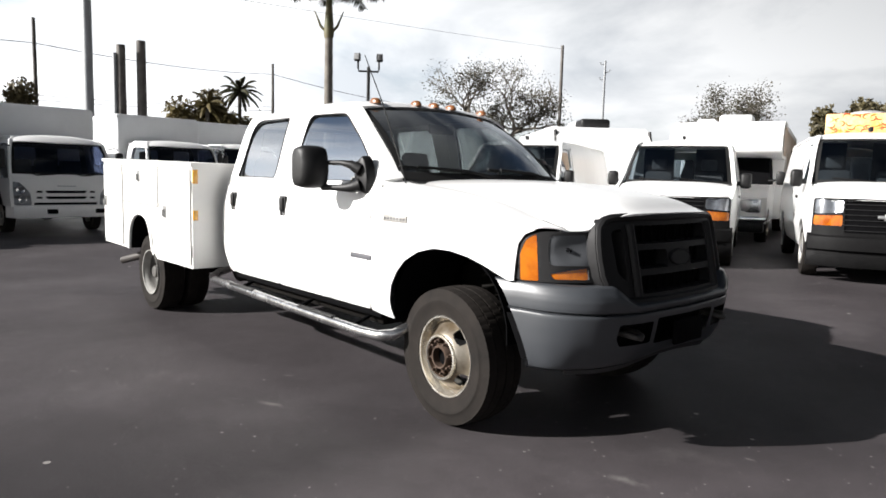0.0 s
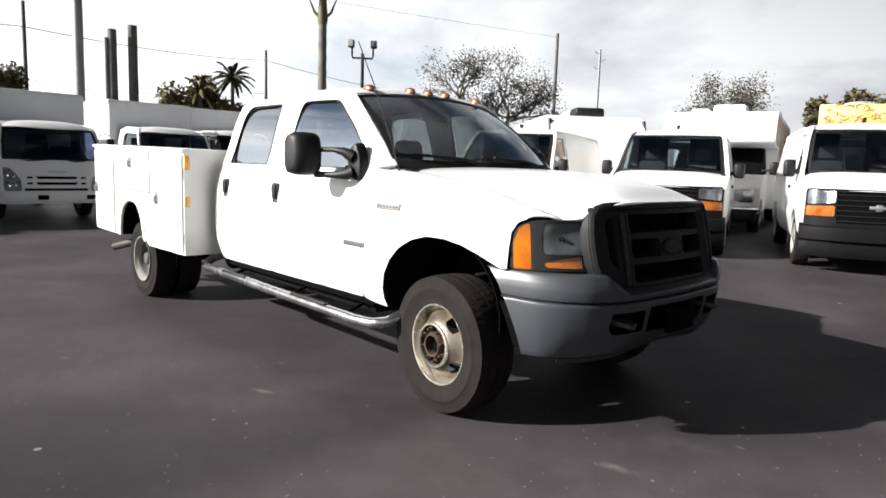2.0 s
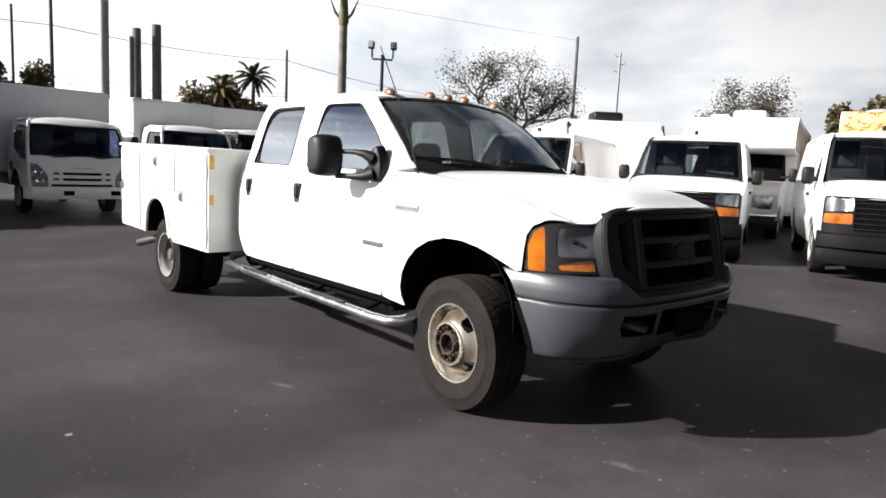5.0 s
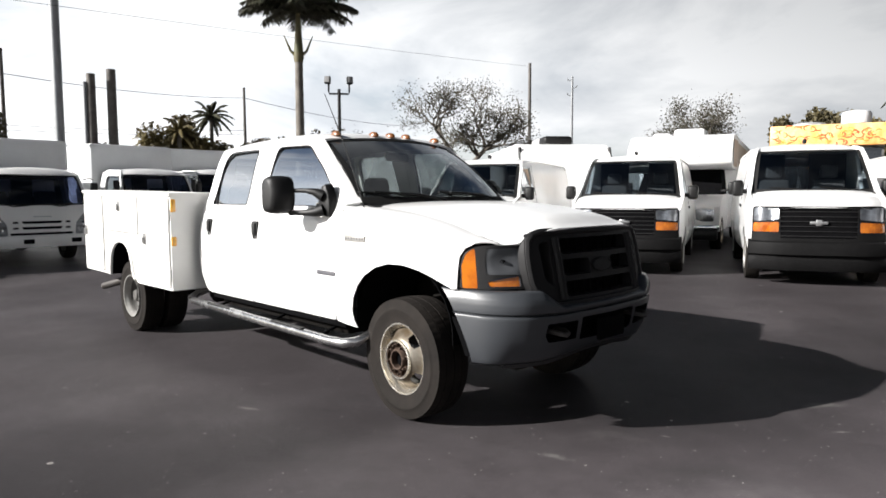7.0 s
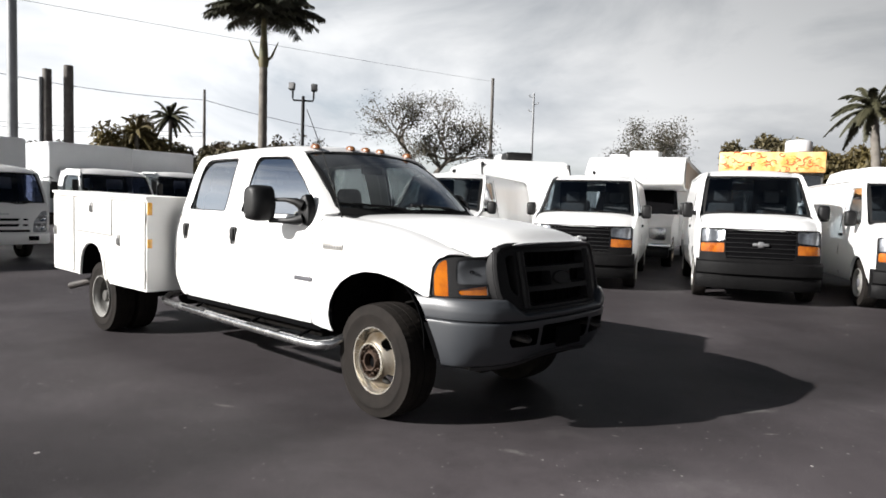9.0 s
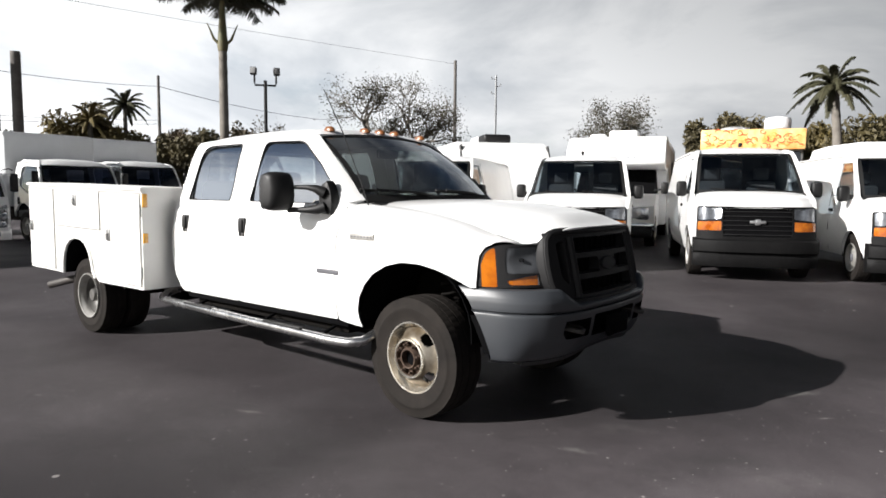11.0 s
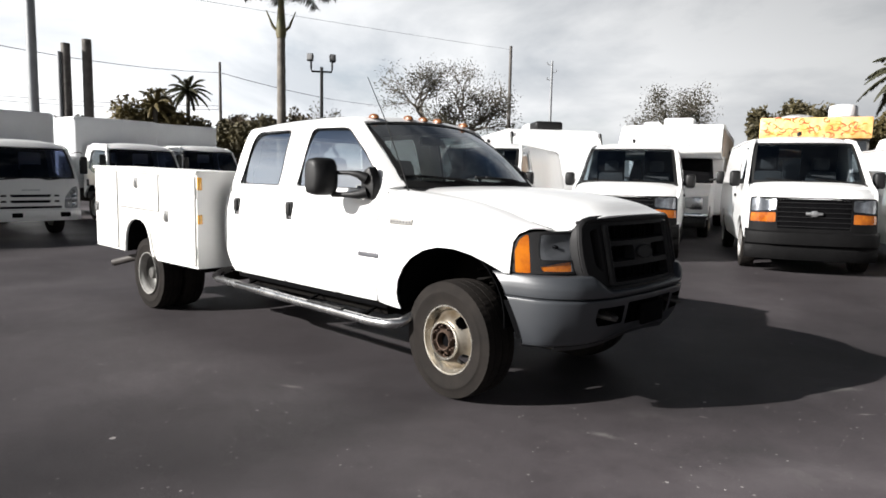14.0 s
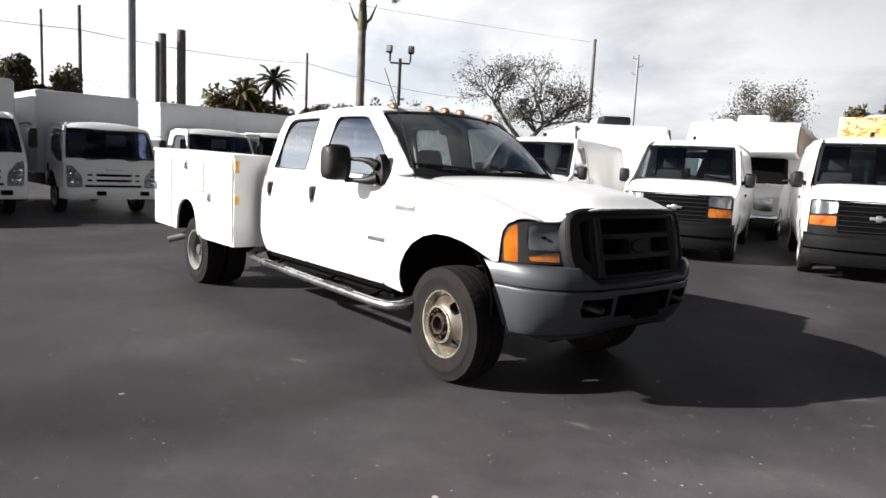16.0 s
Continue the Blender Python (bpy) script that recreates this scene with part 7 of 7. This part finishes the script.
bush("dark_tree", "dense dark green tree behind the box trucks", (-54.44, 3.52, 0), 2.3, 2.3, 5.48, LEAF_DARK, 30000, 0.12, 11)
bush("broad_tree", "yellowish green broad tree beside a palm", (-48.6, 18.9, 0), 2.4, 2.4, 5.4, LEAF_YELLOW, 36000, 0.115, 12)
bush("dark_bush", "dark green hedge behind the trucks", (-44.5, 22.6, 0), 1.9, 2.3, 4.1, LEAF_DARK, 26000, 0.115, 13)
bush("dark_bush", "low green shrubs behind the timber poles", (-56.4, 15.42, 0), 2.0, 3.6, 4.08, LEAF_SPARSE, 6000, 0.10, 14)
bush("brown_tree", "brownish green rounded trees in the distance", (-55.62, 30.82, 0), 3.0, 3.0, 4.9, LEAF_BROWN, 18000, 0.13, 15)
bush("brown_tree", "brownish green rounded trees in the distance", (-52.76, 35.3, 0), 1.3, 1.3, 5.38, LEAF_BROWN, 9000, 0.13, 16)
bush("green_tree", "dark green tree behind the food truck", (-10.62, 43.42, 0), 2.0, 1.8, 4.88, LEAF_DARK, 24000, 0.115, 17)
bush("green_tree", "yellow green trees behind the cargo van", (-6.7, 44.26, 0), 1.9, 1.9, 4.28, LEAF_YELLOW, 24000, 0.11, 18)
bush("green_tree", "dark green trees at the edge of the lot", (1.0, 42.72, 0), 3.4, 2.0, 4.98, LEAF_DARK, 24000, 0.115, 19)


def frond(bm, p, d, length, droop, rng, width=0.5):
    """A feather leaf: a curving rib with rows of hanging leaflets."""
    pts = []
    up = Vector((0, 0, 1))
    for k in range(9):
        t = k / 8
        pts.append(p + d * length * t + up * (0.35 * length * t * (1 - t) - droop * length * t * t))
    tube(bm, pts, [0.03 - 0.024 * k / 8 for k in range(9)], 4)
    side = d.cross(up)
    if side.length < 0.1:
        side = Vector((1, 0, 0))
    side.normalize()
    n = 34
    for k in range(2, n):
        t = k / n
        i = min(int(t * 8), 7)
        q = pts[i].lerp(pts[i + 1], t * 8 - i)
        along = (pts[i + 1] - pts[i]).normalized()
        ln = width * length * 0.5 * math.sin(math.pi * (0.12 + 0.80 * t)) * rng.uniform(0.8, 1.15)
        for s in (-1, 1):
            tip = q + side * s * ln * 0.75 + along * ln * 0.45 - up * ln * rng.uniform(0.35, 0.75)
            w = along * 0.04
            mid = (q + tip) / 2 + up * ln * 0.08
            bm.faces.new([bm.verts.new(v) for v in (q - w, mid - w * 1.2, tip, mid + w * 1.2, q + w)])


def palm(label, base, trunk_h, r, crown_r, fronds, seed, shaft=True, lean=(0, 0), leaf_mat=None, droop=0.55, width=0.5):
    rng = random.Random(seed)
    t = thing("palm_tree", label, "palm tree", Matrix.Translation(base) @ GROWN)
    bm = B()
    n = 24
    top = Vector((lean[0], lean[1], trunk_h))
    pts = [Vector((lean[0] * (k / n) ** 2, lean[1] * (k / n) ** 2, -0.1 + (trunk_h + 0.1) * k / n)) for k in range(n + 1)]
    tube(bm, pts, [r * (1.15 - 0.25 * k / n) * (1.0 + (0.05 if k % 2 else -0.02)) for k in range(n + 1)], 12)
    part("trunk", bm, PALM_BARK, t, "ringed pale grey palm trunk")
    crown = top
    if shaft:
        bm = B()
        crown = top + Vector((0, 0, 2.05))
        tube(bm, [top - Vector((0, 0, 0.05)), top + Vector((0, 0, 0.15)), top + Vector((0, 0, 0.9)), crown], [r * 1.0, r * 1.22, r * 0.9, r * 0.5], 12)
        part("crownshaft", bm, PALM_SHAFT, t, "green and tan crownshaft")
        for sgn in (-1, 1):
            bm = B()
            a = Vector((0.5 * sgn, 0.72 * sgn, 0)).normalized()
            tube(bm, [top + Vector((0, 0, 0.1)), top + a * 0.35 + Vector((0, 0, 0.45)), top + a * 0.62 + Vector((0, 0, 1.1))], [0.07, 0.06, 0.02], 8)
            part("flower_spathe", bm, PALM_SHAFT, t)
    bm = B()
    for k in range(fronds):
        a = 2.399 * k + rng.uniform(-0.2, 0.2)
        el = 1.2 - (1.0 if shaft else 1.75) * (k / fronds) ** 0.8
        d = Vector((math.cos(a) * math.cos(el), math.sin(a) * math.cos(el), math.sin(el)))
        frond(bm, crown.copy(), d, crown_r * rng.uniform(0.85, 1.1), droop * (0.6 + 0.6 * math.cos(el)), rng, width)
    part("fronds", bm, leaf_mat or LEAF_PALM, t, "dark feathery fronds", smooth=0)
    return t


palm("tall royal palm with a smooth pale trunk and dark crown", (-32.95, 19.13, 0), 6.98, 0.19, 2.7, 84, 21, True, droop=0.25)
palm("coconut palm above the shrubs", (-50.66, 21.72, 0), 5.75, 0.12, 1.5, 26, 22, False, droop=0.32, width=0.30)
palm("small palm among the shrubs", (-48.56, 18.08, 0), 4.6, 0.14, 1.35, 24, 23, False, leaf_mat=LEAF_YELLOW, droop=0.35, width=0.30)
palm("drooping coconut palm behind the cargo van", (-2.7, 34.18, 0), 4.9, 0.15, 1.5, 24, 24, False, (-0.3, -0.2), droop=0.40, width=0.36)
